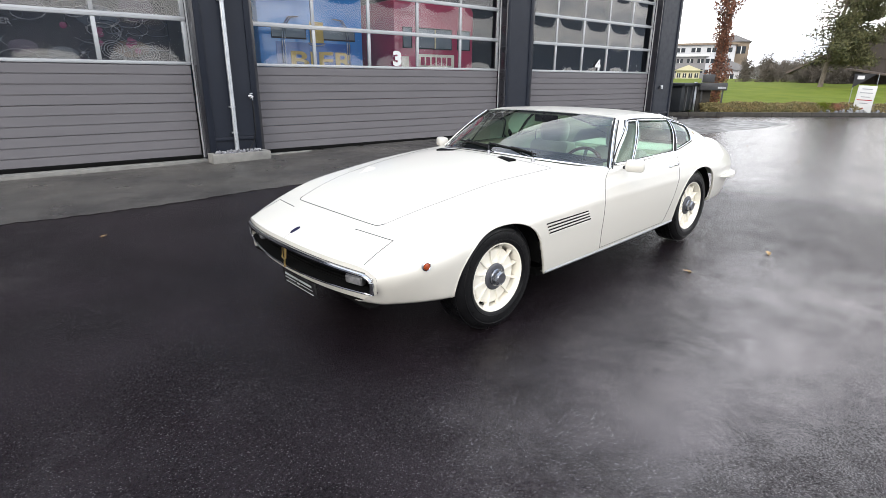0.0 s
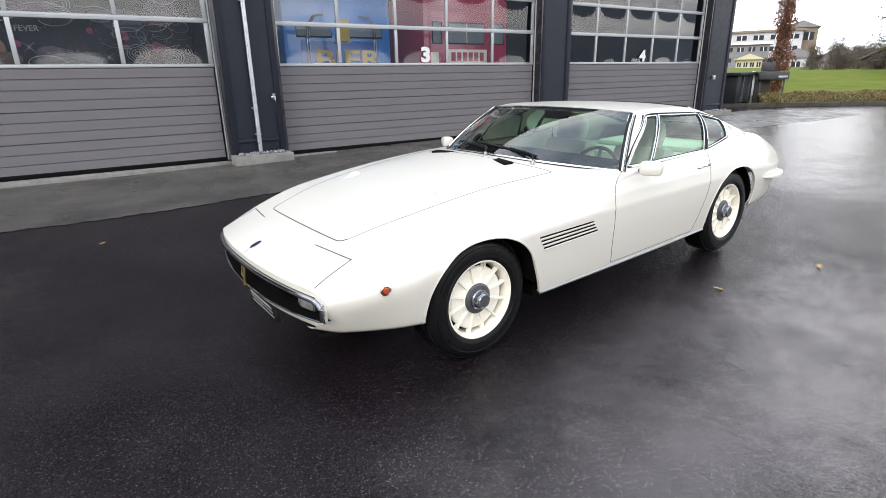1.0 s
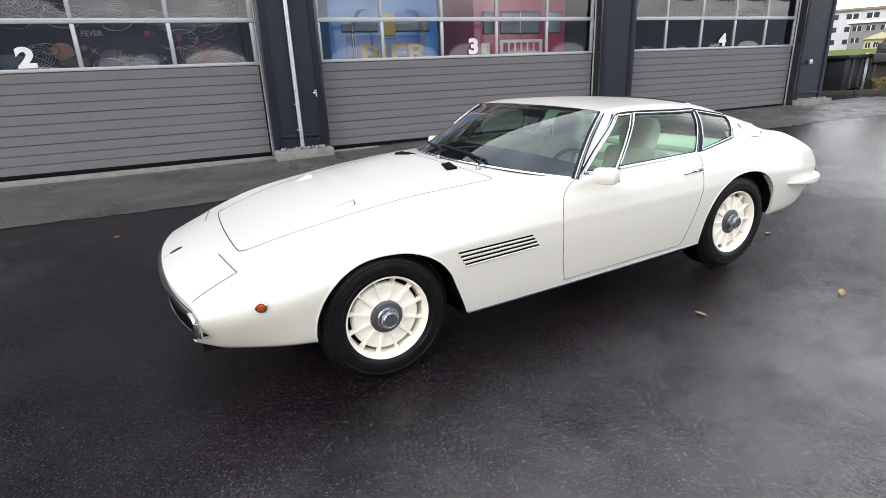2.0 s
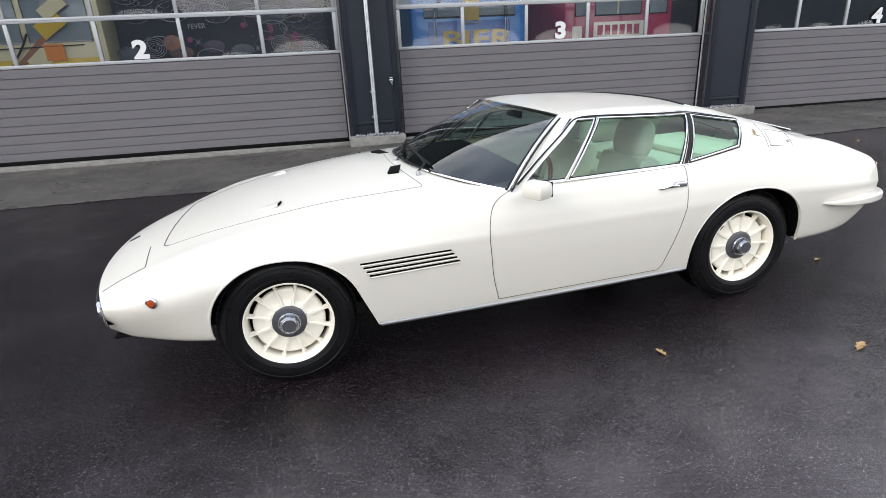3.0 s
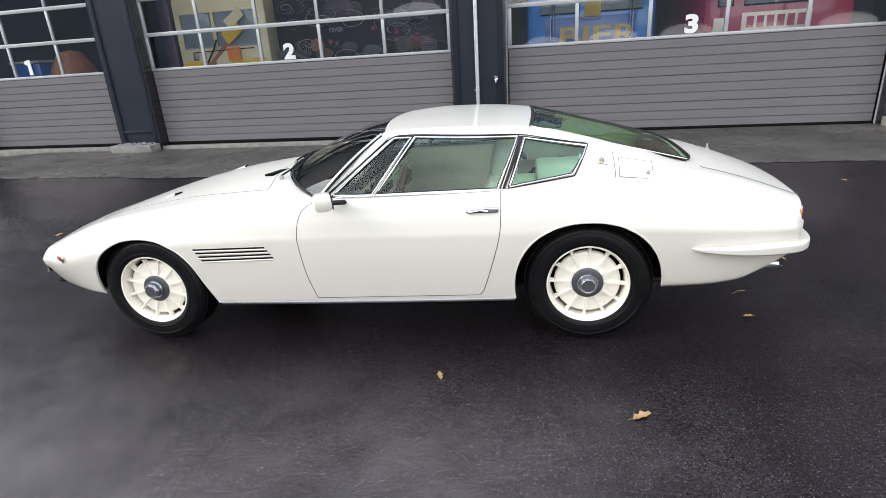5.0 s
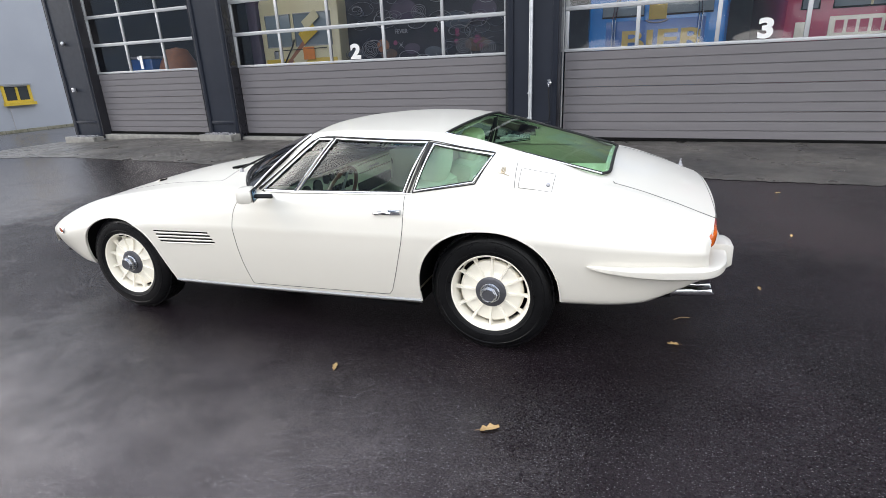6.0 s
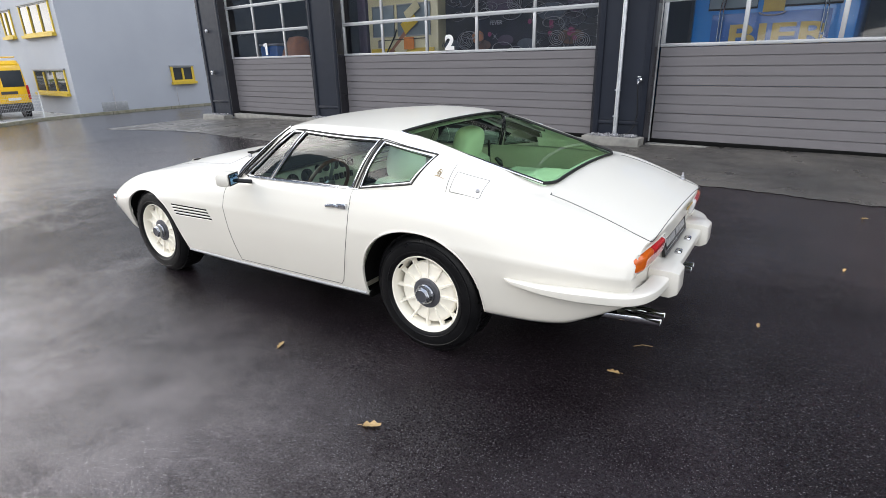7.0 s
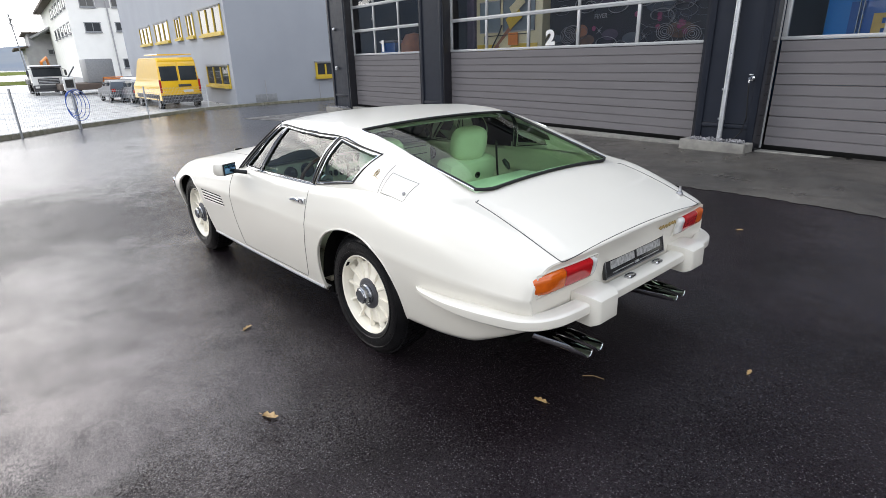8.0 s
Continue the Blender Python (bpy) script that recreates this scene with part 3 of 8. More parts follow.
for x, z in ((-11.45, 1.20), (14.35, 1.16)):
    sw = thing("key_switch", "small grey key switch box on the column", "switch", pose(x, FRONT_Y - 0.001, z), group="key switches")
    part("housing", box(-0.05, 0.05, -0.06, 0, -0.055, 0.055, 0.008), M_GALV, sw)
    part("lock", lathe([(0.018, 0), (0.018, 0.006), (0, 0.006)], 12, pose(0, -0.06, 0, 90, 0, 0)), M_CHROME, sw)
lampm = thing("round_sensor", "small round grey sensor on the column", "sensor", pose(-11.45, FRONT_Y - 0.001, 2.35))
part("dome", lathe([(0.05, 0), (0.05, 0.03), (0.03, 0.05), (0, 0.055)], 16, pose(0, 0, 0, 90, 0, 0)), M_GALV, lampm)

# ---- the car ----
CAR = pose(-0.055, 0.081, -0.047, 0, 0, 3.6) @ pose(0, 0, 0, 0, -1.1, 0)
car = thing("sports_car", "pearl white low fastback coupe with cream wheels on wet asphalt", "car", CAR)

NOSE = -0.905
top_mid = spline([(NOSE, 0.548), (-0.83, 0.582), (-0.55, 0.662), (-0.25, 0.745), (0.0, 0.800), (0.4, 0.862), (0.74, 0.888), (1.1, 0.87), (2.2, 0.85), (2.8, 0.975), (3.10, 0.893), (3.4, 0.80), (3.62, 0.712)])
shoulder_y = spline([(NOSE, 0.655), (-0.8, 0.705), (-0.6, 0.74), (-0.3, 0.76), (0.0, 0.770), (0.5, 0.795), (0.9, 0.832), (1.15, 0.858), (2.17, 0.850), (2.6, 0.822), (2.88, 0.790), (3.15, 0.745), (3.4, 0.72), (3.58, 0.700), (3.62, 0.676)])
shoulder_z = spline([(NOSE, 0.528), (-0.8, 0.566), (-0.6, 0.630), (-0.3, 0.700), (0.0, 0.745), (0.4, 0.788), (0.8, 0.810), (1.15, 0.815), (2.17, 0.832), (2.6, 0.858), (2.88, 0.848), (3.10, 0.836), (3.15, 0.828), (3.4, 0.760), (3.62, 0.682)])
wide_y = spline([(NOSE, 0.755), (-0.8, 0.815), (-0.6, 0.868), (-0.3, 0.895), (0.0, 0.908), (0.5, 0.920), (1.0, 0.928), (2.0, 0.932), (2.55, 0.928), (3.0, 0.905), (3.4, 0.850), (3.55, 0.812), (3.60, 0.790), (3.62, 0.766)])
wide_z = spline([(NOSE, 0.475), (-0.6, 0.51), (0.0, 0.58), (0.5, 0.61), (1.0, 0.62), (2.0, 0.62), (2.6, 0.625), (3.1, 0.595), (3.62, 0.560)])
foot_y = spline([(NOSE, 0.66), (-0.8, 0.72), (-0.4, 0.835), (0.4, 0.870), (2.2, 0.876), (2.9, 0.862), (3.4, 0.808), (3.58, 0.752), (3.62, 0.716)])
foot_z = spline([(NOSE, 0.340), (-0.8, 0.305), (-0.35, 0.276), (0.43, 0.222), (2.165, 0.238), (2.9, 0.300), (3.1, 0.303), (3.30, 0.318), (3.44, 0.362), (3.62, 0.436)])


def nose_bow(x, y):
    """The nose curves back towards the corners, the tail forward."""
    f = smooth_step(-0.15, NOSE, x) if x < -0.15 else 0.0
    b = smooth_step(3.1, 3.62, x)
    return 0.115 * f * (abs(y) / 0.75) ** 2.3 - 0.05 * b * (abs(y) / 0.75) ** 3


SEG = (6, 6, 5, 7, 7, 7, 7, 3)


def half_section(x):
    """From the top middle over the shoulder and flank down to the sill, as (y, z)."""
    zc, ys, zs, yw, zw, yf, zf = top_mid(x), shoulder_y(x), shoulder_z(x), wide_y(x), wide_z(x), foot_y(x), foot_z(x)
    pts = [(0.0, zc), (0.45 * ys, zs + 0.80 * (zc - zs)), (0.80 * ys, zs + 0.36 * (zc - zs)), (ys, zs), (ys + 0.68 * (yw - ys), zw + 0.55 * (zs - zw)), (yw, zw),
           (yw - 0.20 * (yw - yf), zf + 0.60 * (zw - zf)), (yf, zf), (yf - 0.05, zf - 0.004)]
    ext = [(-pts[1][0], pts[1][1])] + pts + [(pts[-1][0] - 0.05, pts[-1][1])]
    out = []
    fold = smooth_step(-0.6, 0.3, x)
    for i in range(len(pts) - 1):
        p0, p1, p2, p3 = (np.array(ext[i + k]) for k in range(4))
        # the widest point is a crease that fades at the nose
        if i == 4:
            p3 = p3 + fold * (2 * p2 - p1 - p3)
        if i == 5:
            p0 = p0 + fold * (2 * p1 - p2 - p0)
        for j in range(SEG[i]):
            t = j / SEG[i]
            q = 0.5 * (2 * p1 + (p2 - p0) * t + (2 * p0 - 5 * p1 + 4 * p2 - p3) * t * t + (3 * p1 - p0 - 3 * p2 + p3) * t ** 3)
            out.append((float(q[0]), float(q[1])))
    out.append(pts[-1])
    return out


V_SHOULDER = SEG[0] + SEG[1] + SEG[2]
_cache = {}


def section_at(x):
    k = round(x, 3)
    if k not in _cache:
        _cache[k] = half_section(k)
    return _cache[k]


def station(x, y):
    s = x
    for _ in range(6):
        s = x - nose_bow(s, y)
    return max(NOSE, min(3.62, s))


def flank(x, z, side=-1, out=0.0):
    """The point of the body's side at length x and height z."""
    s = station(x, 0.8)
    sec = section_at(s)[V_SHOULDER:]
    y = sec[0][0]
    for (ya, za), (yb, zb) in zip(sec, sec[1:]):
        if zb <= z <= za:
            y = ya + (yb - ya) * (za - z) / max(1e-6, za - zb)
            break
    else:
        y = sec[0][0] if z > sec[0][1] else sec[-1][0]
    return Vector((x, side * (y + out), z))


def deck(x, y, out=0.0):
    """The point of the body's top at length x and breadth y."""
    s = station(x, y)
    sec = section_at(s)[:V_SHOULDER + 1]
    a = abs(y)
    z = sec[-1][1]
    for (ya, za), (yb, zb) in zip(sec, sec[1:]):
        if ya <= a <= yb:
            z = za + (zb - za) * (a - ya) / max(1e-6, yb - ya)
            break
    return Vector((x, y, z + out))


def base_x(y):
    return 0.735 + 0.40 * (abs(y) / 0.849) ** 2.2


ARCHES = ((0.020, 0.30, 0.358, 0.333), (2.538, 0.30, 0.374, 0.364))


def arch_scale(x, z):
    """Below 1 inside a wheel opening; also the opening's middle."""
    best = (9.0, 0.0, 0.3)
    for cx, cz, a, b in ARCHES:
        dx, dz = (x - cx) / a, max(0.0, z - cz) / b
        if cx < 1 and x > cx and z < 0.42:
            dx = (x - cx) / (0.342 + 0.40 * (0.42 - z))
            dz = 0.0
        r = (abs(dx) ** 2.25 + dz ** 2.25) ** (1 / 2.25)
        if r < best[0]:
            best = (r, cx, cz)
    return best


DOOR_LINE = [(1.175, 0.825), (1.08, 0.79), (1.033, 0.735), (1.013, 0.635), (1.017, 0.53), (1.03, 0.39), (1.06, 0.255), (1.98, 0.266), (2.004, 0.295), (2.05, 0.43), (2.098, 0.60), (2.11, 0.71), (2.113, 0.825)]


def inside(poly, x, z):
    c = False
    for (xa, za), (xb, zb) in zip(poly, poly[1:] + poly[:1]):
        if (za > z) != (zb > z) and x < (xb - xa) * (z - za) / (zb - za) + xa:
            c = not c
    return c


def build_shell():
    """One skin from nose to tail, then shared out between body, doors, bonnet and boot lid."""
    xs = [NOSE + 0.006 * i for i in range(6)] + [NOSE + 0.04 + (3.56 - NOSE) * i / 246 for i in range(247)] + [3.607, 3.614, 3.62]
    half = [section_at(x) for x in xs]
    nv = len(half[0])
    ring = 2 * nv - 1
    verts = []
    for x, sec in zip(xs, half):
        row = [(-y, z) for y, z in reversed(sec)] + [(y, z) for y, z in sec[1:]]
        for y, z in row:
            verts.append([x + nose_bow(x, y), y, z])
    inside_v = []
    for i, v in enumerate(verts):
        s = 9.0
        if abs(v[1]) > 0.5 and v[2] < 0.69:
            s, cx, cz = arch_scale(v[0], v[2])
        inside_v.append(s < 1.0)
        if s < 1.0:
            dx, dz = v[0] - cx, max(0.0, v[2] - cz)
            lo, hi = 1.0, 6.0
            base = v[2] if v[2] < cz else cz
            for _ in range(26):
                mid = (lo + hi) / 2
                if arch_scale(cx + dx * mid, base + dz * mid)[0] < 1.0:
                    lo = mid
                else:
                    hi = mid
            v.append((cx + dx * hi, base + dz * hi))
    faces = {"body": [], "door_left": [], "door_right": [], "bonnet": [], "boot_lid": []}
    for i in range(len(xs) - 1):
        for j in range(ring - 1):
            q = (i * ring + j, i * ring + j + 1, (i + 1) * ring + j + 1, (i + 1) * ring + j)
            if all(inside_v[k] for k in q):
                continue
            cx = sum(verts[k][0] for k in q) / 4
            cy = sum(verts[k][1] for k in q) / 4
            cz = sum(verts[k][2] for k in q) / 4
            top = abs(j + 0.5 - (nv - 1)) < V_SHOULDER
            if top and cx > base_x(cy) + 0.02 and cx < 3.08:
                continue
            key = "body"
            if not top and inside(DOOR_LINE, cx, cz):
                key = "door_left" if cy < 0 else "door_right"
            elif top and -0.55 < cx < 0.66 and abs(cy) < 0.46 + 0.17 * smooth_step(-0.6, 0.4, cx):
                key = "bonnet"
            elif top and cx > 3.13 and abs(cy) < 0.612:
                key = "boot_lid"
            faces[key].append(q)
    kept = {k for fs in faces.values() for f in fs for k in f}
    for k in kept:
        v = verts[k]
        if abs(k % ring - (nv - 1)) < V_SHOULDER and v[0] < 1.4 and v[0] > base_x(v[1]) + 0.010:
            v[0] = base_x(v[1]) + 0.010
    for v in verts:
        if len(v) == 4:
            x, z = v.pop()
            v[0], v[2] = x, z
            s = section_at(max(NOSE, min(3.62, x)))
            for (ya, za), (yb, zb) in zip(s[V_SHOULDER:], s[V_SHOULDER + 1:]):
                if zb <= z <= za:
                    v[1] = math.copysign(ya + (yb - ya) * (za - z) / max(1e-6, za - zb), v[1])
                    break
    whole = bpy.data.meshes.new("whole")
    whole.from_pydata(verts, [], [f for k in faces.values() for f in k])
    whole.shade_smooth()
    whole.update()
    normals = [tuple(n.vector) for n in whole.vertex_normals]
    flip = normals[(len(xs) // 2) * ring + ring - 10][1] < 0
    labels = {"door_left": "white door panel with chrome handle", "bonnet": "long white bonnet", "boot_lid": "flat white boot lid"}
    obs = {}
    for key, fs in faces.items():
        used = sorted({k for f in fs for k in f})
        idx = {k: i for i, k in enumerate(used)}
        me = bpy.data.meshes.new(key)
        me.from_pydata([verts[k] for k in used], [], [[idx[k] for k in (reversed(f) if flip else f)] for f in fs])
        me.shade_smooth()
        sg = -1 if flip else 1
        me.normals_split_custom_set_from_vertices([tuple(sg * c for c in normals[k]) for k in used])
        me.materials.append(M_PAINT)
        name = "door" if key.startswith("door") else key
        ob = new(name, me)
        ob.parent = car
        if labels.get(key):
            ob["label"] = labels[key]
        obs[key] = ob
    bpy.data.meshes.remove(whole)
    return obs


SHELL = build_shell()


# folded lips round the wheel openings, black wells behind them
def arch_points(k, side):
    cx, cz, a, b = ARCHES[k]
    pts = []
    zf = foot_z(cx - a)
    for i in range(65):
        th = math.pi * (1 - i / 64)
        d = Vector((math.cos(th), math.sin(th)))
        lo, hi = 0.1, 0.8
        for _ in range(28):
            mid = (lo + hi) / 2
            if arch_scale(cx + d[0] * mid, cz + d[1] * mid)[0] < 1:
                lo = mid
            else:
                hi = mid
        pts.append((cx + d[0] * hi, cz + d[1] * hi))
    start = [(pts[0][0] + 0.004, zf + 0.002)]
    end = [(cx + 0.418, 0.226)] if k == 0 else [(pts[-1][0], foot_z(pts[-1][0]) + 0.002)]
    return start + pts + end


for k in (0, 1):
    for side in (-1, 1):
        ap = arch_points(k, side)
        rim = [flank(x, z, side, -0.001) for x, z in ap]
        bm = bmesh.new()
        rows = []
        for p in rim:
            rows.append([bm.verts.new(p + Vector((0, side * 0.003, 0))), bm.verts.new(p + Vector((0, -side * 0.006, 0))), bm.verts.new(p + Vector((0, -side * 0.016, 0.0)))])
        for r0, r1 in zip(rows, rows[1:]):
            for c in (0, 1):
                bm.faces.new((r0[c], r1[c], r1[c + 1], r0[c + 1]))
        part("arch_lip", bm, M_PAINT, car, angle=None)
        part("arch_bead", tube([p - Vector((0, side * 0.001, 0)) for p in rim], 0.0055, 8), M_PAINT, car)
        cx = ARCHES[k][0]
        aw, ah = ARCHES[k][2] + 0.03, ARCHES[k][3] + 0.03
        outer = [min(0.862, abs(flank(cx + aw * math.cos(math.pi * i / 28), 0.29 + ah * math.sin(math.pi * i / 28), side, -0.03)[1])) for i in range(29)]
        bm = grid(28, 1, lambda u, v: (cx + aw * math.cos(math.pi * u), side * (outer[round(u * 28)] * (1 - v) + 0.528 * v), 0.29 + ah * math.sin(math.pi * u)))
        add_grid(bm, 28, 1, lambda u, v: (cx + aw * math.cos(math.pi * u), side * 0.528, (0.215 if k == 0 else 0.17) + ((0.075 if k == 0 else 0.12) + ah * math.sin(math.pi * u)) * v))
        part("wheel_well", bm, M_BLACK, car, "black wheel well")
bm = box(-0.70, 3.35, -0.52, 0.52, 0.19, 0.50, 0.03)
add_box(bm, 0.45, 2.12, -0.80, 0.80, 0.175, 0.232)
add_box(bm, -0.80, -0.38, -0.69, 0.69, 0.295, 0.305)
add_box(bm, 2.93, 3.42, -0.70, 0.70, 0.305, 0.315)
part("underbody", bm, M_BLACK, car, "black underbody")
for side in (-1, 1):
    part("sill_trim", tube([flank(0.44 + i * 0.0575, foot_z(0.44 + i * 0.0575) + 0.006, side, 0.002) for i in range(31)], 0.008, 8), M_ALU, car, "bright sill moulding")


# shut lines
def seam(pts, r=0.0018, label=""):
    return part("shut_line", tube(pts, r, 6), M_SEAM, car)


def fine(poly, n=14):
    f = []
    k = len(poly)
    for i in range(k - 1):
        p = [Vector(poly[max(0, min(k - 1, i + d))]) for d in (-1, 0, 1, 2)]
        for j in range(n):
            t = j / n
            f.append(0.5 * (2 * p[1] + (p[2] - p[0]) * t + (2 * p[0] - 5 * p[1] + 4 * p[2] - p[3]) * t * t + (3 * p[1] - p[0] - 3 * p[2] + p[3]) * t ** 3))
    f.append(Vector(poly[-1]))
    return f


for side in (-1, 1):
    seam([flank(p[0], p[1], side) for p in fine(DOOR_LINE[:7])] + [flank(p[0], p[1], side) for p in fine(DOOR_LINE[6:8], 20)] + [flank(p[0], p[1], side) for p in fine(DOOR_LINE[8:])])
    # bonnet edge with its rounded front corner, then back to the screen
    line = [(-0.578, 0.0), (-0.574, 0.22), (-0.562, 0.41), (-0.55, 0.452), (-0.52, 0.475), (-0.424, 0.50), (-0.278, 0.536), (-0.12, 0.564), (0.242, 0.595), (0.562, 0.637), (0.735, 0.650)]
    seam([deck(p[0], side * p[1], -0.0004) for p in fine(line[:5], 10)], 0.0032)
    seam([deck(p[0], side * p[1], -0.0004) for p in fine(line[4:], 10)], 0.0017)
    seam([deck(p[0], side * p[1], -0.0004) for p in fine([(0.735, 0.650), (0.752, 0.635), (0.745, 0.58), (0.705, 0.40), (0.675, 0.18), (0.668, 0.0)], 8)], 0.0018)
    # hidden headlamp lid
    seam([deck(p[0], side * p[1], -0.0004) for p in fine([(-0.645, 0.36), (-0.625, 0.50), (-0.60, 0.655)], 8)], 0.0030)
    seam([deck(p[0], side * p[1], -0.0005) for p in fine([(-0.60, 0.655), (-0.70, 0.66), (-0.80, 0.668)], 8)], 0.0026)
    # boot lid
    seam([deck(p[0], side * p[1], -0.0004) for p in fine([(3.128, 0.585), (3.135, 0.602), (3.15, 0.609), (3.35, 0.615), (3.575, 0.612), (3.598, 0.60)], 8)], 0.0028)
seam([deck(3.6075 - 0.012 * abs(y) ** 2, y, -0.001) for y in [-0.6 + 0.03 * i for i in range(41)]], 0.0022)


# ---- glasshouse ----
def outward(bm, centre=Vector((1.9, 0, 0.6))):
    """Turns faces so that they look away from the cabin's middle."""
    bm.normal_update()
    bmesh.ops.reverse_faces(bm, faces=[f for f in bm.faces if f.normal.dot(f.calc_center_median() - centre) < 0])
    return bm


edge_y = spline([(1.135, 0.849), (1.3, 0.758), (1.494, 0.652), (1.7, 0.662), (2.0, 0.645), (2.268, 0.593), (2.7, 0.567), (3.09, 0.540), (3.25, 0.53)])
edge_z = spline([(1.135, 0.814), (1.3, 0.965), (1.494, 1.127), (1.7, 1.140), (2.0, 1.131), (2.268, 1.106), (2.7, 0.993), (3.09, 0.872), (3.25, 0.83)])


def cabin(x, h, side=-1, out=0.0):
    """The cabin's side: h = 0 at roof or screen edge, 1 at the shoulder."""
    e = Vector((edge_y(x), edge_z(x)))
    s = Vector((shoulder_y(x), shoulder_z(x)))
    k = 0.03 + 0.06 * smooth_step(1.28, 1.50, x) + 0.04 * smooth_step(1.5, 2.0, x)
    k *= 1 - 0.62 * smooth_step(2.75, 3.15, x)
    rise = min(0.16, max(0.01, (e[1] - s[1]) * 0.5))
    p1 = e + Vector((k, -0.018 + 0.007 * smooth_step(1.42, 1.58, x)))
    p2 = s + Vector((-0.035, rise))
    q = e * (1 - h) ** 3 + p1 * 3 * h * (1 - h) ** 2 + p2 * 3 * h * h * (1 - h) + s * h ** 3
    t = smooth_step(2.86, 3.09, x)
    if t:
        q[1] += (deck(x, q[0])[2] + 0.0007 - q[1]) * t
    return Vector((x, side * (q[0] + out), q[1] + out * 0.3))


def cabin_at(x, z, side=-1, out=0.0):
    lo, hi = 0.0, 1.0
    for _ in range(22):
        mid = (lo + hi) / 2
        if cabin(x, mid)[2] > z:
            lo = mid
        else:
            hi = mid
    return cabin(x, (lo + hi) / 2, side, out)


VENT = [(1.220, 0.834), (1.438, 0.832), (1.652, 1.100), (1.560, 1.100)]
MAIN = [(1.462, 0.832), (2.098, 0.835), (2.200, 1.072), (1.676, 1.102)]
QUARTER = [(2.158, 0.844), (2.470, 0.888), (2.545, 1.004), (2.236, 1.064)]
WINDOWS = [VENT, MAIN, QUARTER]


def in_window(x, z):
    return any(inside(w, x, z) for w in WINDOWS)


def frame_line(poly, side, out, n=24):
    pts = []
    for (xa, za), (xb, zb) in zip(poly, poly[1:] + poly[:1]):
        for i in range(n):
            t = i / n
            pts.append(cabin_at(xa + (xb - xa) * t, za + (zb - za) * t, side, out))
    return pts


for side in (-1, 1):
    def skip(u, v):
        p = cabin(1.14 + 1.97 * u, v)
        return in_window(p[0], p[2])
    part("cabin_side", grid(190, 46, lambda u, v: cabin(1.14 + 1.97 * u, v, side), skip), M_PAINT, car, angle=None)
    for nm, poly in (("vent_window", VENT), ("side_window", MAIN), ("quarter_window", QUARTER)):
        a, b, c, d = poly

        def f(u, v):
            x = (a[0] * (1 - u) + b[0] * u) * (1 - v) + (d[0] * (1 - u) + c[0] * u) * v
            z = (a[1] * (1 - u) + b[1] * u) * (1 - v) + (d[1] * (1 - u) + c[1] * u) * v
            return cabin_at(x, z, side, -0.006)
        g = part(nm, outward(grid(16, 10, f)), M_SIDEGLASS, car, "green tinted side glass", angle=None)
        g.visible_shadow = False
        fr = part("window_frame", tube(frame_line(poly, side, 0.0015), 0.0044, 8, closed=True), M_CHROME, g, "chrome window frame")
        cxw, czw = (a[0] + b[0] + c[0] + d[0]) / 4, (a[1] + b[1] + c[1] + d[1]) / 4
        part("frame_gasket", tube(frame_line([(x + 0.008 * (1 if x > cxw else -1), z + 0.0075 * (1 if z > czw else -1)) for x, z in poly], side, 0.001), 0.0034, 6, closed=True), M_RUBBER, g, "thin black outer gasket")
        part("window_seal", tube(frame_line([(x + 0.006 * (1 if x < cxw else -1), z + 0.006 * (1 if z < czw else -1)) for x, z in poly], side, -0.001), 0.0026, 6, closed=True), M_RUBBER, g, "black rubber seal")
    # black weather strip between the screen pillar and the vent window
    part("pillar_strip", tube([cabin_at(1.190 + (1.535 - 1.190) * i / 14, 0.834 + (1.106 - 0.834) * i / 14, side, 0.001) for i in range(15)], 0.0085, 8, flat=0.5), M_RUBBER, car, "black pillar weather strip")
    # drip rail from the screen pillar over the windows
    tops = [(1.500, 1.078), (1.560, 1.110), (1.676, 1.115), (1.85, 1.106), (2.05, 1.094), (2.218, 1.082), (2.38, 1.050), (2.550, 1.016)]
    rail = [cabin_at(1.185 + 0.315 * i / 12, 0.842 + 0.236 * i / 12, side, 0.003) for i in range(12)] + [cabin_at(p[0], p[1], side, 0.003) for p in fine(tops, 5)]
    part("drip_rail", tube(rail, 0.0036, 8), M_CHROME, car, "chrome drip rail")
    part("rail_seal", tube([p + Vector((0.002, side * 0.001, -0.0065)) for p in rail], 0.0042, 6), M_RUBBER, car)
    # black strip between the door glass and the quarter glass
    part("pillar_cover", tube([cabin_at(2.126 + 0.092 * i / 12, 0.836 + 0.236 * i / 12, side, -0.001) for i in range(13)], 0.0150, 8, flat=0.35), M_RUBBER, car, "black strip on the door pillar")
    part("waist_moulding", tube([cabin_at(1.24 + (2.15 - 1.24) * i / 20, 0.826, side, 0.003) for i in range(21)], 0.0052, 8), M_CHROME, car, "chrome waist moulding")


def header(s):
    return Vector((1.425 + 0.07 * s * s, 0.652 * s, 1.150 - 0.023 * abs(s) ** 2.2))


def screen_base(s):
    y = 0.849 * s
    return Vector((base_x(y), y, 0.893 - 0.079 * abs(s) ** 1.8))


def windscreen(u, v):
    s = 2 * u - 1
    p = screen_base(s).lerp(header(s), v)
    return p + Vector((-0.020, 0, 0.028)) * (4 * v * (1 - v)) * (1 - 0.5 * s * s)


def rear_head(s):
    return Vector((2.285 - 0.017 * s * s, 0.593 * s, 1.127 - 0.021 * abs(s) ** 2.2))


def rear_base(s):
    c = max(0.0, abs(s) - 0.8) / 0.2
    return Vector((3.105 - 0.035 * c * c, 0.540 * s, 0.899 - 0.026 * s * s + 0.012 * c * c))


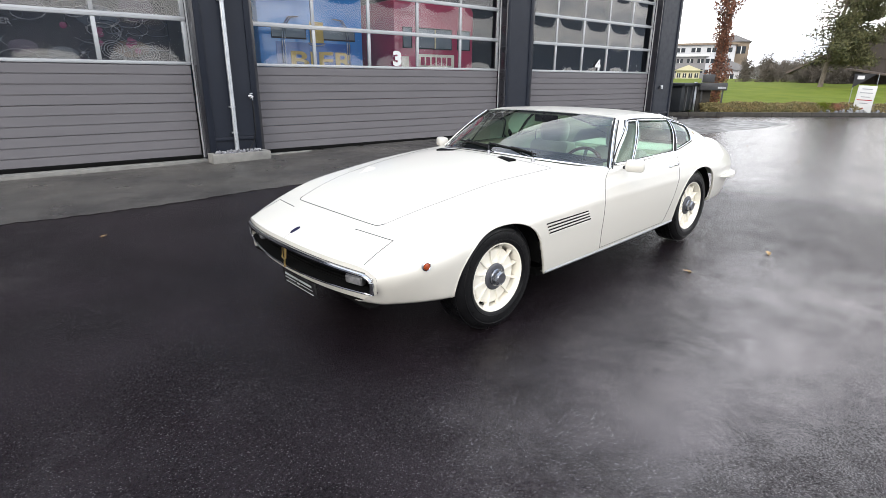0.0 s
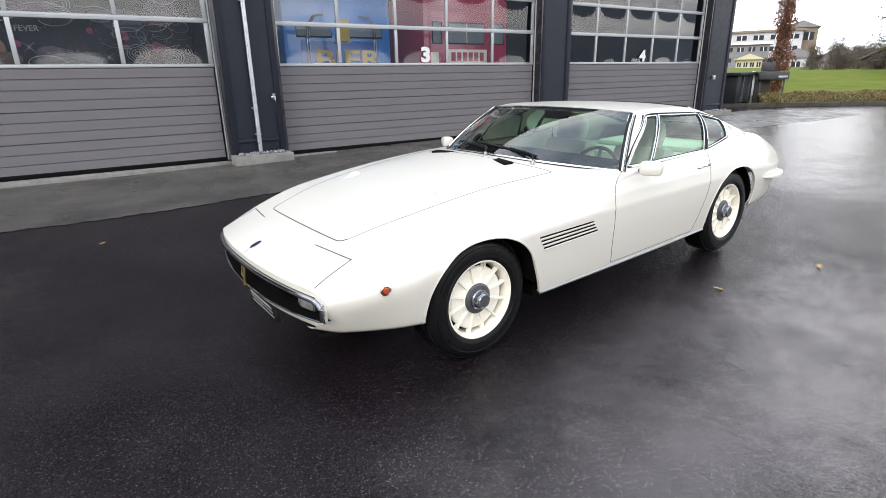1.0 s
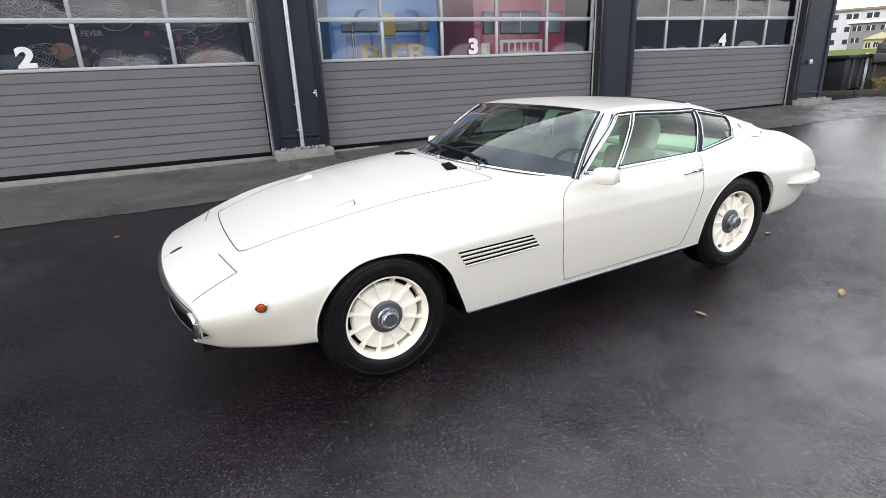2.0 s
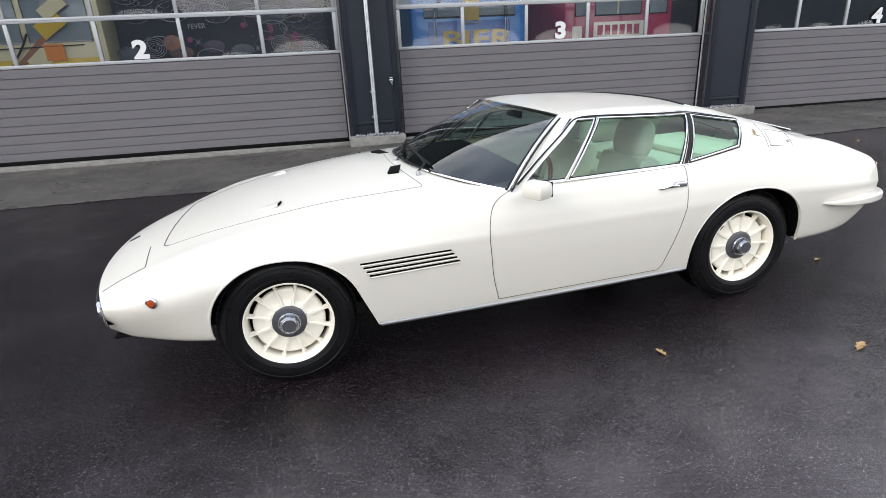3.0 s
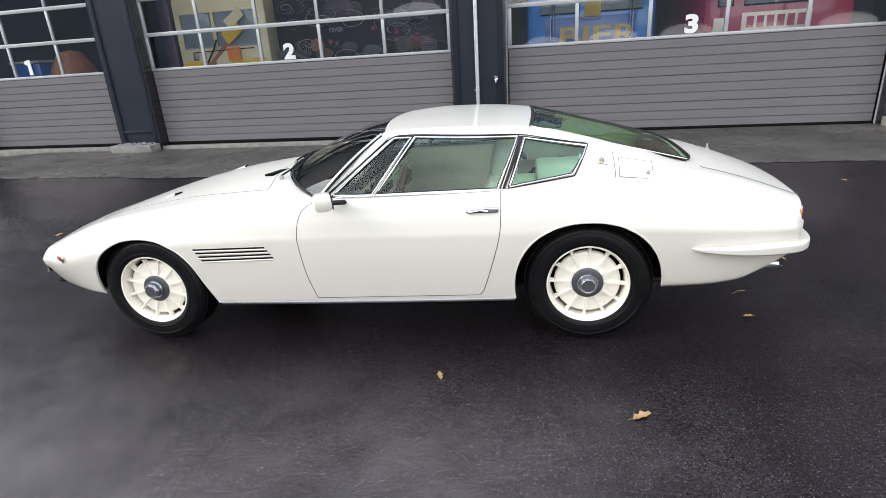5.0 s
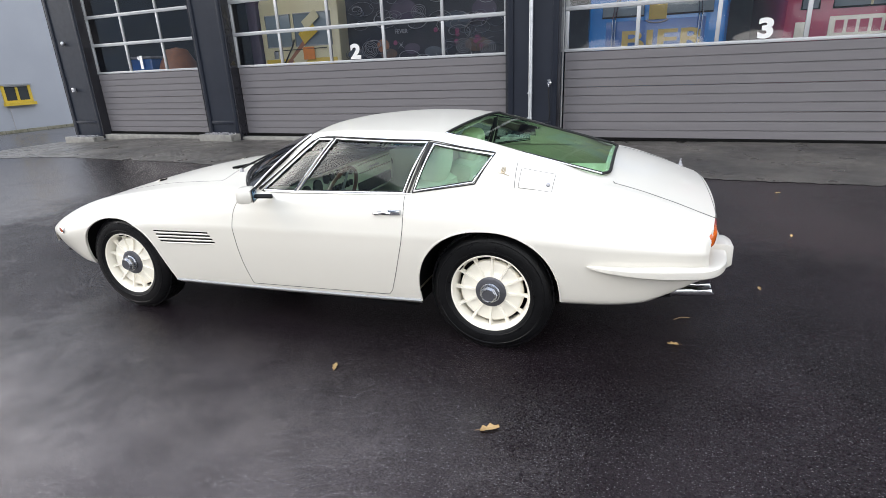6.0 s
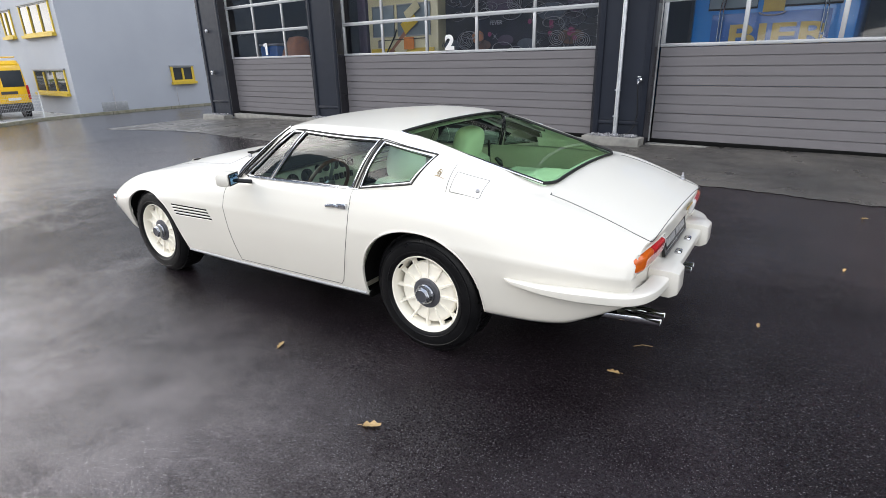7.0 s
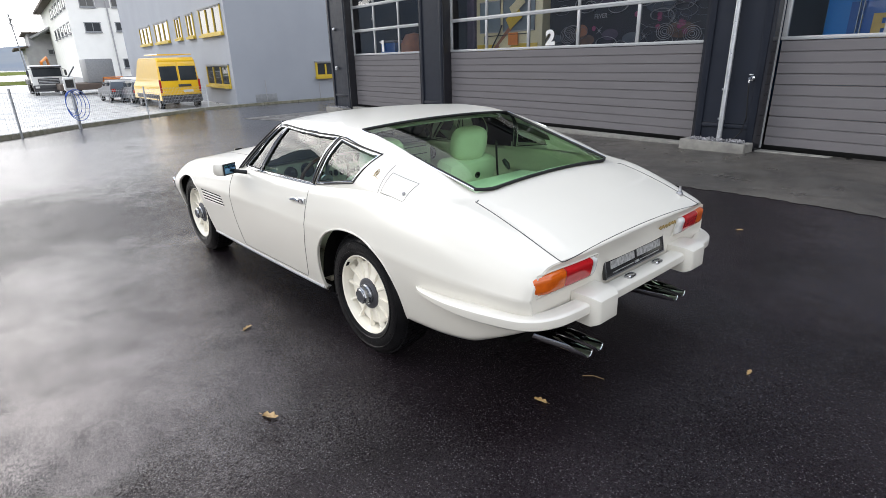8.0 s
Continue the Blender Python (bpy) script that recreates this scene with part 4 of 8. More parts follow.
def rear_glass(u, v):
    s = 2 * u - 1
    p = rear_head(s).lerp(rear_base(s), v)
    return p + Vector((0, 0, 0.012)) * (4 * v * (1 - v)) * (1 - s * s)


def roof_point(u, v):
    s = 2 * u - 1
    xe = 1.494 + (2.268 - 1.494) * v
    e = Vector((xe, edge_y(xe), edge_z(xe)))
    c0, c1 = header(0), rear_head(0)
    xc = c0[0] + (c1[0] - c0[0]) * v
    zc = c0[2] * (1 - v) + c1[2] * v + 0.018 * (4 * v * (1 - v)) ** 0.8
    k = abs(s)
    w = 1 - k ** 2.4
    return Vector((xe + (xc - xe) * (1 - k * k), e[1] * s, e[2] + (zc - e[2]) * w))


ROOF = part("roof", grid(48, 36, roof_point), M_PAINT, car, "smooth white roof panel", angle=None)
ws = part("windscreen", outward(grid(40, 20, windscreen)), M_CARGLASS, car, "raked clear windscreen", angle=None)
ws.visible_shadow = False
rg = part("rear_window", outward(grid(40, 24, rear_glass)), M_REARGLASS, car, "large sloping green tinted rear window", angle=None)
rg.visible_shadow = False


def border(f, n=30):
    return [f(i / n, 0) for i in range(n)] + [f(1, i / n) for i in range(n)] + [f(1 - i / n, 1) for i in range(n)] + [f(0, 1 - i / n) for i in range(n)]


seal_line = [p + Vector((-0.006, 0, -0.010)) * (1.0 if 60 <= i <= 90 else 0.0) for i, p in enumerate(border(windscreen))]
part("screen_seal", tube(seal_line, [0.0055 if 60 <= i <= 90 else 0.0105 for i in range(120)], 8, closed=True), M_RUBBER, ws, "black rubber seal")
part("rear_seal", tube(border(rear_glass), 0.0085, 8, closed=True), M_RUBBER, rg, "black rubber seal")
part("screen_trim", tube([p + Vector((-0.012, 0, 0.006)) for p in [windscreen(i / 40, 0) for i in range(41)]], 0.006, 8), M_CHROME, ws, "chrome trim strip")
for u, k in ((0, -1), (1, 1)):
    part("pillar_trim", tube([windscreen(u, 0.965 * i / 16) + Vector((0.0, k * 0.016, 0.002)) for i in range(17)], 0.008, 8), M_CHROME, ws, "chrome pillar trim")
    part("pillar_seal", tube([windscreen(u, 0.95 * i / 16) + Vector((0.010, k * 0.030, 0.0)) for i in range(17)], 0.0045, 6), M_RUBBER, ws, "black pillar seal")
    part("rear_trim", tube([rear_glass(u, i / 20) + Vector((0.0, k * 0.012, 0.002)) for i in range(21)], 0.0036, 8), M_CHROME, rg, "chrome trim strip")


# ---- nose and tail ends ----
def end_range(x, y):
    sec = half_section(x)
    a = abs(y)
    lo = hi = None
    for (ya, za), (yb, zb) in zip(sec, sec[1:]):
        if min(ya, yb) <= a <= max(ya, yb) + 1e-9 and ya != yb:
            z = za + (zb - za) * (a - ya) / (yb - ya)
            hi = z if hi is None else max(hi, z)
            lo = z if lo is None else min(lo, z)
    if lo is None or a < sec[-1][0]:
        lo = sec[-1][1]
    return lo, hi if hi is not None else lo


def grille_z(y):
    k = abs(y) / 0.70
    return 0.380 + 0.008 * k, 0.500 - 0.024 * k * k


def front_cap(u, v):
    y = -0.754 + 1.508 * u
    lo, hi = end_range(NOSE, y)
    a, b = grille_z(y)
    z = lo + (a - lo) * v / 0.3 if v < 0.3 else (a + (b - a) * (v - 0.3) / 0.45 if v < 0.75 else b + (hi - b) * (v - 0.75) / 0.25)
    return Vector((NOSE + nose_bow(NOSE, y) + 0.05 * max(0.0, (a - z) / 0.1), y, z))


part("nose_panel", grid(140, 20, front_cap, lambda u, v: 0.3 < v < 0.75 and 0.0136 < u < 0.9864), M_PAINT, car, angle=None)


def slot(y, z, back=0.0):
    return Vector((NOSE + nose_bow(NOSE, y) + back, y, z))


def slot_ring(back, grow=0.0, ny=44, ymax=0.734):
    ys = [-ymax + 2 * ymax * i / ny for i in range(ny + 1)]
    return [slot(y, grille_z(y)[0] - grow, back) for y in ys] + [slot(y, grille_z(y)[1] + grow, back) for y in reversed(ys)]


bm = bmesh.new()
r0, r1 = [[bm.verts.new(p) for p in slot_ring(b, -0.001)] for b in (0.0, 0.16)]
for i in range(len(r0)):
    j = (i + 1) % len(r0)
    bm.faces.new((r0[i], r0[j], r1[j], r1[i]))
h = len(r1) // 2
for i in range(h - 1):
    bm.faces.new((r1[i], r1[i + 1], r1[len(r1) - 2 - i], r1[len(r1) - 1 - i]))
part("grille_recess", bm, M_BLACK, car, "black grille recess", smooth=False)
grille = part("grille", tube(slot_ring(-0.004, 0.001), 0.0065, 8, closed=True), M_CHROME, car, "slim chrome rimmed grille")
for k in range(5):
    z = 0.392 + 0.019 * k
    part("grille_bar", tube([slot(y, min(z, grille_z(y)[1] - 0.006), 0.075) for y in [-0.6 + 0.04 * i for i in range(31)]], 0.0022, 6), M_BLACK, grille)
part("bumper_blade", tube([slot(y, grille_z(y)[1] + 0.010, -0.010 - 0.003 * (1 - abs(y))) for y in [-0.670 + 0.0335 * i for i in range(41)]], 0.0125, 10), M_DULLCHROME, car, "thin chrome front bumper blade")
part("bumper_gap", tube([slot(y, grille_z(y)[1] + 0.020, -0.0025) for y in [-0.69 + 0.0345 * i for i in range(41)]], 0.0030, 6), M_SEAM, car)
for side in (-1, 1):
    c = slot(side * 0.575, 0.430, 0.040)
    m = Matrix.Translation(c) @ pose(0, 0, 0, 0, 0, -side * 14)
    tl = part("turn_lamp", box(-0.016, 0.03, -0.056, 0.056, -0.024, 0.022, 0.010, m), M_LAMPGLASS, car, "clear front indicator lamp")
    part("lamp_bezel", box(-0.010, 0.026, -0.061, 0.061, -0.029, 0.027, 0.012, m), M_STEEL, tl)
    top = grille_z(0.67)[1] + 0.010
    arc = [slot(side * (0.668 + 0.068 * math.sin(math.pi * i / 16)), top - 0.046 * (1 - math.cos(math.pi * i / 16)), -0.011) for i in range(9)]
    arc += [slot(side * (0.736 - 0.003 * i), top - 0.046 - 0.016 * i, -0.010) for i in range(1, 4)]
    part("bumper_cap", tube(arc, [0.0125] * 9 + [0.011, 0.0095, 0.0075], 10), M_DULLCHROME, car, "chrome bumper end")
# trident shaped emblem in the grille, plain badge on the nose
gb = tube([slot(0.0, 0.372, -0.012), slot(0.0, 0.497, 0.0)], 0.006, 8)
for dy in (-0.022, 0.022):
    add_tube(gb, [slot(0.0, 0.42, -0.012), slot(dy, 0.43, -0.012), slot(dy, 0.485, -0.004)], 0.005, 8)
part("grille_emblem", gb, M_GOLD, car, "gold pronged emblem")
n0 = (deck(-0.79, 0.0) - deck(-0.87, 0.0)).normalized()
tilt = -math.degrees(math.asin(n0[2]))
part("nose_badge", lathe([(0.0, 0.004), (0.019, 0.0035), (0.021, 0.001), (0.021, -0.004)], 20, Matrix.Translation(deck(-0.828, 0.0)) @ pose(0, 0, 0, 0, tilt, 0) @ Matrix.Diagonal((1.7, 0.8, 1, 1))), M_BLUEBADGE, car, "dark oval enamel badge")
pl = part("front_plate", box(-0.012, 0.006, -0.20, 0.20, -0.062, 0.045, 0.004, pose(-0.835, -0.01, 0.262, 0, -8, 0)), M_DASHBLACK, car, "black plate with white bars")
for y0, y1, z0, z1 in ((-0.165, -0.015, 0.008, 0.021), (0.0, 0.16, 0.008, 0.021), (-0.17, -0.03, -0.0135, -0.0105), (0.03, 0.17, -0.0135, -0.0105), (-0.018, 0.018, -0.019, -0.010), (-0.17, 0.17, -0.042, -0.039)):
    part("plate_bar", box(-0.0150, -0.0122, y0, y1, z0, z1, 0, pose(-0.835, -0.01, 0.262, 0, -8, 0)), M_ALU, pl)
seam([slot(0.0, 0.512, -0.001)] + [deck(NOSE + 0.004 + 0.012 * i, 0.0, -0.0006) for i in range(4)], 0.0014)


def rear_cap(u, v):
    y = -0.765 + 1.530 * u
    lo, hi = end_range(3.62, y)
    z = lo + (hi - lo) * v
    return Vector((3.62 + nose_bow(3.62, y) - 0.018 * math.sin(math.pi * min(1, v * 1.05)) * (1 - (abs(y) / 0.765) ** 4) - 0.028 * (1 - v) * (1 - (abs(y) / 0.765) ** 6), y, z))


part("tail_panel", grid(64, 16, rear_cap), M_PAINT, car, angle=None)


edge_loop = [Vector((3.6165 + nose_bow(3.62, y), y, z)) for y, z in [(-py, pz) for py, pz in reversed(section_at(3.62))] + list(section_at(3.62))[1:]]
part("tail_edge", tube([p + Vector((-0.004, -0.006 * (1 if p[1] > 0 else -1), 0.0 if p[2] < 0.5 else -0.006)) for p in edge_loop], 0.0095, 8), M_PAINT, car)


def tail_at(y, z, out=0.0):
    lo, hi = end_range(3.62, y)
    v = min(1.0, max(0.0, (z - lo) / max(1e-4, hi - lo)))
    p = rear_cap((y + 0.765) / 1.530, v)
    return Vector((p[0] + out, y, z))


for side in (-1, 1):
    def lens_at(u, v, a, b, side=side):
        """A point of the rounded lamp block: u runs outward from a to b, v upward."""
        k = a + (b - a) * u
        y = 0.366 + 0.382 * k
        e = abs(2 * k - 1)
        half = 0.049 * (1 - e ** 14) ** 0.35 - 0.006 * k * k
        h = 2 * v - 1
        swell = 0.030 * (1 - abs(h) ** 4.5) ** 0.6 * (1 - e ** 16) ** 0.5
        z = 0.613 - 0.003 * k + half * h
        q = tail_at(side * min(0.757, y), z)
        return Vector((q[0] - 0.004 + swell - 0.020 * smooth_step(0.80, 1.0, k), side * (y + 0.006 * swell / 0.030 * smooth_step(0.8, 1.0, k)), z))
    lamp = part("tail_lamp", grid(10, 14, lambda u, v: lens_at(u, v, 0.0, 0.135)), M_CLEAR, car, "amber, red and clear tail lamp", angle=None)
    part("stop_lens", grid(18, 14, lambda u, v: lens_at(u, v, 0.142, 0.585)), M_RED, lamp, "red stop lens", angle=None)
    part("indicator_lens", grid(20, 14, lambda u, v: lens_at(u, v, 0.592, 1.0)), M_AMBER, lamp, "amber indicator lens", angle=None)
    rim = [tail_at(side * (0.364 + 0.364 * i / 20), 0.561 - 0.003 * i / 20, 0.001) for i in range(21)] + [tail_at(side * (0.730 - 0.366 * i / 20), 0.659 + 0.006 * i / 20, 0.001) for i in range(21)]
    part("lamp_rim", tube(rim, 0.0030, 6, closed=True), M_PAINT, lamp)
M_PLATEGREY = material("worn_plate_print", (0.36, 0.36, 0.35), (0.12, 0.12, 0.12), rough=0.5, scale=60, detail=2)
PLATE = pose(3.600, -0.012, 0.516, 0, -10, 0)
rp = part("rear_plate", box(-0.012, 0.004, -0.27, 0.27, 0.0, 0.104, 0.004, PLATE), M_DASHBLACK, car, "black rear plate with white bars")
part("plate_rim", tube([PLATE @ Vector((0.005, y, z)) for y, z in ((-0.264, 0.006), (0.264, 0.006), (0.264, 0.098), (-0.264, 0.098))], 0.0035, 6, closed=True), M_STEEL, rp)
for a, b, z0, z1 in ((-0.225, -0.02, 0.040, 0.074), (0.005, 0.225, 0.040, 0.074), (-0.21, -0.03, 0.020, 0.023), (0.03, 0.21, 0.020, 0.023), (-0.02, 0.02, 0.016, 0.026)):
    part("plate_bar", box(0.0045, 0.007, a, b, z0, z1, 0, PLATE), M_PLATEGREY, rp)
part("script_badge", tube([tail_at(0.165 + 0.0095 * i, 0.652 + 0.010 * math.sin(i * 1.9), 0.006) for i in range(20)], 0.0036, 6), M_GOLD, car, "gold script badge")

def blade_tube(pts, rad):
    """A blade with a flat top and a full, squarish face."""
    bm = bmesh.new()
    rings = []
    for i, p in enumerate(pts):
        t = (pts[min(i + 1, len(pts) - 1)] - pts[max(i - 1, 0)]).normalized()
        s = t.cross(Vector((0, 0, 1))).normalized()
        ring = []
        for j in range(16):
            a = 2 * math.pi * j / 16
            c, d = math.cos(a), math.sin(a)
            ring.append(bm.verts.new(p + s * (rad[i] * 1.15 * math.copysign(abs(c) ** 0.5, c)) + Vector((0, 0, rad[i] * 0.72 * math.copysign(abs(d) ** 0.45, d)))))
        rings.append(ring)
    for a, b in zip(rings, rings[1:]):
        for j in range(16):
            k = (j + 1) % 16
            bm.faces.new((a[j], a[k], b[k], b[j]))
    bm.faces.new(rings[0])
    bm.faces.new(list(reversed(rings[-1])))
    return bm


# rear bumper: white blade wrapping round the tail, two overriders
blade = [(3.035, 0.895, 0.508), (3.10, 0.908, 0.503), (3.25, 0.895, 0.492), (3.42, 0.848, 0.484), (3.545, 0.782, 0.474), (3.606, 0.69, 0.474), (3.628, 0.55, 0.477), (3.632, 0.3, 0.478), (3.634, 0.0, 0.478)]
bl = fine([Vector(p) for p in blade], 6)
loop = [Vector((p[0], -p[1], p[2])) for p in bl] + [p for p in reversed(bl[:-1])]
rad = [0.036 * min(1.0, 0.10 + 1.1 * (min(i, len(loop) - 1 - i) / 20.0)) for i in range(len(loop))]
bump = part("rear_bumper", blade_tube(loop, rad), M_PAINT, car, "white wrap-around rear bumper")
for side in (-1, 1):
    bm = bmesh.new()
    cy = side * 0.420
    loops = []
    for px, hw, z0, z1 in ((3.575, 0.088, 0.404, 0.532), (3.676, 0.088, 0.400, 0.530), (3.708, 0.066, 0.414, 0.514)):
        loops.append([bm.verts.new((px, cy + hw * q, z)) for q, z in ((-1, z0), (1, z0), (1, z1), (-1, z1))])
    for l0, l1 in zip(loops, loops[1:]):
        for i in range(4):
            bm.faces.new((l0[i], l0[(i + 1) % 4], l1[(i + 1) % 4], l1[i]))
    bm.faces.new(loops[-1])
    bm.faces.new(list(reversed(loops[0])))
    bmesh.ops.recalc_face_normals(bm, faces=bm.faces)
    bmesh.ops.bevel(bm, geom=list(bm.edges), offset=0.010, segments=2, affect="EDGES", profile=0.6)
    part("overrider", bm, M_PAINT, bump, "white block overrider")
    part("plate_lamp", box(3.622, 3.656, side * 0.125 - 0.04, side * 0.125 + 0.02, 0.500, 0.519, 0.008), M_CHROME, bump, "small chrome plate lamp")
    for dy in (-0.042, 0.042):
        # slash-cut tail pipe: the upper half is cut back
        em = pose(3.10, side * 0.405 + dy, 0.212, 0, -4.5, 0)

        def tail_pipe(em=em):
            bm = bmesh.new()
            rings = []
            for r, back, length in ((0.030, 1, 0.0), (0.030, 0, 0.34), (0.0300, 0, 1.0), (0.0285, 0, 1.004), (0.0265, 0, 1.0), (0.0265, 0, 0.80), (0.0265, 1, 0.26)):
                row = []
                for i in range(40):
                    a = 2 * math.pi * i / 40
                    end = 0.540 - 0.165 * max(0.0, (math.sin(a) + 0.15) / 1.15)
                    row.append(bm.verts.new(em @ Vector((length if back else end * length, r * math.cos(a), r * math.sin(a)))))
                rings.append(row)
            for p, q in zip(rings, rings[1:]):
                for i in range(40):
                    k = (i + 1) % 40
                    bm.faces.new((p[i], p[k], q[k], q[i]))
            bm.faces.new(rings[-1])
            return bm
        part("exhaust_pipe", tail_pipe(), M_CHROME, car, "slash-cut chrome exhaust tip", angle=40)
    part("silencer", lathe([(0.0, 0.0), (0.05, 0.01), (0.058, 0.05), (0.058, 0.42), (0.05, 0.46), (0.0, 0.47)], 18, pose(2.72, side * 0.42, 0.21, 0, 90, 0)), M_STEEL, car, "dull steel silencer")
part("aerial_base", lathe([(0.018, 0), (0.017, 0.010), (0.011, 0.014), (0.011, 0.024), (0.007, 0.028), (0.006, 0.046), (0, 0.048)], 14, Matrix.Translation(deck(3.505, 0.590))), M_STEEL, car, "retracted chrome aerial")


# ---- side details ----
for side in (-1, 1):
    p = flank(-0.548, 0.515, side)
    turn = pose(0, 0, 0, 90, 0, 0) if side < 0 else pose(0, 0, 0, -90, 0, 0)
    base = Matrix.Translation(p) @ pose(0, 0, 0, 0, 0, side * 12 if side > 0 else -12) @ turn
    lamp = part("side_marker_lamp", lathe([(0.026, -0.004), (0.026, 0.006), (0.021, 0.010), (0.018, 0.006), (0.018, 0.003)], 20, base), M_CHROME, car, "round chrome rimmed side lamp")
    part("lens", lathe([(0.0178, 0.003), (0.016, 0.010), (0.008, 0.013), (0, 0.013)], 16, base), M_MARKER, lamp, "orange-red lens")
    # four slots behind the front wheel
    for k in range(4):
        f = k / 3
        x0, x1 = 0.377 + 0.037 * f, 0.815 + 0.040 * f
        z0, z1 = 0.570 - 0.066 * f, 0.577 - 0.060 * f
        v = part("side_vent", tube([flank(x0 + (x1 - x0) * i / 20, z0 + (z1 - z0) * i / 20, side, -0.002) for i in range(21)], 0.0052, 6), M_BLACK, car, "dark slot with chrome lip")
        part("vent_lip", tube([flank(x0 + (x1 - x0) * i / 20, z0 + (z1 - z0) * i / 20 - 0.009, side, 0.0015) for i in range(21)], 0.0042, 6), M_PAINT, v)
    # door handle
    d = SHELL["door_left" if side < 0 else "door_right"]
    hd = part("door_handle", tube([flank(1.94 + 0.0135 * i, 0.744 - 0.002 * abs(i - 5), side, 0.012 if i else 0.004) for i in range(9)], [0.006] + [0.009] * 8, 8), M_CHROME, d, "chrome lever handle")
    part("handle_plate", box(2.03, 2.10, -0.012, 0.012, 0.730, 0.758, 0.006, Matrix.Translation(Vector((0, flank(2.065, 0.744, side, 0.006)[1], 0)))), M_CHROME, hd)
    part("handle_recess", tube([flank(1.945 + 0.015 * i, 0.732, side, 0.001) for i in range(11)], 0.0035, 6), M_RUBBER, hd)
    # door mirror
    mp = Vector((1.225, side * 1.005, 0.840 if side < 0 else 0.832))
    mm = Matrix.Translation(mp) @ pose(0, 0, 0, 0, 0, -side * 25)
    bm = box(-0.05, 0.045, -0.066, 0.066, -0.042, 0.042, 0.026, mm)
    mo = part("door_mirror", bm, M_PAINT, car, "white shell door mirror")
    part("mirror_bezel", box(0.0425, 0.0455, -0.056, 0.056, -0.036, 0.036, 0.0012, mm), M_RUBBER, mo, "black mirror bezel")
    part("mirror_glass", box(0.0440, 0.0475, -0.046, 0.046, -0.028, 0.028, 0.0015, mm), M_MIRROR, mo, "bluish mirror glass")
    part("mirror_arm", tube([mp + Vector((0.0, -side * 0.045, -0.018)), mp + Vector((0.055, -side * 0.085, -0.026)), Vector((1.295, side * 0.885, 0.806))], 0.0165, 8, flat=0.8), M_RUBBER, mo, "black mirror arm")
    # wing badge and filler flap on the sail panel
    bd = tube([cabin_at(2.613 + 0.0105 * math.cos(a * math.pi / 8), 0.940 + 0.014 * math.sin(a * math.pi / 8), side, 0.002) for a in range(16)], 0.0013, 6, closed=True)
    add_tube(bd, [cabin_at(2.613 + 0.005 * math.cos(a * math.pi / 4), 0.940 + 0.007 * math.sin(a * math.pi / 4), side, 0.002) for a in range(8)], 0.0015, 6, closed=True)
    add_tube(bd, [cabin_at(2.587, 0.930, side, 0.002), cabin_at(2.613, 0.926, side, 0.003), cabin_at(2.645, 0.916, side, 0.002)], 0.0013, 6)
    part("pillar_badge", bd, M_GOLD, car, "small gold wing badge")
    quad = [(2.698, 0.945), (2.862, 0.910), (2.854, 0.842), (2.694, 0.864)]
    if side < 0:
        pts = []
        for (xa, za), (xb, zb) in zip(quad, quad[1:] + quad[:1]):
            for i in range(16):
                pts.append(cabin_at(xa + (xb - xa) * i / 16, za + (zb - za) * i / 16, side, 0.0) if za > shoulder_z(xa) else flank(xa + (xb - xa) * i / 16, za + (zb - za) * i / 16, side))
        fl = part("filler_flap", tube(pts, 0.0013, 6, closed=True), M_SEAM, car, "flush white filler flap outline")
        part("flap_lock", lathe([(0.010, 0), (0.010, 0.004), (0.006, 0.006), (0, 0.005)], 14, Matrix.Translation(cabin_at(2.835, 0.872, side, 0.001)) @ pose(0, 0, 0, 70, 0, 0)), M_STEEL, fl)
    # shadow along the flap's front edge, drawn as a dark line
    part("flap_shadow_line", tube([cabin_at(2.672 + 0.004 * i / 8, 0.972 - 0.112 * i / 8, side, 0.0) for i in range(9)], 0.0015, 6), M_SEAM, car)
for side in (-1, 1):
    # bonnet air outlets near the front and the cowl grille
    y = side * 0.435
    ms = Matrix.Translation(deck(0.0, y)) @ pose(0, 0, 0, 0, -11, side * 14)
    bm = bmesh.new()
    low, high = [[bm.verts.new(ms @ Vector((px, py, pz))) for px, py, pz in row] for row in (((-0.110, -0.022, -0.003), (0.030, -0.040, -0.003), (0.030, 0.040, -0.003), (-0.110, 0.022, -0.003)), ((-0.100, -0.012, 0.000), (0.036, -0.030, 0.0115), (0.036, 0.030, 0.0115), (-0.100, 0.012, 0.000)))]
    bm.faces.new(high)
    for i in range(4):
        bm.faces.new((low[i], low[(i + 1) % 4], high[(i + 1) % 4], high[i]))
    sc = part("bonnet_scoop", bm, M_PAINT, SHELL["bonnet"], "small raised air outlet")
    part("opening", box(0.0330, 0.0385, -0.028, 0.028, -0.002, 0.0100, 0, ms), M_BLACK, sc, "black opening")
    part("cowl_grille", box(-0.032, 0.030, -0.11, 0.11, -0.01, 0.004, 0.003, Matrix.Translation(deck(0.672, side * 0.285)) @ pose(0, 0, 0, 0, -3, side * 14)), M_BLACK, car, "black cowl air grille")
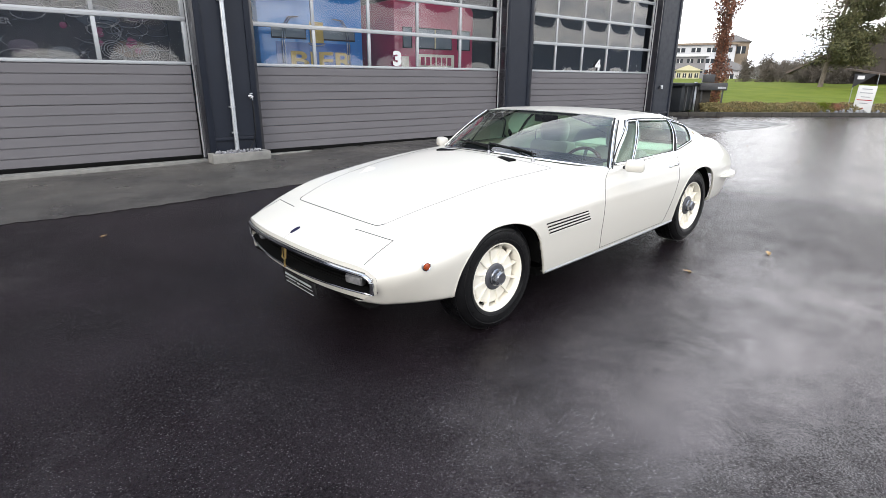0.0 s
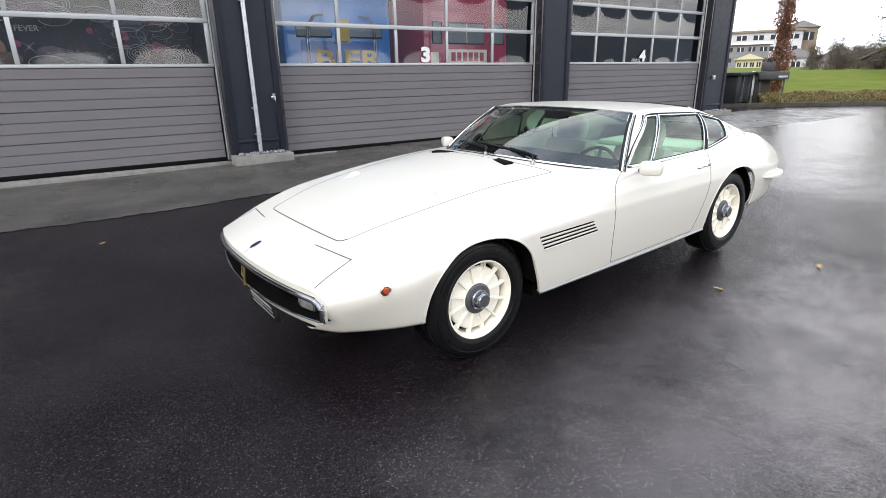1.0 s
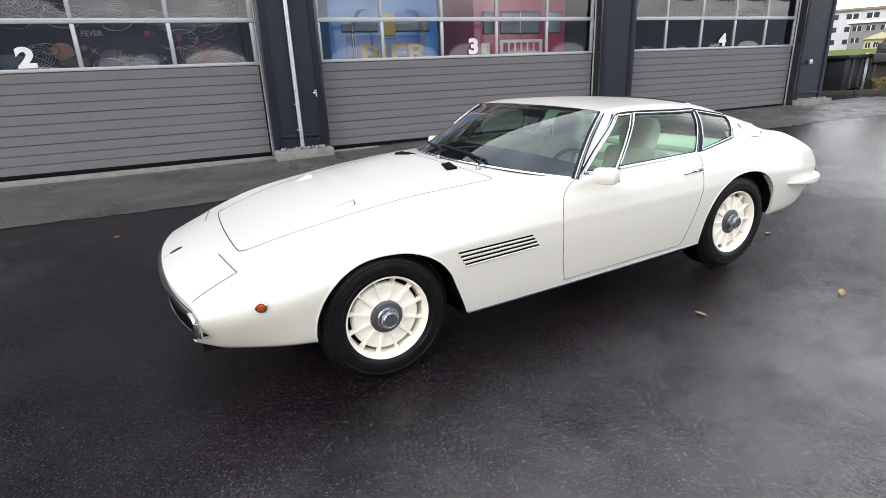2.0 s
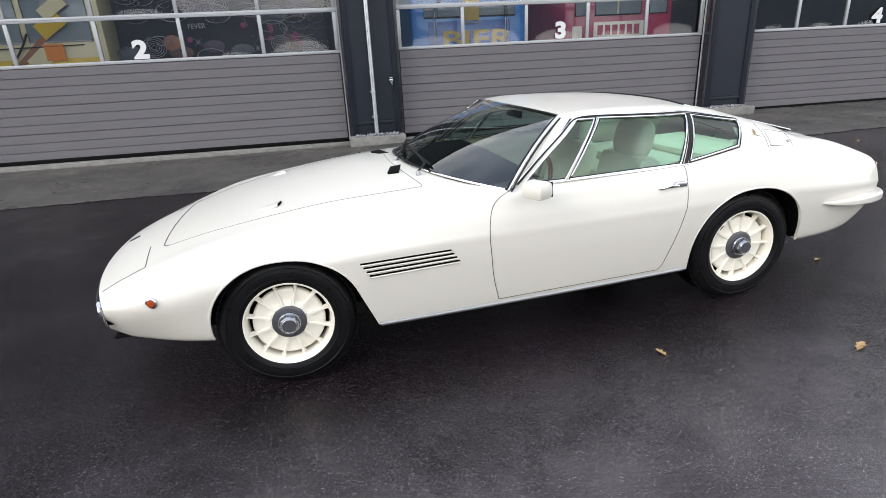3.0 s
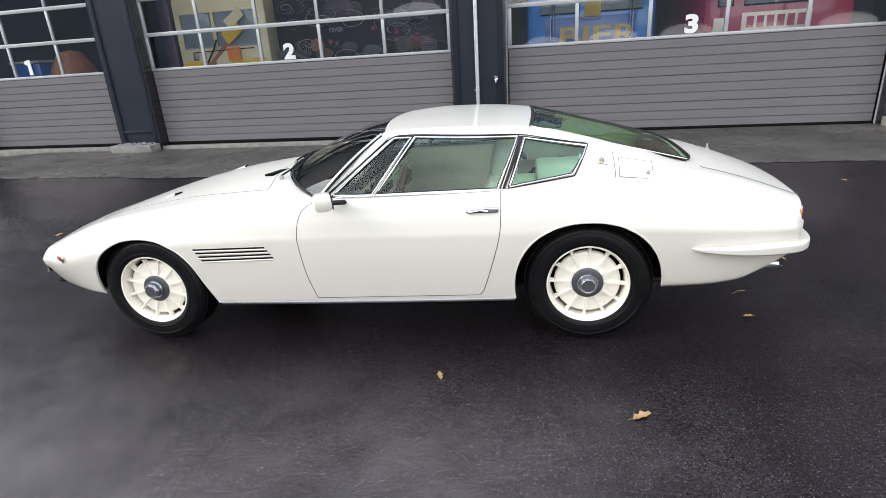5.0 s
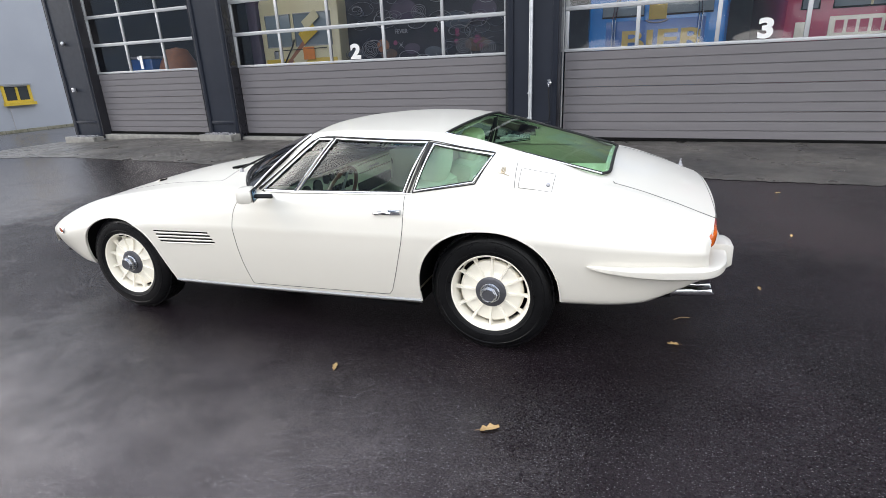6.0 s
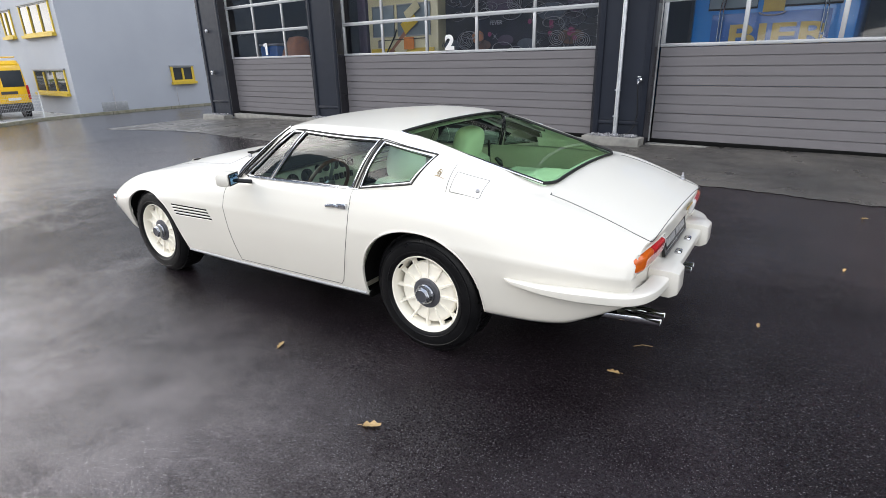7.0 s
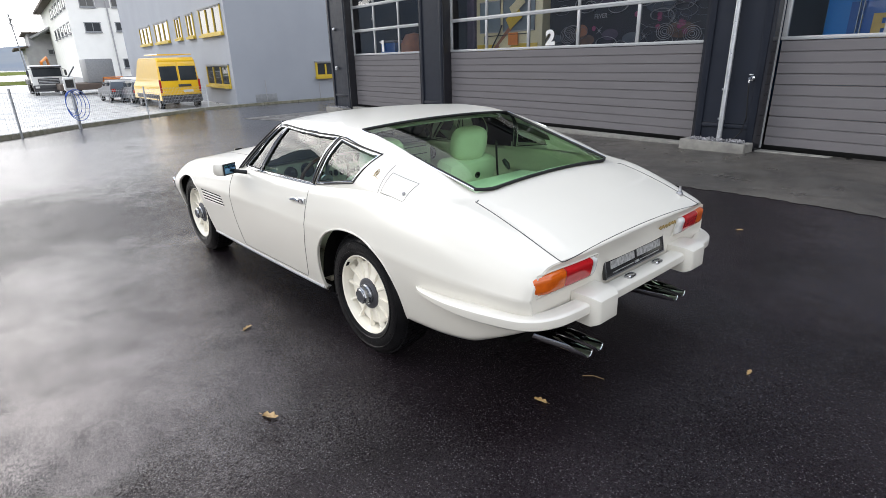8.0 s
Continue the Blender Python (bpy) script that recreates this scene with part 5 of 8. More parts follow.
for y0, gap in ((-0.474, 0.078), (-0.10, 0.03)):
    piv = deck(base_x(y0) - gap, y0, 0.004)
    u0 = 0.5 + 0.5 * y0 / 0.849
    b0 = windscreen(u0 + 0.02, 0.05) + Vector((-0.010, 0, 0.012))
    b1 = windscreen(u0 + 0.27, 0.12) + Vector((-0.010, 0, 0.012))
    w = part("wiper_arm", tube([piv + Vector((0, 0, 0.016)), piv + Vector((0.05, 0.05, 0.045)), b0.lerp(b1, 0.5) + Vector((-0.006, 0, 0.012))], 0.006, 6), M_RUBBER, car, "black wiper arm with rubber blade")
    part("blade", tube([b0, b0.lerp(b1, 0.5) + Vector((-0.004, 0, 0.004)), b1], 0.0065, 6), M_RUBBER, w)
    part("pivot", lathe([(0.013, -0.02), (0.013, 0.012), (0.008, 0.02), (0, 0.02)], 12, Matrix.Translation(piv)), M_STEEL, w)


# ---- wheels ----
def wheel_meshes():
    R = 0.328
    tyre = bmesh.new()
    add_lathe(tyre, [(0.205, 0.095), (0.222, 0.108), (0.232, 0.110), (0.234, 0.1125), (0.238, 0.1125), (0.240, 0.110), (0.266, 0.113), (0.281, 0.109), (0.283, 0.111), (0.287, 0.110), (0.289, 0.106), (0.297, 0.103), (0.315, 0.089), (0.326, 0.070), (R, 0.0), (0.326, -0.070), (0.315, -0.089), (0.297, -0.103), (0.266, -0.113), (0.222, -0.108), (0.205, -0.095)], 64)
    for k in range(64):
        a = 2 * math.pi * k / 64
        for h in (-0.058, -0.02, 0.02, 0.058):
            add_box(tyre, R - 0.010, R + 0.0035, -0.0125, 0.0125, h - 0.014, h + 0.014, 0, pose(0, 0, 0, 0, 0, math.degrees(a) + h * 90))
    for k in range(40):
        add_box(tyre, 0.294, 0.315, -0.010, 0.010, 0.083, 0.1005, 0, pose(0, 0, 0, 0, 0, k * 9) @ pose(0, 0, 0.008, 0, 12, 0))
    rim = bmesh.new()
    add_lathe(rim, [(0.214, 0.088), (0.216, 0.098), (0.211, 0.103), (0.204, 0.100), (0.199, 0.084), (0.194, 0.072)], 64)
    add_lathe(rim, [(0.199, 0.084), (0.195, 0.066), (0.192, 0.050), (0.190, 0.010)], 48)
    add_lathe(rim, [(0.199, 0.084), (0.194, 0.0), (0.190, -0.09)], 48)
    # dish between hub and slots
    add_lathe(rim, [(0.172, 0.042), (0.171, 0.054), (0.166, 0.061), (0.155, 0.064), (0.118, 0.060), (0.097, 0.066), (0.090, 0.070), (0.0, 0.070)], 48)
    add_lathe(rim, [(0.172, 0.042), (0.169, 0.026)], 48)
    spokes = bmesh.new()
    for k in range(12):
        m = pose(0, 0, 0, 0, 0, k * 30 + 8)
        prof = [(0.086, 0.074, 0.011), (0.110, 0.073, 0.0080), (0.140, 0.073, 0.0068), (0.172, 0.073, 0.0064), (0.190, 0.074, 0.0075), (0.199, 0.084, 0.010)]
        rows = []
        for x, h, w in prof:
            rows.append([spokes.verts.new(m @ Vector(q)) for q in ((x, -w * 1.5, h - 0.024), (x, -w * 0.7, h), (x, w * 0.7, h), (x, w * 1.5, h - 0.024))])
        for a, b in zip(rows, rows[1:]):
            for c in range(3):
                spokes.faces.new((a[c], a[c + 1], b[c + 1], b[c]))
    back = lathe([(0.0, 0.0), (0.192, 0.0), (0.192, -0.02)], 40)
    hub = lathe([(0.082, 0.068), (0.082, 0.077), (0.076, 0.080), (0.066, 0.081), (0.0, 0.086)], 40)
    nut = bmesh.new()
    add_lathe(nut, [(0.054, 0.078), (0.054, 0.092), (0.049, 0.098), (0.040, 0.099)], 40)
    add_lathe(nut, [(0.046, 0.096), (0.047, 0.118), (0.042, 0.124), (0.035, 0.127)], 8)
    add_lathe(nut, [(0.038, 0.125), (0.034, 0.130), (0.031, 0.129)], 32)
    cap = lathe([(0.032, 0.128), (0.0, 0.1285)], 32)
    weight = box(-0.016, 0.016, 0.196, 0.203, 0.086, 0.100, 0.002)
    return tyre, rim, spokes, back, hub, nut, cap, weight


WHEEL_OUT = 0.755
tm = wheel_meshes()
meshes = []
for nm, b, ang in zip(("tyre", "rim", "spokes", "brake_backing", "hub_plate", "spinner", "hub_cap", "balance_weight"), tm, (40, 40, 30, 40, 40, 25, 40, 30)):
    me = bpy.data.meshes.new(nm)
    b.to_mesh(me)
    b.free()
    me.shade_smooth()
    me.set_sharp_from_angle(angle=radians(ang))
    meshes.append(me)
for me, mt in zip(meshes, (M_TYRE, M_CREAM, M_CREAM, M_BLACK, M_HUBPLATE, M_SPINNER, M_HUBPLATE, M_BLACK)):
    me.materials.append(mt)
for x in (0.0, 2.55):
    for side in (-1, 1):
        wheel = new("wheel", meshes[0])
        wheel.parent = car
        wheel["label"] = "black tyre on cream spoked wheel with chrome spinner"
        wheel.matrix_local = pose(x + (0.012 if x < 1 else -0.004), side * WHEEL_OUT, 0.300 if x < 1 else 0.307, 90 if side < 0 else -90, 0, 0) @ pose(0, 0, 0, 0, 0, 17 * x + 5)
        for me in meshes[1:]:
            c = new(me.name, me)
            c.parent = wheel


# ---- interior ----
def cushion(x0, x1, y0, y1, z0, z1, bevel=0.05, m=None):
    return box(x0, x1, y0, y1, z0, z1, bevel, m)


part("cabin_floor", box(0.75, 2.10, -0.80, 0.80, 0.24, 0.27), M_CARPET, car, "beige carpet")
part("transmission_tunnel", cushion(0.9, 2.3, -0.13, 0.13, 0.27, 0.52, 0.05), M_LEATHER, car, "cream centre tunnel")
dash = part("dashboard", cushion(1.12, 1.33, -0.70, 0.70, 0.56, 0.830, 0.035), M_LEATHER, car, "cream dashboard with round black gauges")
part("dash_top", grid(30, 6, lambda u, v: (base_x(1.52 * u - 0.76) + 0.035 + (1.350 - base_x(1.52 * u - 0.76) - 0.035) * v, 1.52 * u - 0.76, 0.833 + 0.012 * math.sin(math.pi * u) + 0.003 * v)), M_BLACK, dash, "matt black dashboard top")
for y, z, r in ((-0.60, 0.755, 0.048), (-0.47, 0.765, 0.050), (-0.36, 0.795, 0.030), (-0.29, 0.797, 0.030), (-0.20, 0.797, 0.030), (-0.12, 0.797, 0.030), (-0.04, 0.795, 0.030)):
    part("gauge", lathe([(r, 0), (r, 0.016), (r * 0.85, 0.017), (0, 0.010)], 20, pose(1.328, y, z, 0, 90, 0)), M_DASHBLACK, dash, "round black gauge")
for i in range(7):
    part("switch", box(1.328, 1.348, -0.36 + i * 0.050, -0.333 + i * 0.050, 0.690, 0.732, 0.003), M_DASHBLACK, dash)
for z in (0.800, 0.738):
    part("glovebox_line", box(1.3295, 1.3325, 0.10, 0.64, z, z + 0.006), M_DASHBLACK, dash)
part("glovebox_handle", box(1.330, 1.338, 0.26, 0.42, 0.756, 0.770, 0.003), M_STEEL, dash)
part("dash_tray", box(1.27, 1.336, 0.06, 0.64, 0.585, 0.680, 0.012), M_DASHBLACK, dash, "dark open tray")
for side in (-1, 1):
    part("door_card", grid(20, 6, lambda u, v: flank(1.05 + 1.05 * u, 0.30 + 0.51 * v, side, -0.045)), M_LEATHER, SHELL["door_left" if side < 0 else "door_right"], "cream door lining")
    part("quarter_lining", grid(14, 8, lambda u, v: flank(2.06 + 0.99 * u, 0.66 + 0.18 * v, side, -0.05)), M_LEATHER, car)
    part("sail_lining", grid(14, 8, lambda u, v: cabin(2.46 + 0.66 * u, 0.06 + 0.94 * v, side, -0.025), lambda u, v: in_window(2.46 + 0.66 * u, cabin(2.46 + 0.66 * u, 0.06 + 0.94 * v)[2])), M_LEATHER, car)
    y = side * 0.37
    seat = part("seat", cushion(1.50, 1.98, y - 0.24, y + 0.24, 0.27, 0.45, 0.06), M_LEATHER, car, "cream leather seat with head restraint")
    part("backrest", cushion(-0.08, 0.10, -0.24, 0.24, 0.0, 0.50, 0.06, pose(1.98, y, 0.34, 0, 14, 0)), M_LEATHER, seat)
    part("head_restraint", grid(28, 18, lambda u, v: pose(1.98, y, 0.34, 0, 12, 0) @ Vector((0.015 + 0.075 * math.copysign(abs(math.cos(2 * math.pi * u)) ** 0.7, math.cos(2 * math.pi * u)) * math.sin(math.pi * v) ** 0.5, 0.150 * math.copysign(abs(math.sin(2 * math.pi * u)) ** 0.7, math.sin(2 * math.pi * u)) * math.sin(math.pi * v) ** 0.5, 0.585 - 0.115 * math.copysign(abs(math.cos(math.pi * v)) ** 0.75, math.cos(math.pi * v))))), M_LEATHER, seat)
    part("seat_knob", lathe([(0.022, 0), (0.022, 0.01), (0, 0.012)], 14, pose(1.98, y, 0.34, 0, 14, 0) @ pose(0.10, 0.02, 0.395, 0, 90, 0)), M_DASHBLACK, seat)
rear = part("rear_shelf", cushion(2.30, 3.13, -0.72, 0.72, 0.62, 0.71, 0.04), M_LEATHER, car, "cream trimmed rear luggage shelf")
part("door_speaker", lathe([(0.0, 0.010), (0.030, 0.012), (0.046, 0.010), (0.052, 0.004), (0.052, -0.006)], 24, pose(1.235, 0.775, 0.715, 90, 0, 0)), M_DASHBLACK, car, "round black door speaker")
part("belt_strap", tube([(2.14, 0.625, 0.90), (2.14, 0.63, 0.76), (2.15, 0.63, 0.64)], 0.010, 6, flat=0.3), M_DASHBLACK, car, "black belt strap")
part("belt_anchor", tube([(2.18, 0.66, 0.765), (2.215, 0.66, 0.735), (2.235, 0.66, 0.705)], [0.014, 0.020, 0.010], 10), M_DASHBLACK, car, "black belt anchor cover")
part("shelf_back", cushion(2.10, 2.36, -0.50, 0.50, 0.27, 0.64, 0.05), M_LEATHER, rear)
part("shelf_hump", cushion(2.62, 3.10, -0.50, 0.50, 0.70, 0.76, 0.03), M_LEATHER, rear)
part("headlining", grid(16, 12, lambda u, v: roof_point(0.06 + 0.88 * u, v) - Vector((0, 0, 0.028))), M_LEATHER, ROOF, "cream headlining")
sw = part("steering_wheel", tube([Vector((0.19 * math.cos(a * math.pi / 18), 0.19 * math.sin(a * math.pi / 18), 0)) for a in range(36)], 0.013, 8, closed=True), M_WOOD, car, "wood rimmed steering wheel")
sw.matrix_local = pose(1.45, -0.40, 0.700, 0, -66, 0)
bm = lathe([(0.0, 0.0), (0.05, -0.005), (0.05, -0.02), (0.02, -0.03), (0.02, -0.25)], 20)
for a in (0, 180, 270):
    add_box(bm, 0.04, 0.185, -0.014, 0.014, -0.010, -0.004, 0, pose(0, 0, 0, 0, 0, a))
part("wheel_centre", bm, M_STEEL, sw)
part("inner_mirror", box(-0.01, 0.01, -0.12, 0.12, -0.03, 0.03, 0.01, pose(1.50, 0, 1.085)), M_DASHBLACK, car, "black rear-view mirror")
part("mirror_stalk", tube([(1.46, 0, 1.135), (1.50, 0, 1.10)], 0.008, 6), M_DASHBLACK, car)

# the body narrows a little towards the tail, more on its far side
for ob in car.children_recursive:
    if ob.name.startswith(("wheel", "steering_wheel")) and ob.name[:10] != "wheel_well" or ob.parent.name.startswith(("wheel", "steering_wheel")) and ob.parent.name[:10] != "wheel_well":
        continue
    for v in ob.data.vertices:
        v.co.y -= v.co.x / 3.6 * (0.040 * v.co.y + 0.036)
for ob in car.children:
    if ob.name.startswith(("wheel", "steering_wheel")) and ob.name[:10] != "wheel_well":
        ob.location.y -= ob.location.x / 3.6 * (0.040 * ob.location.y + 0.036)

# ---- west side: kerb, fence, grey building, vehicles ----
M_KERB = material("mossy_kerb", (0.10, 0.10, 0.06), (0.19, 0.18, 0.14), rough=0.8, scale=5, bump=0.4, bump_scale=40)
M_GREYWALL = material("grey_render", (0.31, 0.33, 0.365), (0.285, 0.305, 0.34), rough=0.75, scale=0.5, bump=0.1, bump_scale=60)
M_YELLOW = material("yellow_window_frame", (0.50, 0.36, 0.03), (0.44, 0.31, 0.025), rough=0.5, scale=6)
M_VANYELLOW = material("yellow_van_paint", (0.74, 0.45, 0.016), (0.68, 0.41, 0.014), rough=0.3, scale=3, coat=0.8)
M_DARKGLASS = material("dark_window_glass", (0.03, 0.035, 0.04), (0.05, 0.055, 0.06), rough=0.04, scale=1, spec=0.12)
M_DARKGLASS.node_tree.nodes["Principled BSDF"].inputs["IOR"].default_value = 1.22
M_WINGLASS = material("clear_window_glass", (0.035, 0.04, 0.045), (0.06, 0.065, 0.07), rough=0.03, scale=0.4, spec=0.35)
M_DARKPLASTIC = material("dark_grey_plastic", (0.03, 0.03, 0.033), (0.045, 0.045, 0.048), rough=0.55, scale=8)
M_WHITEWALL = material("white_render", (0.84, 0.84, 0.81), (0.78, 0.78, 0.75), rough=0.8, scale=0.6)
M_WINGREY = material("window_frame_grey", (0.25, 0.26, 0.27), (0.2, 0.21, 0.22), rough=0.5, scale=8)
M_ROOFTILE = material("brown_roof", (0.10, 0.075, 0.06), (0.07, 0.055, 0.045), rough=0.8, scale=2)
M_PALEGREY = material("pale_grey_sheet", (0.36, 0.36, 0.37), (0.30, 0.30, 0.31), rough=0.6, scale=1.2)
M_BLUEHOSE = material("blue_hose", (0.02, 0.09, 0.42), (0.02, 0.07, 0.33), rough=0.4, scale=10)
M_ORANGE = material("orange_machine_paint", (0.70, 0.22, 0.02), (0.58, 0.17, 0.015), rough=0.5, scale=5)
M_GRASS = material("green_meadow", (0.068, 0.095, 0.008), (0.108, 0.126, 0.015), rough=0.95, spec=0.08, scale=0.8, detail=8, bump=0.6, bump_scale=14)
M_SILVERCAR = material("silver_car_paint", (0.030, 0.040, 0.055), (0.025, 0.033, 0.046), rough=0.3, scale=3, coat=0.15)
M_WHITECAR = material("white_vehicle_paint", (0.70, 0.70, 0.68), (0.63, 0.63, 0.61), rough=0.35, scale=3, coat=0.5)
M_TAILRED = material("red_tail_lens", (0.35, 0.01, 0.01), (0.28, 0.01, 0.01), rough=0.15, scale=20)

KERB = [(-11.2, -4.0), (-13.6, -2.1), (-16.9, -0.45), (-21.2, 2.4), (-25.6, 6.1), (-26.9, 8.6), (-27.2, 11.0), (-27.3, 22.0)]
kerb = thing("kerb_line", "low mossy concrete kerb along the yard's edge", "kerb", kind="structure")
for (xa, ya), (xb, yb) in zip(KERB, KERB[1:]):
    ln = math.hypot(xb - xa, yb - ya)
    n = max(1, round(ln / 1.0))
    for i in range(n):
        x, y = xa + (xb - xa) * (i + 0.5) / n, ya + (yb - ya) * (i + 0.5) / n
        m = pose(x, y, ground_z(x, y), 0, math.degrees(math.asin((ground_z(xa, ya) - ground_z(xb, yb)) / ln)), math.degrees(math.atan2(yb - ya, xb - xa)))
        part("kerb_stone", box(-ln / n / 2 + 0.006, ln / n / 2 - 0.006, -0.09, 0.09, -0.12, 0.13, 0.015, m), M_KERB, kerb)

# the lower yard beyond the kerb is paved in pale damp concrete
M_YARD = material("pale_damp_concrete", (0.42, 0.42, 0.415), (0.29, 0.29, 0.288), rough=0.42, rough_var=0.25, scale=0.5, detail=8, bump=0.15, bump_scale=40)


def lower_yard(u, v):
    k = min(int(u * 5), 4)
    f = u * 5 - k
    x0 = KERB[k][0] + (KERB[k + 1][0] - KERB[k][0]) * f
    y0 = KERB[k][1] + (KERB[k + 1][1] - KERB[k][1]) * f
    x, y = x0 + (-96.0 - x0) * v, y0 + (y0 * 0.9 + 1.0 - y0) * v
    return (x, y, ground_z(x, y) + 0.015)


lot = part("pavement", grid(30, 60, lower_yard), M_YARD)
tagged(lot, "pale damp concrete paving beyond the wire fence", "pavement", kind="structure")

fence = thing("wire_fence", "grey wire mesh fence on thin steel posts", "fence")
bm = bmesh.new()
for (xa, ya), (xb, yb) in zip(KERB[:4], KERB[1:5]):
    a, b = Vector((xa - 0.25, ya + 0.3, ground_z(xa, ya))), Vector((xb - 0.25, yb + 0.3, ground_z(xb, yb)))
    part("post", tube([b - Vector((0, 0, 0.1)), b + Vector((0, 0, 1.28))], 0.03, 8), M_GALV, fence)
    ln = (b - a).length
    for k in range(9):
        z = Vector((0, 0, 0.12 + 0.13 * k))
        add_tube(bm, [a + z, b + z], 0.004, 3, cap=False)
    n = int(ln / 0.13)
    for k in range(n):
        p = a.lerp(b, k / n)
        add_tube(bm, [p + Vector((0, 0, 0.08)), p + Vector((0, 0, 1.2))], 0.0035, 3, cap=False)
part("mesh_wire", bm, M_GALV, fence, "galvanised wire mesh")

hp = thing("air_post", "post with grey control box and coiled blue hose", "hose post", pose(-16.6, -0.22, ground_z(-16.6, -0.22)))
part("post", tube([(0, 0, -0.1), (0, 0, 1.55)], 0.045, 8), M_GALV, hp)
part("control_box", box(-0.14, 0.14, -0.16, 0.16, 1.2, 1.62, 0.03), M_CLEAR, hp, "pale control box with dark panel")
part("panel", box(0.141, 0.15, -0.11, 0.11, 1.3, 1.55), M_DASHBLACK, hp)
bm = bmesh.new()
for k in range(4):
    add_tube(bm, [(0.12 + 0.03 * k, 0.05 * (k - 1.5) + (0.16 + 0.05 * k) * math.sin(2 * math.pi * i / 20), 0.85 - 0.03 * k + (0.34 + 0.05 * k) * math.cos(2 * math.pi * i / 20)) for i in range(20)], 0.010, 6, closed=True)
add_tube(bm, [(0.1, 0, 1.2), (0.14, 0.04, 1.35), (0.1, 0.02, 1.5)], 0.014, 6)
part("hose", bm, M_BLUEHOSE, hp, "coiled blue hose")


def framed_window(parent, m, w, h, lights, frame_mat, fw=0.11):
    """A window seen from its front: x across, y into the wall, z up."""
    win = part("window", box(-w / 2, w / 2, -0.016, -0.004, 0, h, 0, m), M_WINGLASS, parent, "window with coloured frame")
    for a, b, c, d, mt in ((-w / 2 - 0.03, -w / 2 + fw, 0, h, frame_mat), (w / 2 - fw, w / 2 + 0.03, 0, h, frame_mat), (-w / 2 + fw, w / 2 - fw, h - fw * 0.6, h, M_WINGREY), (-w / 2 + fw, w / 2 - fw, 0.0, fw, frame_mat)):
        part("frame", box(a, b, -0.06, 0.0, c, d, 0, m), mt, win)
    part("lintel_trim", box(-w / 2 - 0.08, w / 2 + 0.08, -0.10, 0.02, h + 0.004, h + 0.07, 0, m), M_WINGREY, win)
    part("sill", box(-w / 2 - 0.08, w / 2 + 0.08, -0.20, 0.02, -0.15, -0.004, 0, m), frame_mat, win)
    for i in range(1, lights):
        x = -w / 2 + w * i / lights
        part("mullion", box(x - fw * 0.5, x + fw * 0.5, -0.075, 0.0, fw + 0.002, h - fw - 0.002, 0, m), frame_mat, win)
    return win


GX, GY = -27.6, 8.5
gb = thing("grey_building", "grey rendered building with yellow framed windows", "building", pose(GX, GY, 0))
part("wall", box(-32, 0, 0, 32, -1.4, 9.0), M_GREYWALL, gb)
part("roof", box(-32.2, 0.2, -0.2, 32.2, 9.004, 9.25), M_WINGREY, gb)
for x0, x1, z0, z1, n in ((-32.6, -28.25, 0.16, 1.30, 3), (-32.4, -28.2, 3.06, 4.50, 3), (-35.5, -33.9, 3.10, 4.42, 2), (-38.6, -37.1, 3.10, 4.40, 2), (-45.2, -40.7, 3.05, 4.42, 3), (-51.2, -46.9, 3.05, 4.38, 3)):
    framed_window(gb, pose((x0 + x1) / 2 - GX, -0.001, z0), x1 - x0, z1 - z0, n, M_YELLOW, 0.085)
framed_window(gb, pose(0.001, 14.25 - GY, 0.50, 0, 0, 90), 1.30, 0.82, 2, M_YELLOW, 0.10)
part("vent_grille", box(-0.02, 0.02, 1.1, 2.4, -0.82, -0.36, 0.01), M_WINGREY, gb, "grey ventilation grille")
part("standpipe", tube([(0.08, 1.75, -0.9), (0.08, 1.75, 0.42)], 0.02, 6), M_STEEL, gb)
part("standpipe", tube([(0.08, 5.2, -0.9), (0.08, 5.2, 0.2)], 0.02, 6), M_STEEL, gb)


def vehicle_wheel(parent, x, y, r, w=0.2):
    s = 1 if y > 0 else -1
    t = part("wheel", lathe([(r * 0.6, w / 2), (r * 0.95, w / 2), (r, w * 0.35), (r, -w * 0.35), (r * 0.95, -w / 2), (r * 0.6, -w / 2)], 20, pose(x, y, r, 90, 0, 0), True), M_TYRE, parent)
    part("rim", lathe([(0, w * 0.3), (r * 0.5, w * 0.34), (r * 0.62, w * 0.48), (r * 0.62, -w * 0.48), (r * 0.5, -w * 0.34), (0, -w * 0.3)], 16, pose(x, y, r, 90, 0, 0)), M_STEEL, t)


def profile_body(prof, w, taper=0.12, z_belt=1.0):
    """A vehicle shell from a side outline; it narrows above the belt."""
    bm = bmesh.new()
    cols = []
    for y in (-1.0, -0.93, 0.93, 1.0):
        row = []
        for x, z in prof:
            shrink = 1 - taper * max(0.0, z - z_belt)
            inset = 0.0 if abs(y) < 0.95 else 0.05
            cx = sum(p[0] for p in prof) / len(prof)
            row.append(bm.verts.new((x + (inset if x < cx else -inset), y * w / 2 * shrink, z - (inset if z > z_belt else -inset) * 0.6)))
        cols.append(row)
    n = len(prof)
    for a, b in zip(cols, cols[1:]):
        for i in range(n):
            j = (i + 1) % n
            bm.faces.new((a[i], a[j], b[j], b[i]))
    bm.faces.new(list(reversed(cols[0])))
    bm.faces.new(cols[-1])
    bmesh.ops.recalc_face_normals(bm, faces=bm.faces)
    return bm


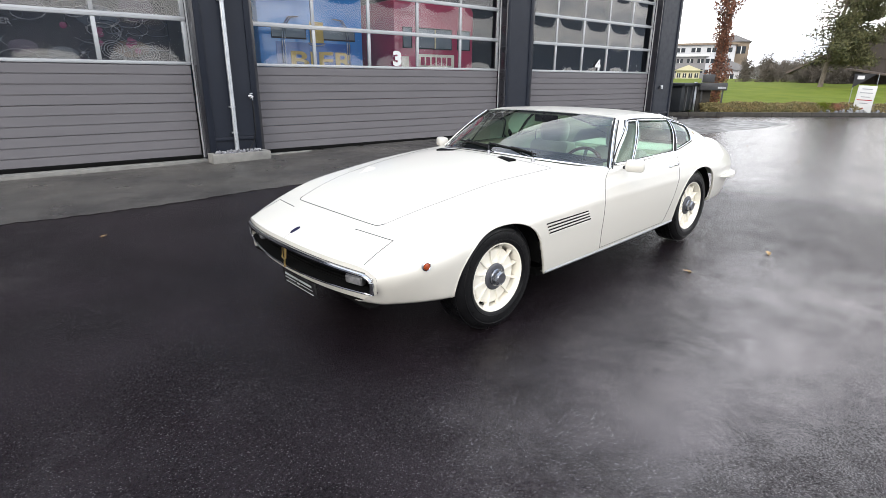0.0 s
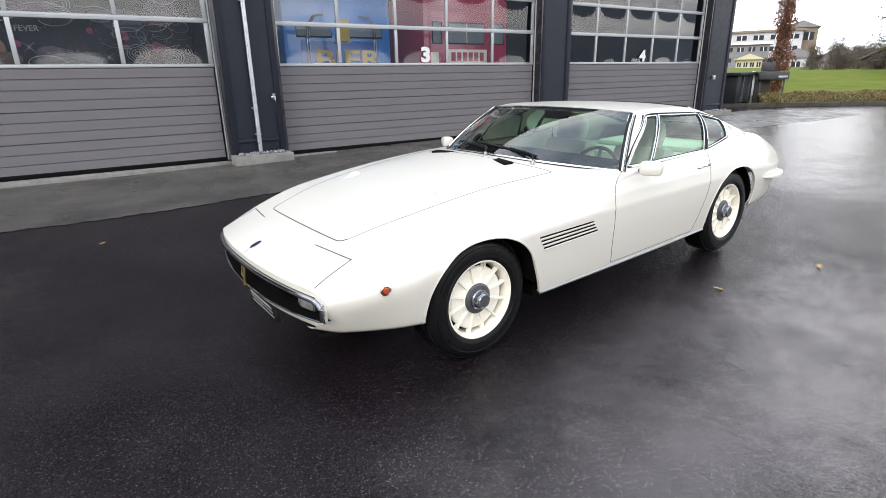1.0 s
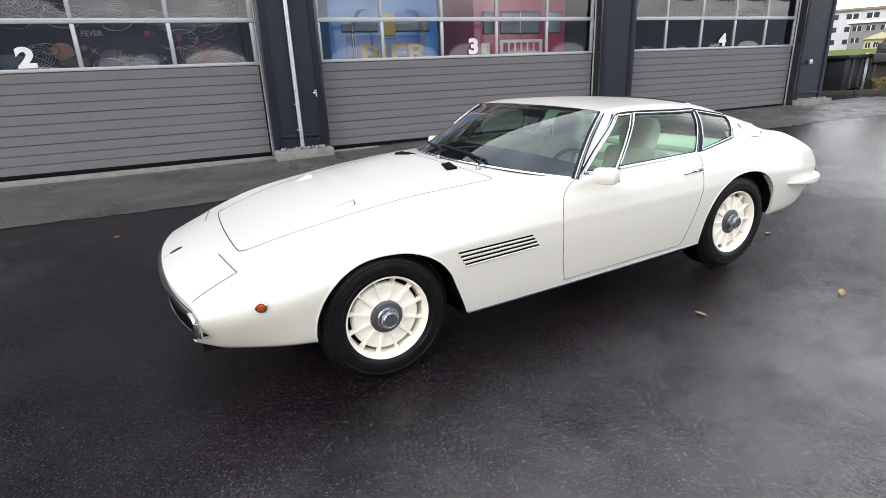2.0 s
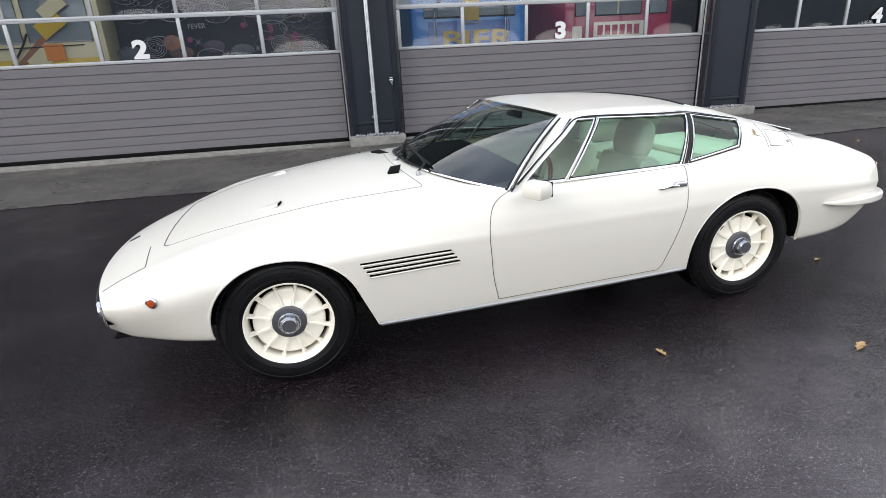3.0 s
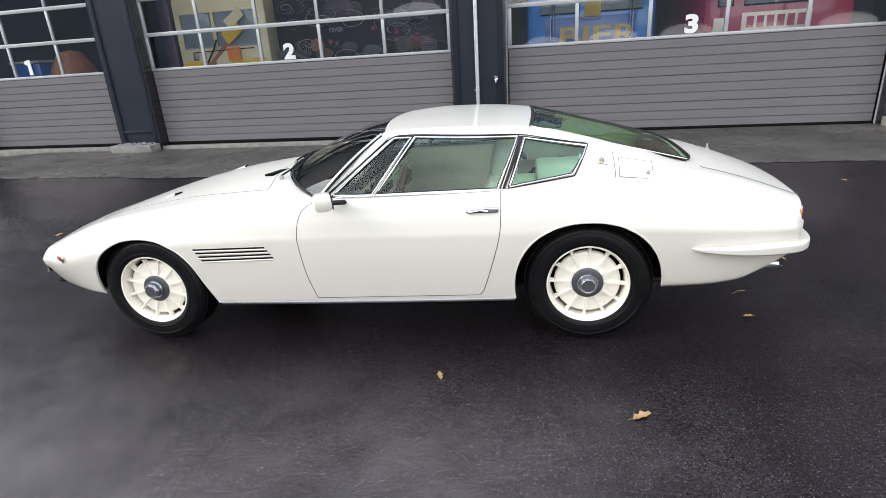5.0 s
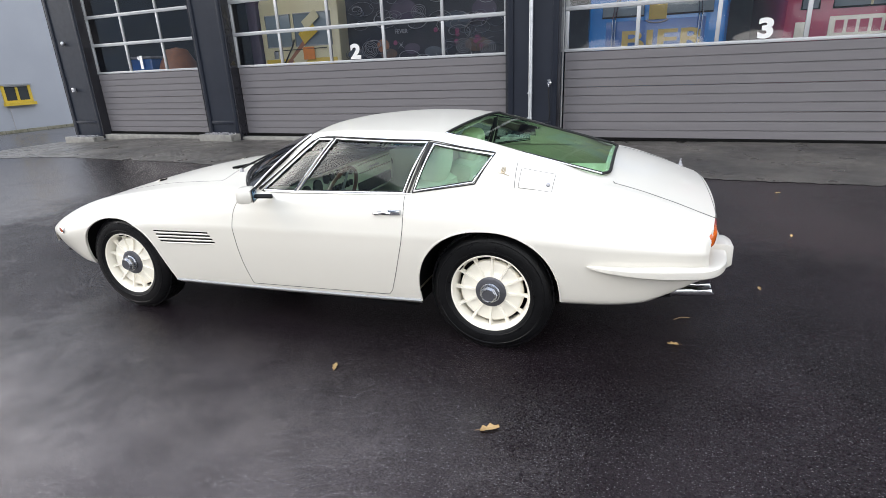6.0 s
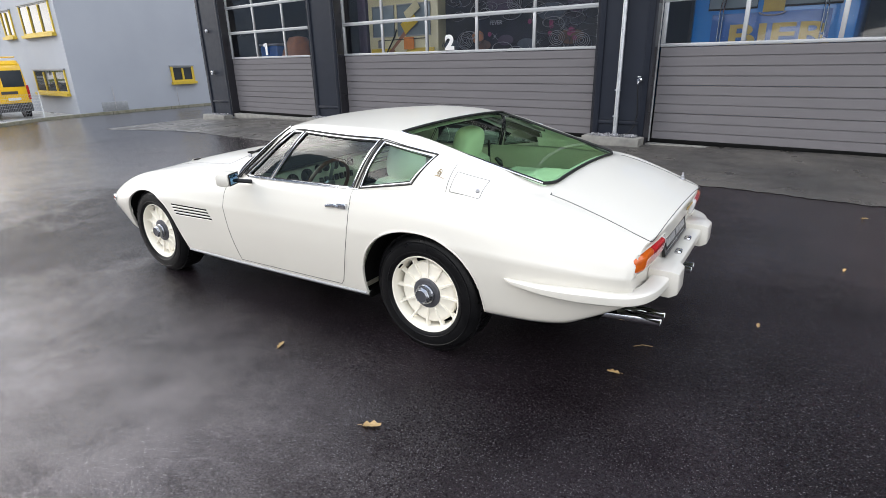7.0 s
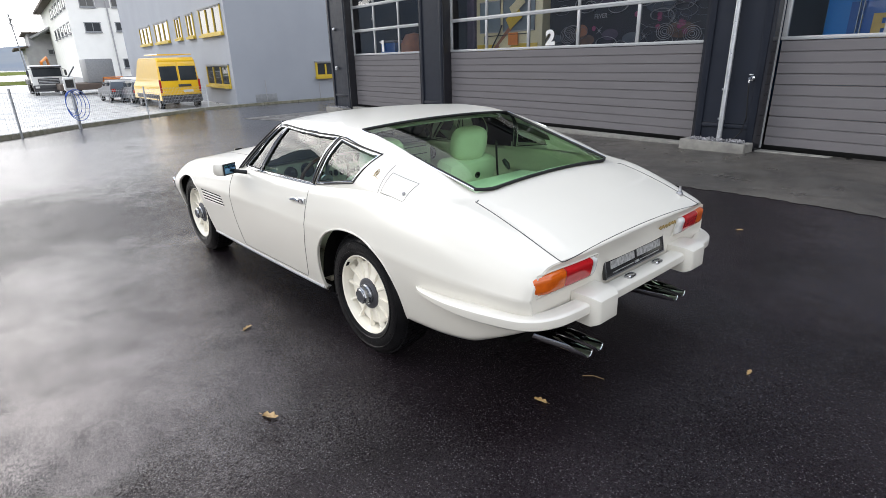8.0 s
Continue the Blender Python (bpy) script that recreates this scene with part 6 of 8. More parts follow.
# yellow delivery van, rear towards the yard
vz = ground_z(-29.5, 6.1)
van = thing("delivery_van", "yellow high-roof delivery van with roof rack seen from behind", "van", pose(-28.7, 5.85, vz - 0.05, 0, 0, 180 + 4) @ Matrix.Diagonal((1.0, 1.06, 1.12, 1)))
prof = [(0.0, 0.45), (0.02, 1.2), (0.10, 2.35), (0.25, 2.48), (3.6, 2.50), (4.0, 2.35), (4.75, 1.45), (5.5, 1.15), (5.62, 0.45)]
part("body", profile_body(prof, 2.06, taper=0.06), M_VANYELLOW, van, angle=30)
part("rear_bumper", box(-0.08, 0.15, -1.0, 1.0, 0.35, 0.72, 0.04), M_DARKPLASTIC, van, "dark plastic bumper")
for s in (-1, 1):
    rd = part("rear_door", box(-0.012, 0.10, 0.02 if s > 0 else -0.93, 0.93 if s > 0 else -0.02, 0.76, 2.28, 0.02, pose(-0.045, 0, 0, 0, 3.2, 0)), M_VANYELLOW, van, "yellow rear door")
    part("rear_window", box(-0.022, -0.010, 0.055 if s > 0 else -0.90, 0.90 if s > 0 else -0.055, 1.40, 2.08, 0.004, pose(-0.045, 0, 0, 0, 3.2, 0)), M_DARKGLASS, rd)
    part("tail_lamp", box(-0.03, 0.04, s * 0.98 - 0.05, s * 0.98 + 0.05, 0.85, 1.45, 0.02), M_TAILRED, van, "red and clear tail lamp")
    part("side_trim", box(0.4, 4.9, s * 1.02 - 0.02, s * 1.02 + 0.02, 0.55, 0.75, 0.01), M_DARKPLASTIC, van)
    part("rack_bar", tube([(0.1, s * 0.8, 2.62), (2.6, s * 0.8, 2.62)], 0.03, 6), M_VANYELLOW, van, "yellow roof rack bar")
    for x in (0.7, 4.5):
        vehicle_wheel(van, x, s * 0.92, 0.34, 0.22)
for x in (0.15, 0.9, 1.7, 2.5):
    part("rack_cross_bar", tube([(x, -0.8, 2.62), (x, 0.8, 2.62)], 0.025, 6), M_VANYELLOW, van)
part("plate", box(-0.05, -0.03, -0.60, -0.10, 0.84, 0.95), M_WHITEVINYL, van)
part("handle_panel", box(-0.03, -0.01, -0.55, 0.1, 1.10, 1.22, 0.01), M_DARKPLASTIC, van)


def estate_car(x, y, turn, paint, label):
    c = thing("parked_car", label, "car", pose(x, y, ground_z(x, y), 0, 0, turn), group="cars parked behind the fence")
    prof = [(0.0, 0.35), (0.03, 0.85), (0.35, 1.35), (0.8, 1.46), (2.1, 1.46), (3.0, 0.95), (4.1, 0.82), (4.3, 0.6), (4.3, 0.3)]
    part("body", profile_body(prof, 1.78, taper=0.35, z_belt=0.85), paint, c, angle=35)
    part("rear_window", box(0.12, 0.16, -0.6, 0.6, 0.98, 1.32, 0.01, pose(0.02, 0, 0, 0, 8, 0)), M_DARKGLASS, c)
    for s in (-1, 1):
        part("side_window", box(0.6, 2.5, s * 0.80 - 0.02, s * 0.80 + 0.02, 0.98, 1.33, 0.01), M_DARKGLASS, c)
        part("tail_lamp", box(-0.03, 0.05, s * 0.72 - 0.12, s * 0.72 + 0.12, 0.72, 0.92, 0.02), M_TAILRED, c)
        for wx in (0.8, 3.45):
            vehicle_wheel(c, wx, s * 0.80, 0.31)


estate_car(-38.5, 4.55, 184, M_SILVERCAR, "blue-grey estate car parked behind the fence")
estate_car(-34.8, 5.25, 183, M_SILVERCAR, "blue-grey hatchback beside a yellow van")
estate_car(-45.5, 6.6, 185, M_WHITECAR, "white car parked by the buildings")

# lorry facing the yard
lz = ground_z(-57, 1)
lorry = thing("lorry", "white lorry with black front grille and loading crane", "lorry", pose(-57, 1.35, lz, 0, 0, 2))
part("cab", box(-2.0, 0, -1.22, 1.22, 0.75, 2.62, 0.12), M_WHITECAR, lorry, "white cab")
part("windscreen", box(0.0, 0.03, -1.08, 1.08, 1.65, 2.38, 0.01), M_DARKGLASS, lorry)
part("sun_visor", box(0.0, 0.28, -1.15, 1.15, 2.42, 2.52, 0.02), M_DARKPLASTIC, lorry)
part("grille", box(0.0, 0.05, -0.80, 0.80, 1.02, 1.50, 0.02), M_DARKPLASTIC, lorry, "black grille")
for z in (1.12, 1.25, 1.38):
    part("grille_bar", box(0.052, 0.07, -0.74, 0.74, z - 0.02, z + 0.02), M_GALV, lorry)
part("badge_bar", box(0.052, 0.07, -0.3, 0.3, 1.53, 1.60), M_GALV, lorry)
for s in (-1, 1):
    part("wing_mirror", box(-0.05, 0.06, s * 1.42 - 0.09, s * 1.42 + 0.09, 1.7, 2.2, 0.03), M_DARKPLASTIC, lorry)
    part("mirror_arm", tube([(-0.1, s * 1.2, 2.3), (0.02, s * 1.42, 2.25)], 0.025, 6), M_DARKPLASTIC, lorry)
    part("wheel_arch", box(-1.5, -0.3, s * 1.19 - 0.05, s * 1.19 + 0.05, 0.72, 1.12, 0.03), M_DARKPLASTIC, lorry)
part("bumper", box(-0.2, 0.12, -1.24, 1.24, 0.58, 0.92, 0.05), M_DARKPLASTIC, lorry)
part("lower_bumper", box(-0.15, 0.08, -1.15, 1.15, 0.36, 0.575, 0.03), M_DARKPLASTIC, lorry)
part("chassis", box(-8.5, -2.05, -0.5, 0.5, 0.6, 0.9), M_DARKPLASTIC, lorry)
part("flat_bed", box(-8.5, -3.2, -1.22, 1.22, 0.92, 1.35, 0.03), M_DARKPLASTIC, lorry)
part("crane", tube([(-2.6, 0, 0.9), (-2.6, 0, 2.9), (-4.2, 0.6, 3.3), (-6.0, 0.9, 2.2)], 0.12, 8), M_ORANGE, lorry, "folded loading crane")
for s in (-1, 1):
    part("headlamp", box(0.1, 0.14, s * 0.95 - 0.16, s * 0.95 + 0.16, 0.66, 0.84, 0.02), M_CLEAR, lorry)
    for x in (-0.9, -5.8, -7.0):
        vehicle_wheel(lorry, x, s * 1.02, 0.48, 0.3)
cz = ground_z(-52, 4)
ct = thing("tipper_trailer", "grey steel tipper trailer with rusty dark chassis", "trailer", pose(-54, 3.6, cz))
part("tipper_body", box(-4, 0.6, 0.5, 2.6, 1.0, 3.0, 0.06), M_WINGREY, ct)
part("chassis", box(-4, 1.2, -1.8, 2.4, 0.45, 0.98, 0.05), M_ROOFTILE, ct)
part("drawbar", tube([(0.3, -1.4, 0.9), (0.9, -1.0, 1.6), (0.4, -0.4, 2.4)], 0.06, 6), M_DARKPLASTIC, ct)
for s in (-0.2, 2.1):
    vehicle_wheel(ct, -1.2, s, 0.42, 0.25)
og = thing("orange_barrier", "stacked orange steel barrier frames", "barrier", pose(-50.5, 5.5, ground_z(-50, 5.5)))
for k in range(4):
    part("frame", tube([(0.2 * k, -0.7, 0), (0.2 * k, -0.7, 1.1 + 0.12 * k), (0.2 * k, 0.7, 1.1 + 0.12 * k), (0.2 * k, 0.7, 0)], 0.06, 6), M_ORANGE, og)
    part("board", box(0.2 * k - 0.03, 0.2 * k + 0.03, -0.62, 0.62, 0.35, 0.9, 0.01), M_ORANGE, og)

WX, WY = -80.0, 6.25
wb = thing("white_building", "white rendered three-storey building with dark windows", "building", pose(WX, WY, 0))
part("wall", box(-45, 0, 0, 16, -1.6, 10.6), M_WHITEWALL, wb)
part("roof", box(-45.8, 0.9, -1.1, 16.5, 10.605, 10.95), M_ROOFTILE, wb)
part("plinth", box(-45.0, 0.05, -0.05, 16.0, -1.6, 0.05), M_PALEGREY, wb, "grey plinth")
for y0, y1, z0, z1, n in ((1.42, 3.0, 8.45, 9.75, 2), (4.9, 6.7, 8.5, 9.75, 2), (1.45, 3.2, 5.55, 6.6, 2), (4.9, 6.75, 5.65, 6.65, 2), (1.55, 3.15, 1.2, 2.15, 2), (4.95, 5.7, 1.1, 2.2, 1), (6.9, 7.6, 1.15, 2.2, 1)):
    framed_window(wb, pose(0.001, (y0 + y1) / 2, z0, 0, 0, 90), y1 - y0, z1 - z0, n, M_WINGREY, 0.07)
part("spandrel", box(0.0, 0.03, 3.1, 4.7, 8.4, 9.8), M_PALEGREY, wb, "grey panel between windows")
for z0 in (8.5, 5.45):
    for i in range(5):
        framed_window(wb, pose(-2.6 - i * 5.2, -0.001, z0), 2.6, 1.25, 1, M_WINGREY, 0.09)
part("downpipe", tube([(0.12, 4.3, -1), (0.12, 4.3, 10.5)], 0.09, 8), M_PALEGREY, wb)
part("balcony_light", box(0.0, 0.5, 6.5, 7.1, 6.1, 6.35, 0.03), M_DARKPLASTIC, wb, "dark wall lamp")
fb = thing("storage_hall", "grey hall with a raised open canopy roof", "building", pose(-115, 0, 0))
part("wall", box(-16, 0, 2.2, 13, -1.6, 4.95), M_PALEGREY, fb)
part("lower_roof", box(-16.4, 0.7, 1.3, 3.4, 4.15, 4.4, 0, pose(0, 0, 0, 9, 0, 0)), M_ROOFTILE, fb, "dark edge of a lower roof")
part("upper_wall", box(-16, -0.8, 3.0, 12.5, 4.955, 6.9), M_PALEGREY, fb)
part("flat_roof", box(-16.5, 0.2, 2.3, 12.8, 6.905, 7.12), M_ROOFTILE, fb)
part("canopy", box(-10, 2.2, 0.0, 6.2, 0.0, 0.28, 0, pose(0, 3.3, 6.0, 29, 0, 0)), M_PALEGREY, fb, "sloping canopy roof")
for k in range(4):
    part("rafter", box(-9.8 + 3.4 * k, -9.5 + 3.4 * k, 0.2, 6.0, -0.30, -0.004, 0, pose(0, 3.3, 6.0, 29, 0, 0)), M_WINGREY, fb)
framed_window(fb, pose(0.001, 6.1, 3.5, 0, 0, 90), 1.5, 0.8, 2, M_WINGREY, 0.1)
mast = thing("bare_mast", "tall thin grey mast with a ragged top", "mast", pose(-95, 1.1, -1, 2.5, 0, 0))
part("pole", tube([(0, 0, 0), (0, 0, 9.2)], [0.10, 0.06], 8), M_WINGREY, mast)
rm = random.Random(3)
bm = bmesh.new()
for k in range(60):
    z, a = 7.2 + 2.2 * rm.random(), rm.uniform(0, 6.283)
    r = 0.55 * math.sin(math.pi * (z - 7.0) / 2.6)
    add_tube(bm, [(0, 0, z), (r * math.cos(a), r * math.sin(a), z + 0.35)], [0.035, 0.012], 4)
part("ragged_top", bm, M_WINGREY, mast, "ragged grey twiggy top")

# ---- meadows, hills, far houses ----
def sheet(name, label, cat, f, nu, nv, mat, kind="structure"):
    return tagged(part(name, grid(nu, nv, f), mat, angle=None), label, cat, kind=kind)


# blue-grey base colours carry the distance haze over the woods
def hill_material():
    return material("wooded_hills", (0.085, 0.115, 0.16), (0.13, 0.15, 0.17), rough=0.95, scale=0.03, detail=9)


M_HILL = hill_material()


def hills(u, v):
    a = 2 * math.pi * u
    r = 330 + 500 * v
    # the tall south-west rise stands out of view, added for side-glass reflections
    h = 5 + 2 * math.sin(a * 3 + 1) + 1.5 * math.sin(a * 7) + 1.2 * math.sin(a * 17 + 2) + 0.8 * math.sin(a * 41) + 24 * smooth_step(0.1, 0.7, -math.sin(a)) + 9 * smooth_step(0.9, 1.0, -math.cos(a)) + 105 * smooth_step(0.78, 0.97, math.cos(a - radians(224))) * smooth_step(-0.93, -0.80, math.cos(a))
    return (r * math.cos(a), r * math.sin(a), -2 + (h + 2) * smooth_step(0, 0.5, v) * (1 + 0.9 * v))


sheet("backdrop", "distant wooded hills round the site, blue haze put into their colour", "hills", hills, 260, 8, M_HILL)
sheet("meadow_west", "green field beyond the buildings", "meadow", lambda u, v: (-100 - 160 * u, -60 + 80 * v, ground_z(-100 - 160 * u, 0) + 0.04), 10, 10, M_GRASS)

M_WETKERB = material("dark_wet_kerb", (0.032, 0.030, 0.026), (0.055, 0.05, 0.043), rough=0.75, spec=0.2, scale=5, bump=0.4, bump_scale=40)
EK = [(16.2, 9.6), (17.9, 8.6), (21.3, 5.9), (24.4, 4.2), (27.5, 2.2), (34.0, -3.0), (42.0, -12.0)]
ek = thing("kerb_east", "dark wet concrete kerb along the meadow", "kerb", kind="structure")
for (xa, ya), (xb, yb) in zip(EK, EK[1:]):
    ln = math.hypot(xb - xa, yb - ya)
    n = max(1, round(ln))
    for i in range(n):
        x, y = xa + (xb - xa) * (i + 0.5) / n, ya + (yb - ya) * (i + 0.5) / n
        m = pose(x, y, ground_z(x, y), 0, 0, math.degrees(math.atan2(yb - ya, xb - xa)))
        part("kerb_stone", box(-ln / n / 2 + 0.005, ln / n / 2 - 0.005, -0.08, 0.08, -0.1, 0.14, 0.015, m), M_WETKERB, ek)


def ek_point(u):
    k = u * (len(EK) - 1)
    i = min(int(k), len(EK) - 2)
    t = k - i
    return EK[i][0] + (EK[i + 1][0] - EK[i][0]) * t, EK[i][1] + (EK[i + 1][1] - EK[i][1]) * t


def meadow(u, v):
    x, y = ek_point(u)
    d = 110 * v ** 1.7
    ax, ay = 0.80 + 0.15 * u, 0.60 - 0.5 * u
    px, py = x + ax * (d + 0.08), y + ay * (d + 0.08)
    return (px, py, ground_z(x, y) + 0.05 + 1.08 * smooth_step(0, 42, d) + 0.5 * smooth_step(70, 110, d) + 0.05 * math.sin(px * 0.9) * math.sin(py * 0.7))


sheet("meadow_east", "green grass slope behind the kerb", "meadow", meadow, 60, 60, M_GRASS)


def meadow_z(x, y):
    best = min(((px - x) ** 2 + (py - y) ** 2, pz) for px, py, pz in _mead)
    return best[1]


_mead = [meadow(i / 40, j / 40) for i in range(41) for j in range(41)]


def leaf_cloud(name, parent, rnd, n, place, size, mat, label="", slim=0.45):
    """Many small bent leaves; place(rnd) gives each one's point."""
    verts, faces = [], []
    for _ in range(n):
        p = Vector(place(rnd))
        q = Euler((rnd.uniform(0, 6.3), rnd.uniform(0, 6.3), rnd.uniform(0, 6.3))).to_matrix()
        s = size * rnd.uniform(0.6, 1.4)
        k = len(verts)
        for a, b, c in ((-1, 0, 0), (0, -slim, 0.12), (1, 0, 0), (0, slim, 0.12)):
            verts.append(p + q @ Vector((a * s, b * s, c * s)))
        faces.append((k, k + 1, k + 2, k + 3))
    me = bpy.data.meshes.new(name)
    me.from_pydata(verts, [], faces)
    return link_mesh(name, me, mat, parent, label, smooth=False)


M_RUSTLEAF = material("rust_brown_leaves", (0.20, 0.078, 0.038), (0.12, 0.048, 0.028), rough=0.7, scale=3, per_island=0.45)
M_HEDGE = material("dry_hedge_leaves", (0.20, 0.145, 0.060), (0.11, 0.10, 0.038), rough=0.8, scale=2, per_island=0.5)
M_PINE = material("dark_conifer_needles", (0.046, 0.053, 0.017), (0.080, 0.073, 0.026), rough=0.8, scale=2, per_island=0.4)
M_TWIG = material("grey_brown_twigs", (0.115, 0.095, 0.075), (0.07, 0.058, 0.045), rough=0.85, scale=4, per_island=0.3)
M_BARK = material("grey_bark", (0.16, 0.13, 0.10), (0.09, 0.075, 0.06), rough=0.9, scale=8, bump=0.6, bump_scale=30)

rnd = random.Random(5)
tx, ty = 23.1, 9.05
col_tree = thing("columnar_tree", "slender columnar tree with rust-brown autumn leaves", "tree", pose(tx, ty, 0.1))
bm = tube([(0, 0, -0.1), (0.02, 0.01, 1.5), (-0.02, 0.0, 3.5), (0.03, 0.0, 6.6)], [0.09, 0.07, 0.05, 0.015], 8)
for i in range(46):
    z = 0.5 + 5.6 * i / 46
    a = i * 2.4
    ln = 0.55 - 0.05 * abs(z - 2.5)
    add_tube(bm, [(0, 0, z), (0.28 * math.cos(a), 0.28 * math.sin(a), z + 0.35), (ln * 0.8 * math.cos(a), ln * 0.8 * math.sin(a), z + 0.95)], [0.02, 0.012, 0.004], 5)
part("trunk", bm, M_BARK, col_tree)


def column_leaf(r):
    z = 0.25 + 6.7 * r.random() ** 0.9
    w = 0.36 + 0.10 * math.sin(z * 1.7) + 0.08 * math.sin(z * 4.3 + 1)
    w *= (smooth_step(7.2, 5.0, z) * 0.6 + 0.4) * (0.55 + 0.45 * smooth_step(0.2, 1.8, z))
    a = r.uniform(0, 6.283)
    q = w * math.sqrt(r.random()) * (1.0 + 0.35 * math.sin(a * 3 + z * 2.2))
    return (q * math.cos(a), q * math.sin(a), z)


leaf_cloud("crown", col_tree, rnd, 9500, column_leaf, 0.055, M_RUSTLEAF, "rust-brown leaves")

hedge = thing("low_hedge", "low dry brown hedge behind the kerb", "hedge", kind="stuff")


def hedge_leaf(r):
    u = r.uniform(0.235, 0.62)
    x, y = ek_point(u)
    d = 0.3 + 1.3 * r.random()
    h = (0.42 + 0.03 * math.sin(x * 3.1) + 0.02 * math.sin(x * 9)) * (1 - (abs(d - 0.95) / 0.75) ** 3)
    return (x + 0.75 * d, y + 0.62 * d, ground_z(x, y) + 0.06 + max(0.03, h) * r.random() ** 0.5)


leaf_cloud("foliage", hedge, rnd, 26000, hedge_leaf, 0.042, M_HEDGE)
rocks = bmesh.new()
for _ in range(150):
    u = rnd.uniform(0.44, 0.62)
    x, y = ek_point(u)
    d = rnd.uniform(0.15, 1.1)
    bmesh.ops.create_icosphere(rocks, subdivisions=1, radius=rnd.uniform(0.06, 0.13), matrix=pose(x + 0.8 * d, y + 0.6 * d, ground_z(x, y) + rnd.uniform(0.05, 0.35 * d + 0.1), rnd.uniform(0, 360), rnd.uniform(0, 360), 0) @ Matrix.Diagonal((1.4, 0.9, 0.6, 1)))
M_ROCK = material("grey_rockery_stone", (0.20, 0.205, 0.21), (0.10, 0.10, 0.105), rough=0.8, scale=6, bump=0.5, bump_scale=20, per_island=0.3)
tagged(part("rockery_stones", rocks, M_ROCK, smooth=False), "grey rockery stones beside the sign", "stones", kind="stuff")

# small plants in the rockery
for px_, h, mt, lab in ((0.452, 0.42, M_GRASS, "grey-green grass tuft in the rockery"), (0.478, 0.36, M_RUSTLEAF, "small red-leaved shrub in the rockery"), (0.430, 0.30, M_HEDGE, "dry brown tuft in the rockery")):
    x, y = ek_point(px_)
    tuft = thing("rockery_plant", lab, "plant", pose(x + 0.40, y + 0.30, ground_z(x, y) + 0.08), group="rockery plants")
    leaf_cloud("blades", tuft, rnd, 420, lambda r, h=h: (r.gauss(0, 0.16), r.gauss(0, 0.16), h * r.random()), 0.07, mt, slim=0.16)["kind"] = "stuff"

# old conifer with a leaning trunk
bx, by = 50.6, 13.6
bz = meadow_z(bx, by)
con = thing("conifer_tree", "tall dark conifer with a bare leaning trunk", "tree", pose(bx, by, bz))
AXIS = Vector((0.28, -0.96, 0))
bm = tube([Vector((0, 0, -0.3)), AXIS * 0.22 + Vector((0, 0, 2.5)), AXIS * 0.55 + Vector((0, 0, 5.5)), AXIS * 1.0 + Vector((0, 0, 10))], [0.19, 0.15, 0.12, 0.06], 10)
limbs = []
for i in range(90):
    z = 1.9 + 8.0 * rnd.random()
    a = rnd.uniform(0, 6.283)
    base = AXIS * (0.10 * z) + Vector((0, 0, z))
    right = math.cos(a) * AXIS[0] + math.sin(a) * AXIS[1]
    ln = rnd.uniform(1.6, 3.0) * (1.25 if right > 0 else 0.8)
    tip = base + Vector((math.cos(a) * ln, math.sin(a) * ln, rnd.uniform(-0.8, 0.5)))
    add_tube(bm, [base, base.lerp(tip, 0.5) + Vector((0, 0, 0.25)), tip], [0.06, 0.035, 0.008], 5)
    limbs.append((base, tip, right))
part("trunk", bm, M_BARK, con)


def needle(r):
    while True:
        b, t, right = r.choice(limbs)
        if right > 0.15 or r.random() < 0.06:
            break
    k = r.uniform(0.2, 1.0)
    return b.lerp(t, k) + Vector((r.gauss(0, 0.25), r.gauss(0, 0.25), r.gauss(-0.12, 0.22)))


leaf_cloud("crown", con, rnd, 38000, needle, 0.10, M_PINE, "dark green needles")


def bare_tree(x, y, h, w, seed):
    r = random.Random(seed)
    z = meadow_z(x, y)
    t = thing("bare_tree", "leafless grey-brown garden tree", "tree", pose(x, y, z - 0.6), group="bare garden trees")
    bm = tube([(0, 0, -0.2), (0, 0, h * 0.3), (0.05 * h, 0, h * 0.6)], [0.09, 0.06, 0.03], 6)
    tips = []
    for i in range(34):
        a, e = r.uniform(0, 6.283), r.uniform(0.2, 1.3)
        z0 = h * r.uniform(0.03, 0.5)
        p = Vector((0, 0, z0))
        q = p + Vector((math.cos(a) * math.cos(e) * w, math.sin(a) * math.cos(e) * w, math.sin(e) * h * 0.45)) * r.uniform(0.6, 1.0)
        add_tube(bm, [p, p.lerp(q, 0.5) + Vector((0, 0, 0.1 * h)), q], [0.04, 0.025, 0.008], 4)
        tips.append((p, q))
    part("trunk", bm, M_BARK, t)

    def twig(rr):
        p, q = rr.choice(tips)
        return p.lerp(q, rr.uniform(0.4, 1.05)) + Vector((rr.gauss(0, 0.09 * w), rr.gauss(0, 0.09 * w), rr.gauss(0.03 * h, 0.05 * h)))
    leaf_cloud("crown", t, r, 5200, twig, 0.16, M_TWIG, slim=0.10)


for i, (x, y, h, w) in enumerate(((66, 23.5, 4.6, 2.2), (70, 25.5, 3.8, 2.0), (68, 20.5, 3.6, 2.4), (75, 30, 4.2, 1.8), (62, 18.0, 3.0, 1.8), (80, 27, 4.6, 2.4), (72, 22, 4.0, 2.2), (60, 15.2, 2.4, 1.6))):
    bare_tree(x, y, h, w, 40 + i)

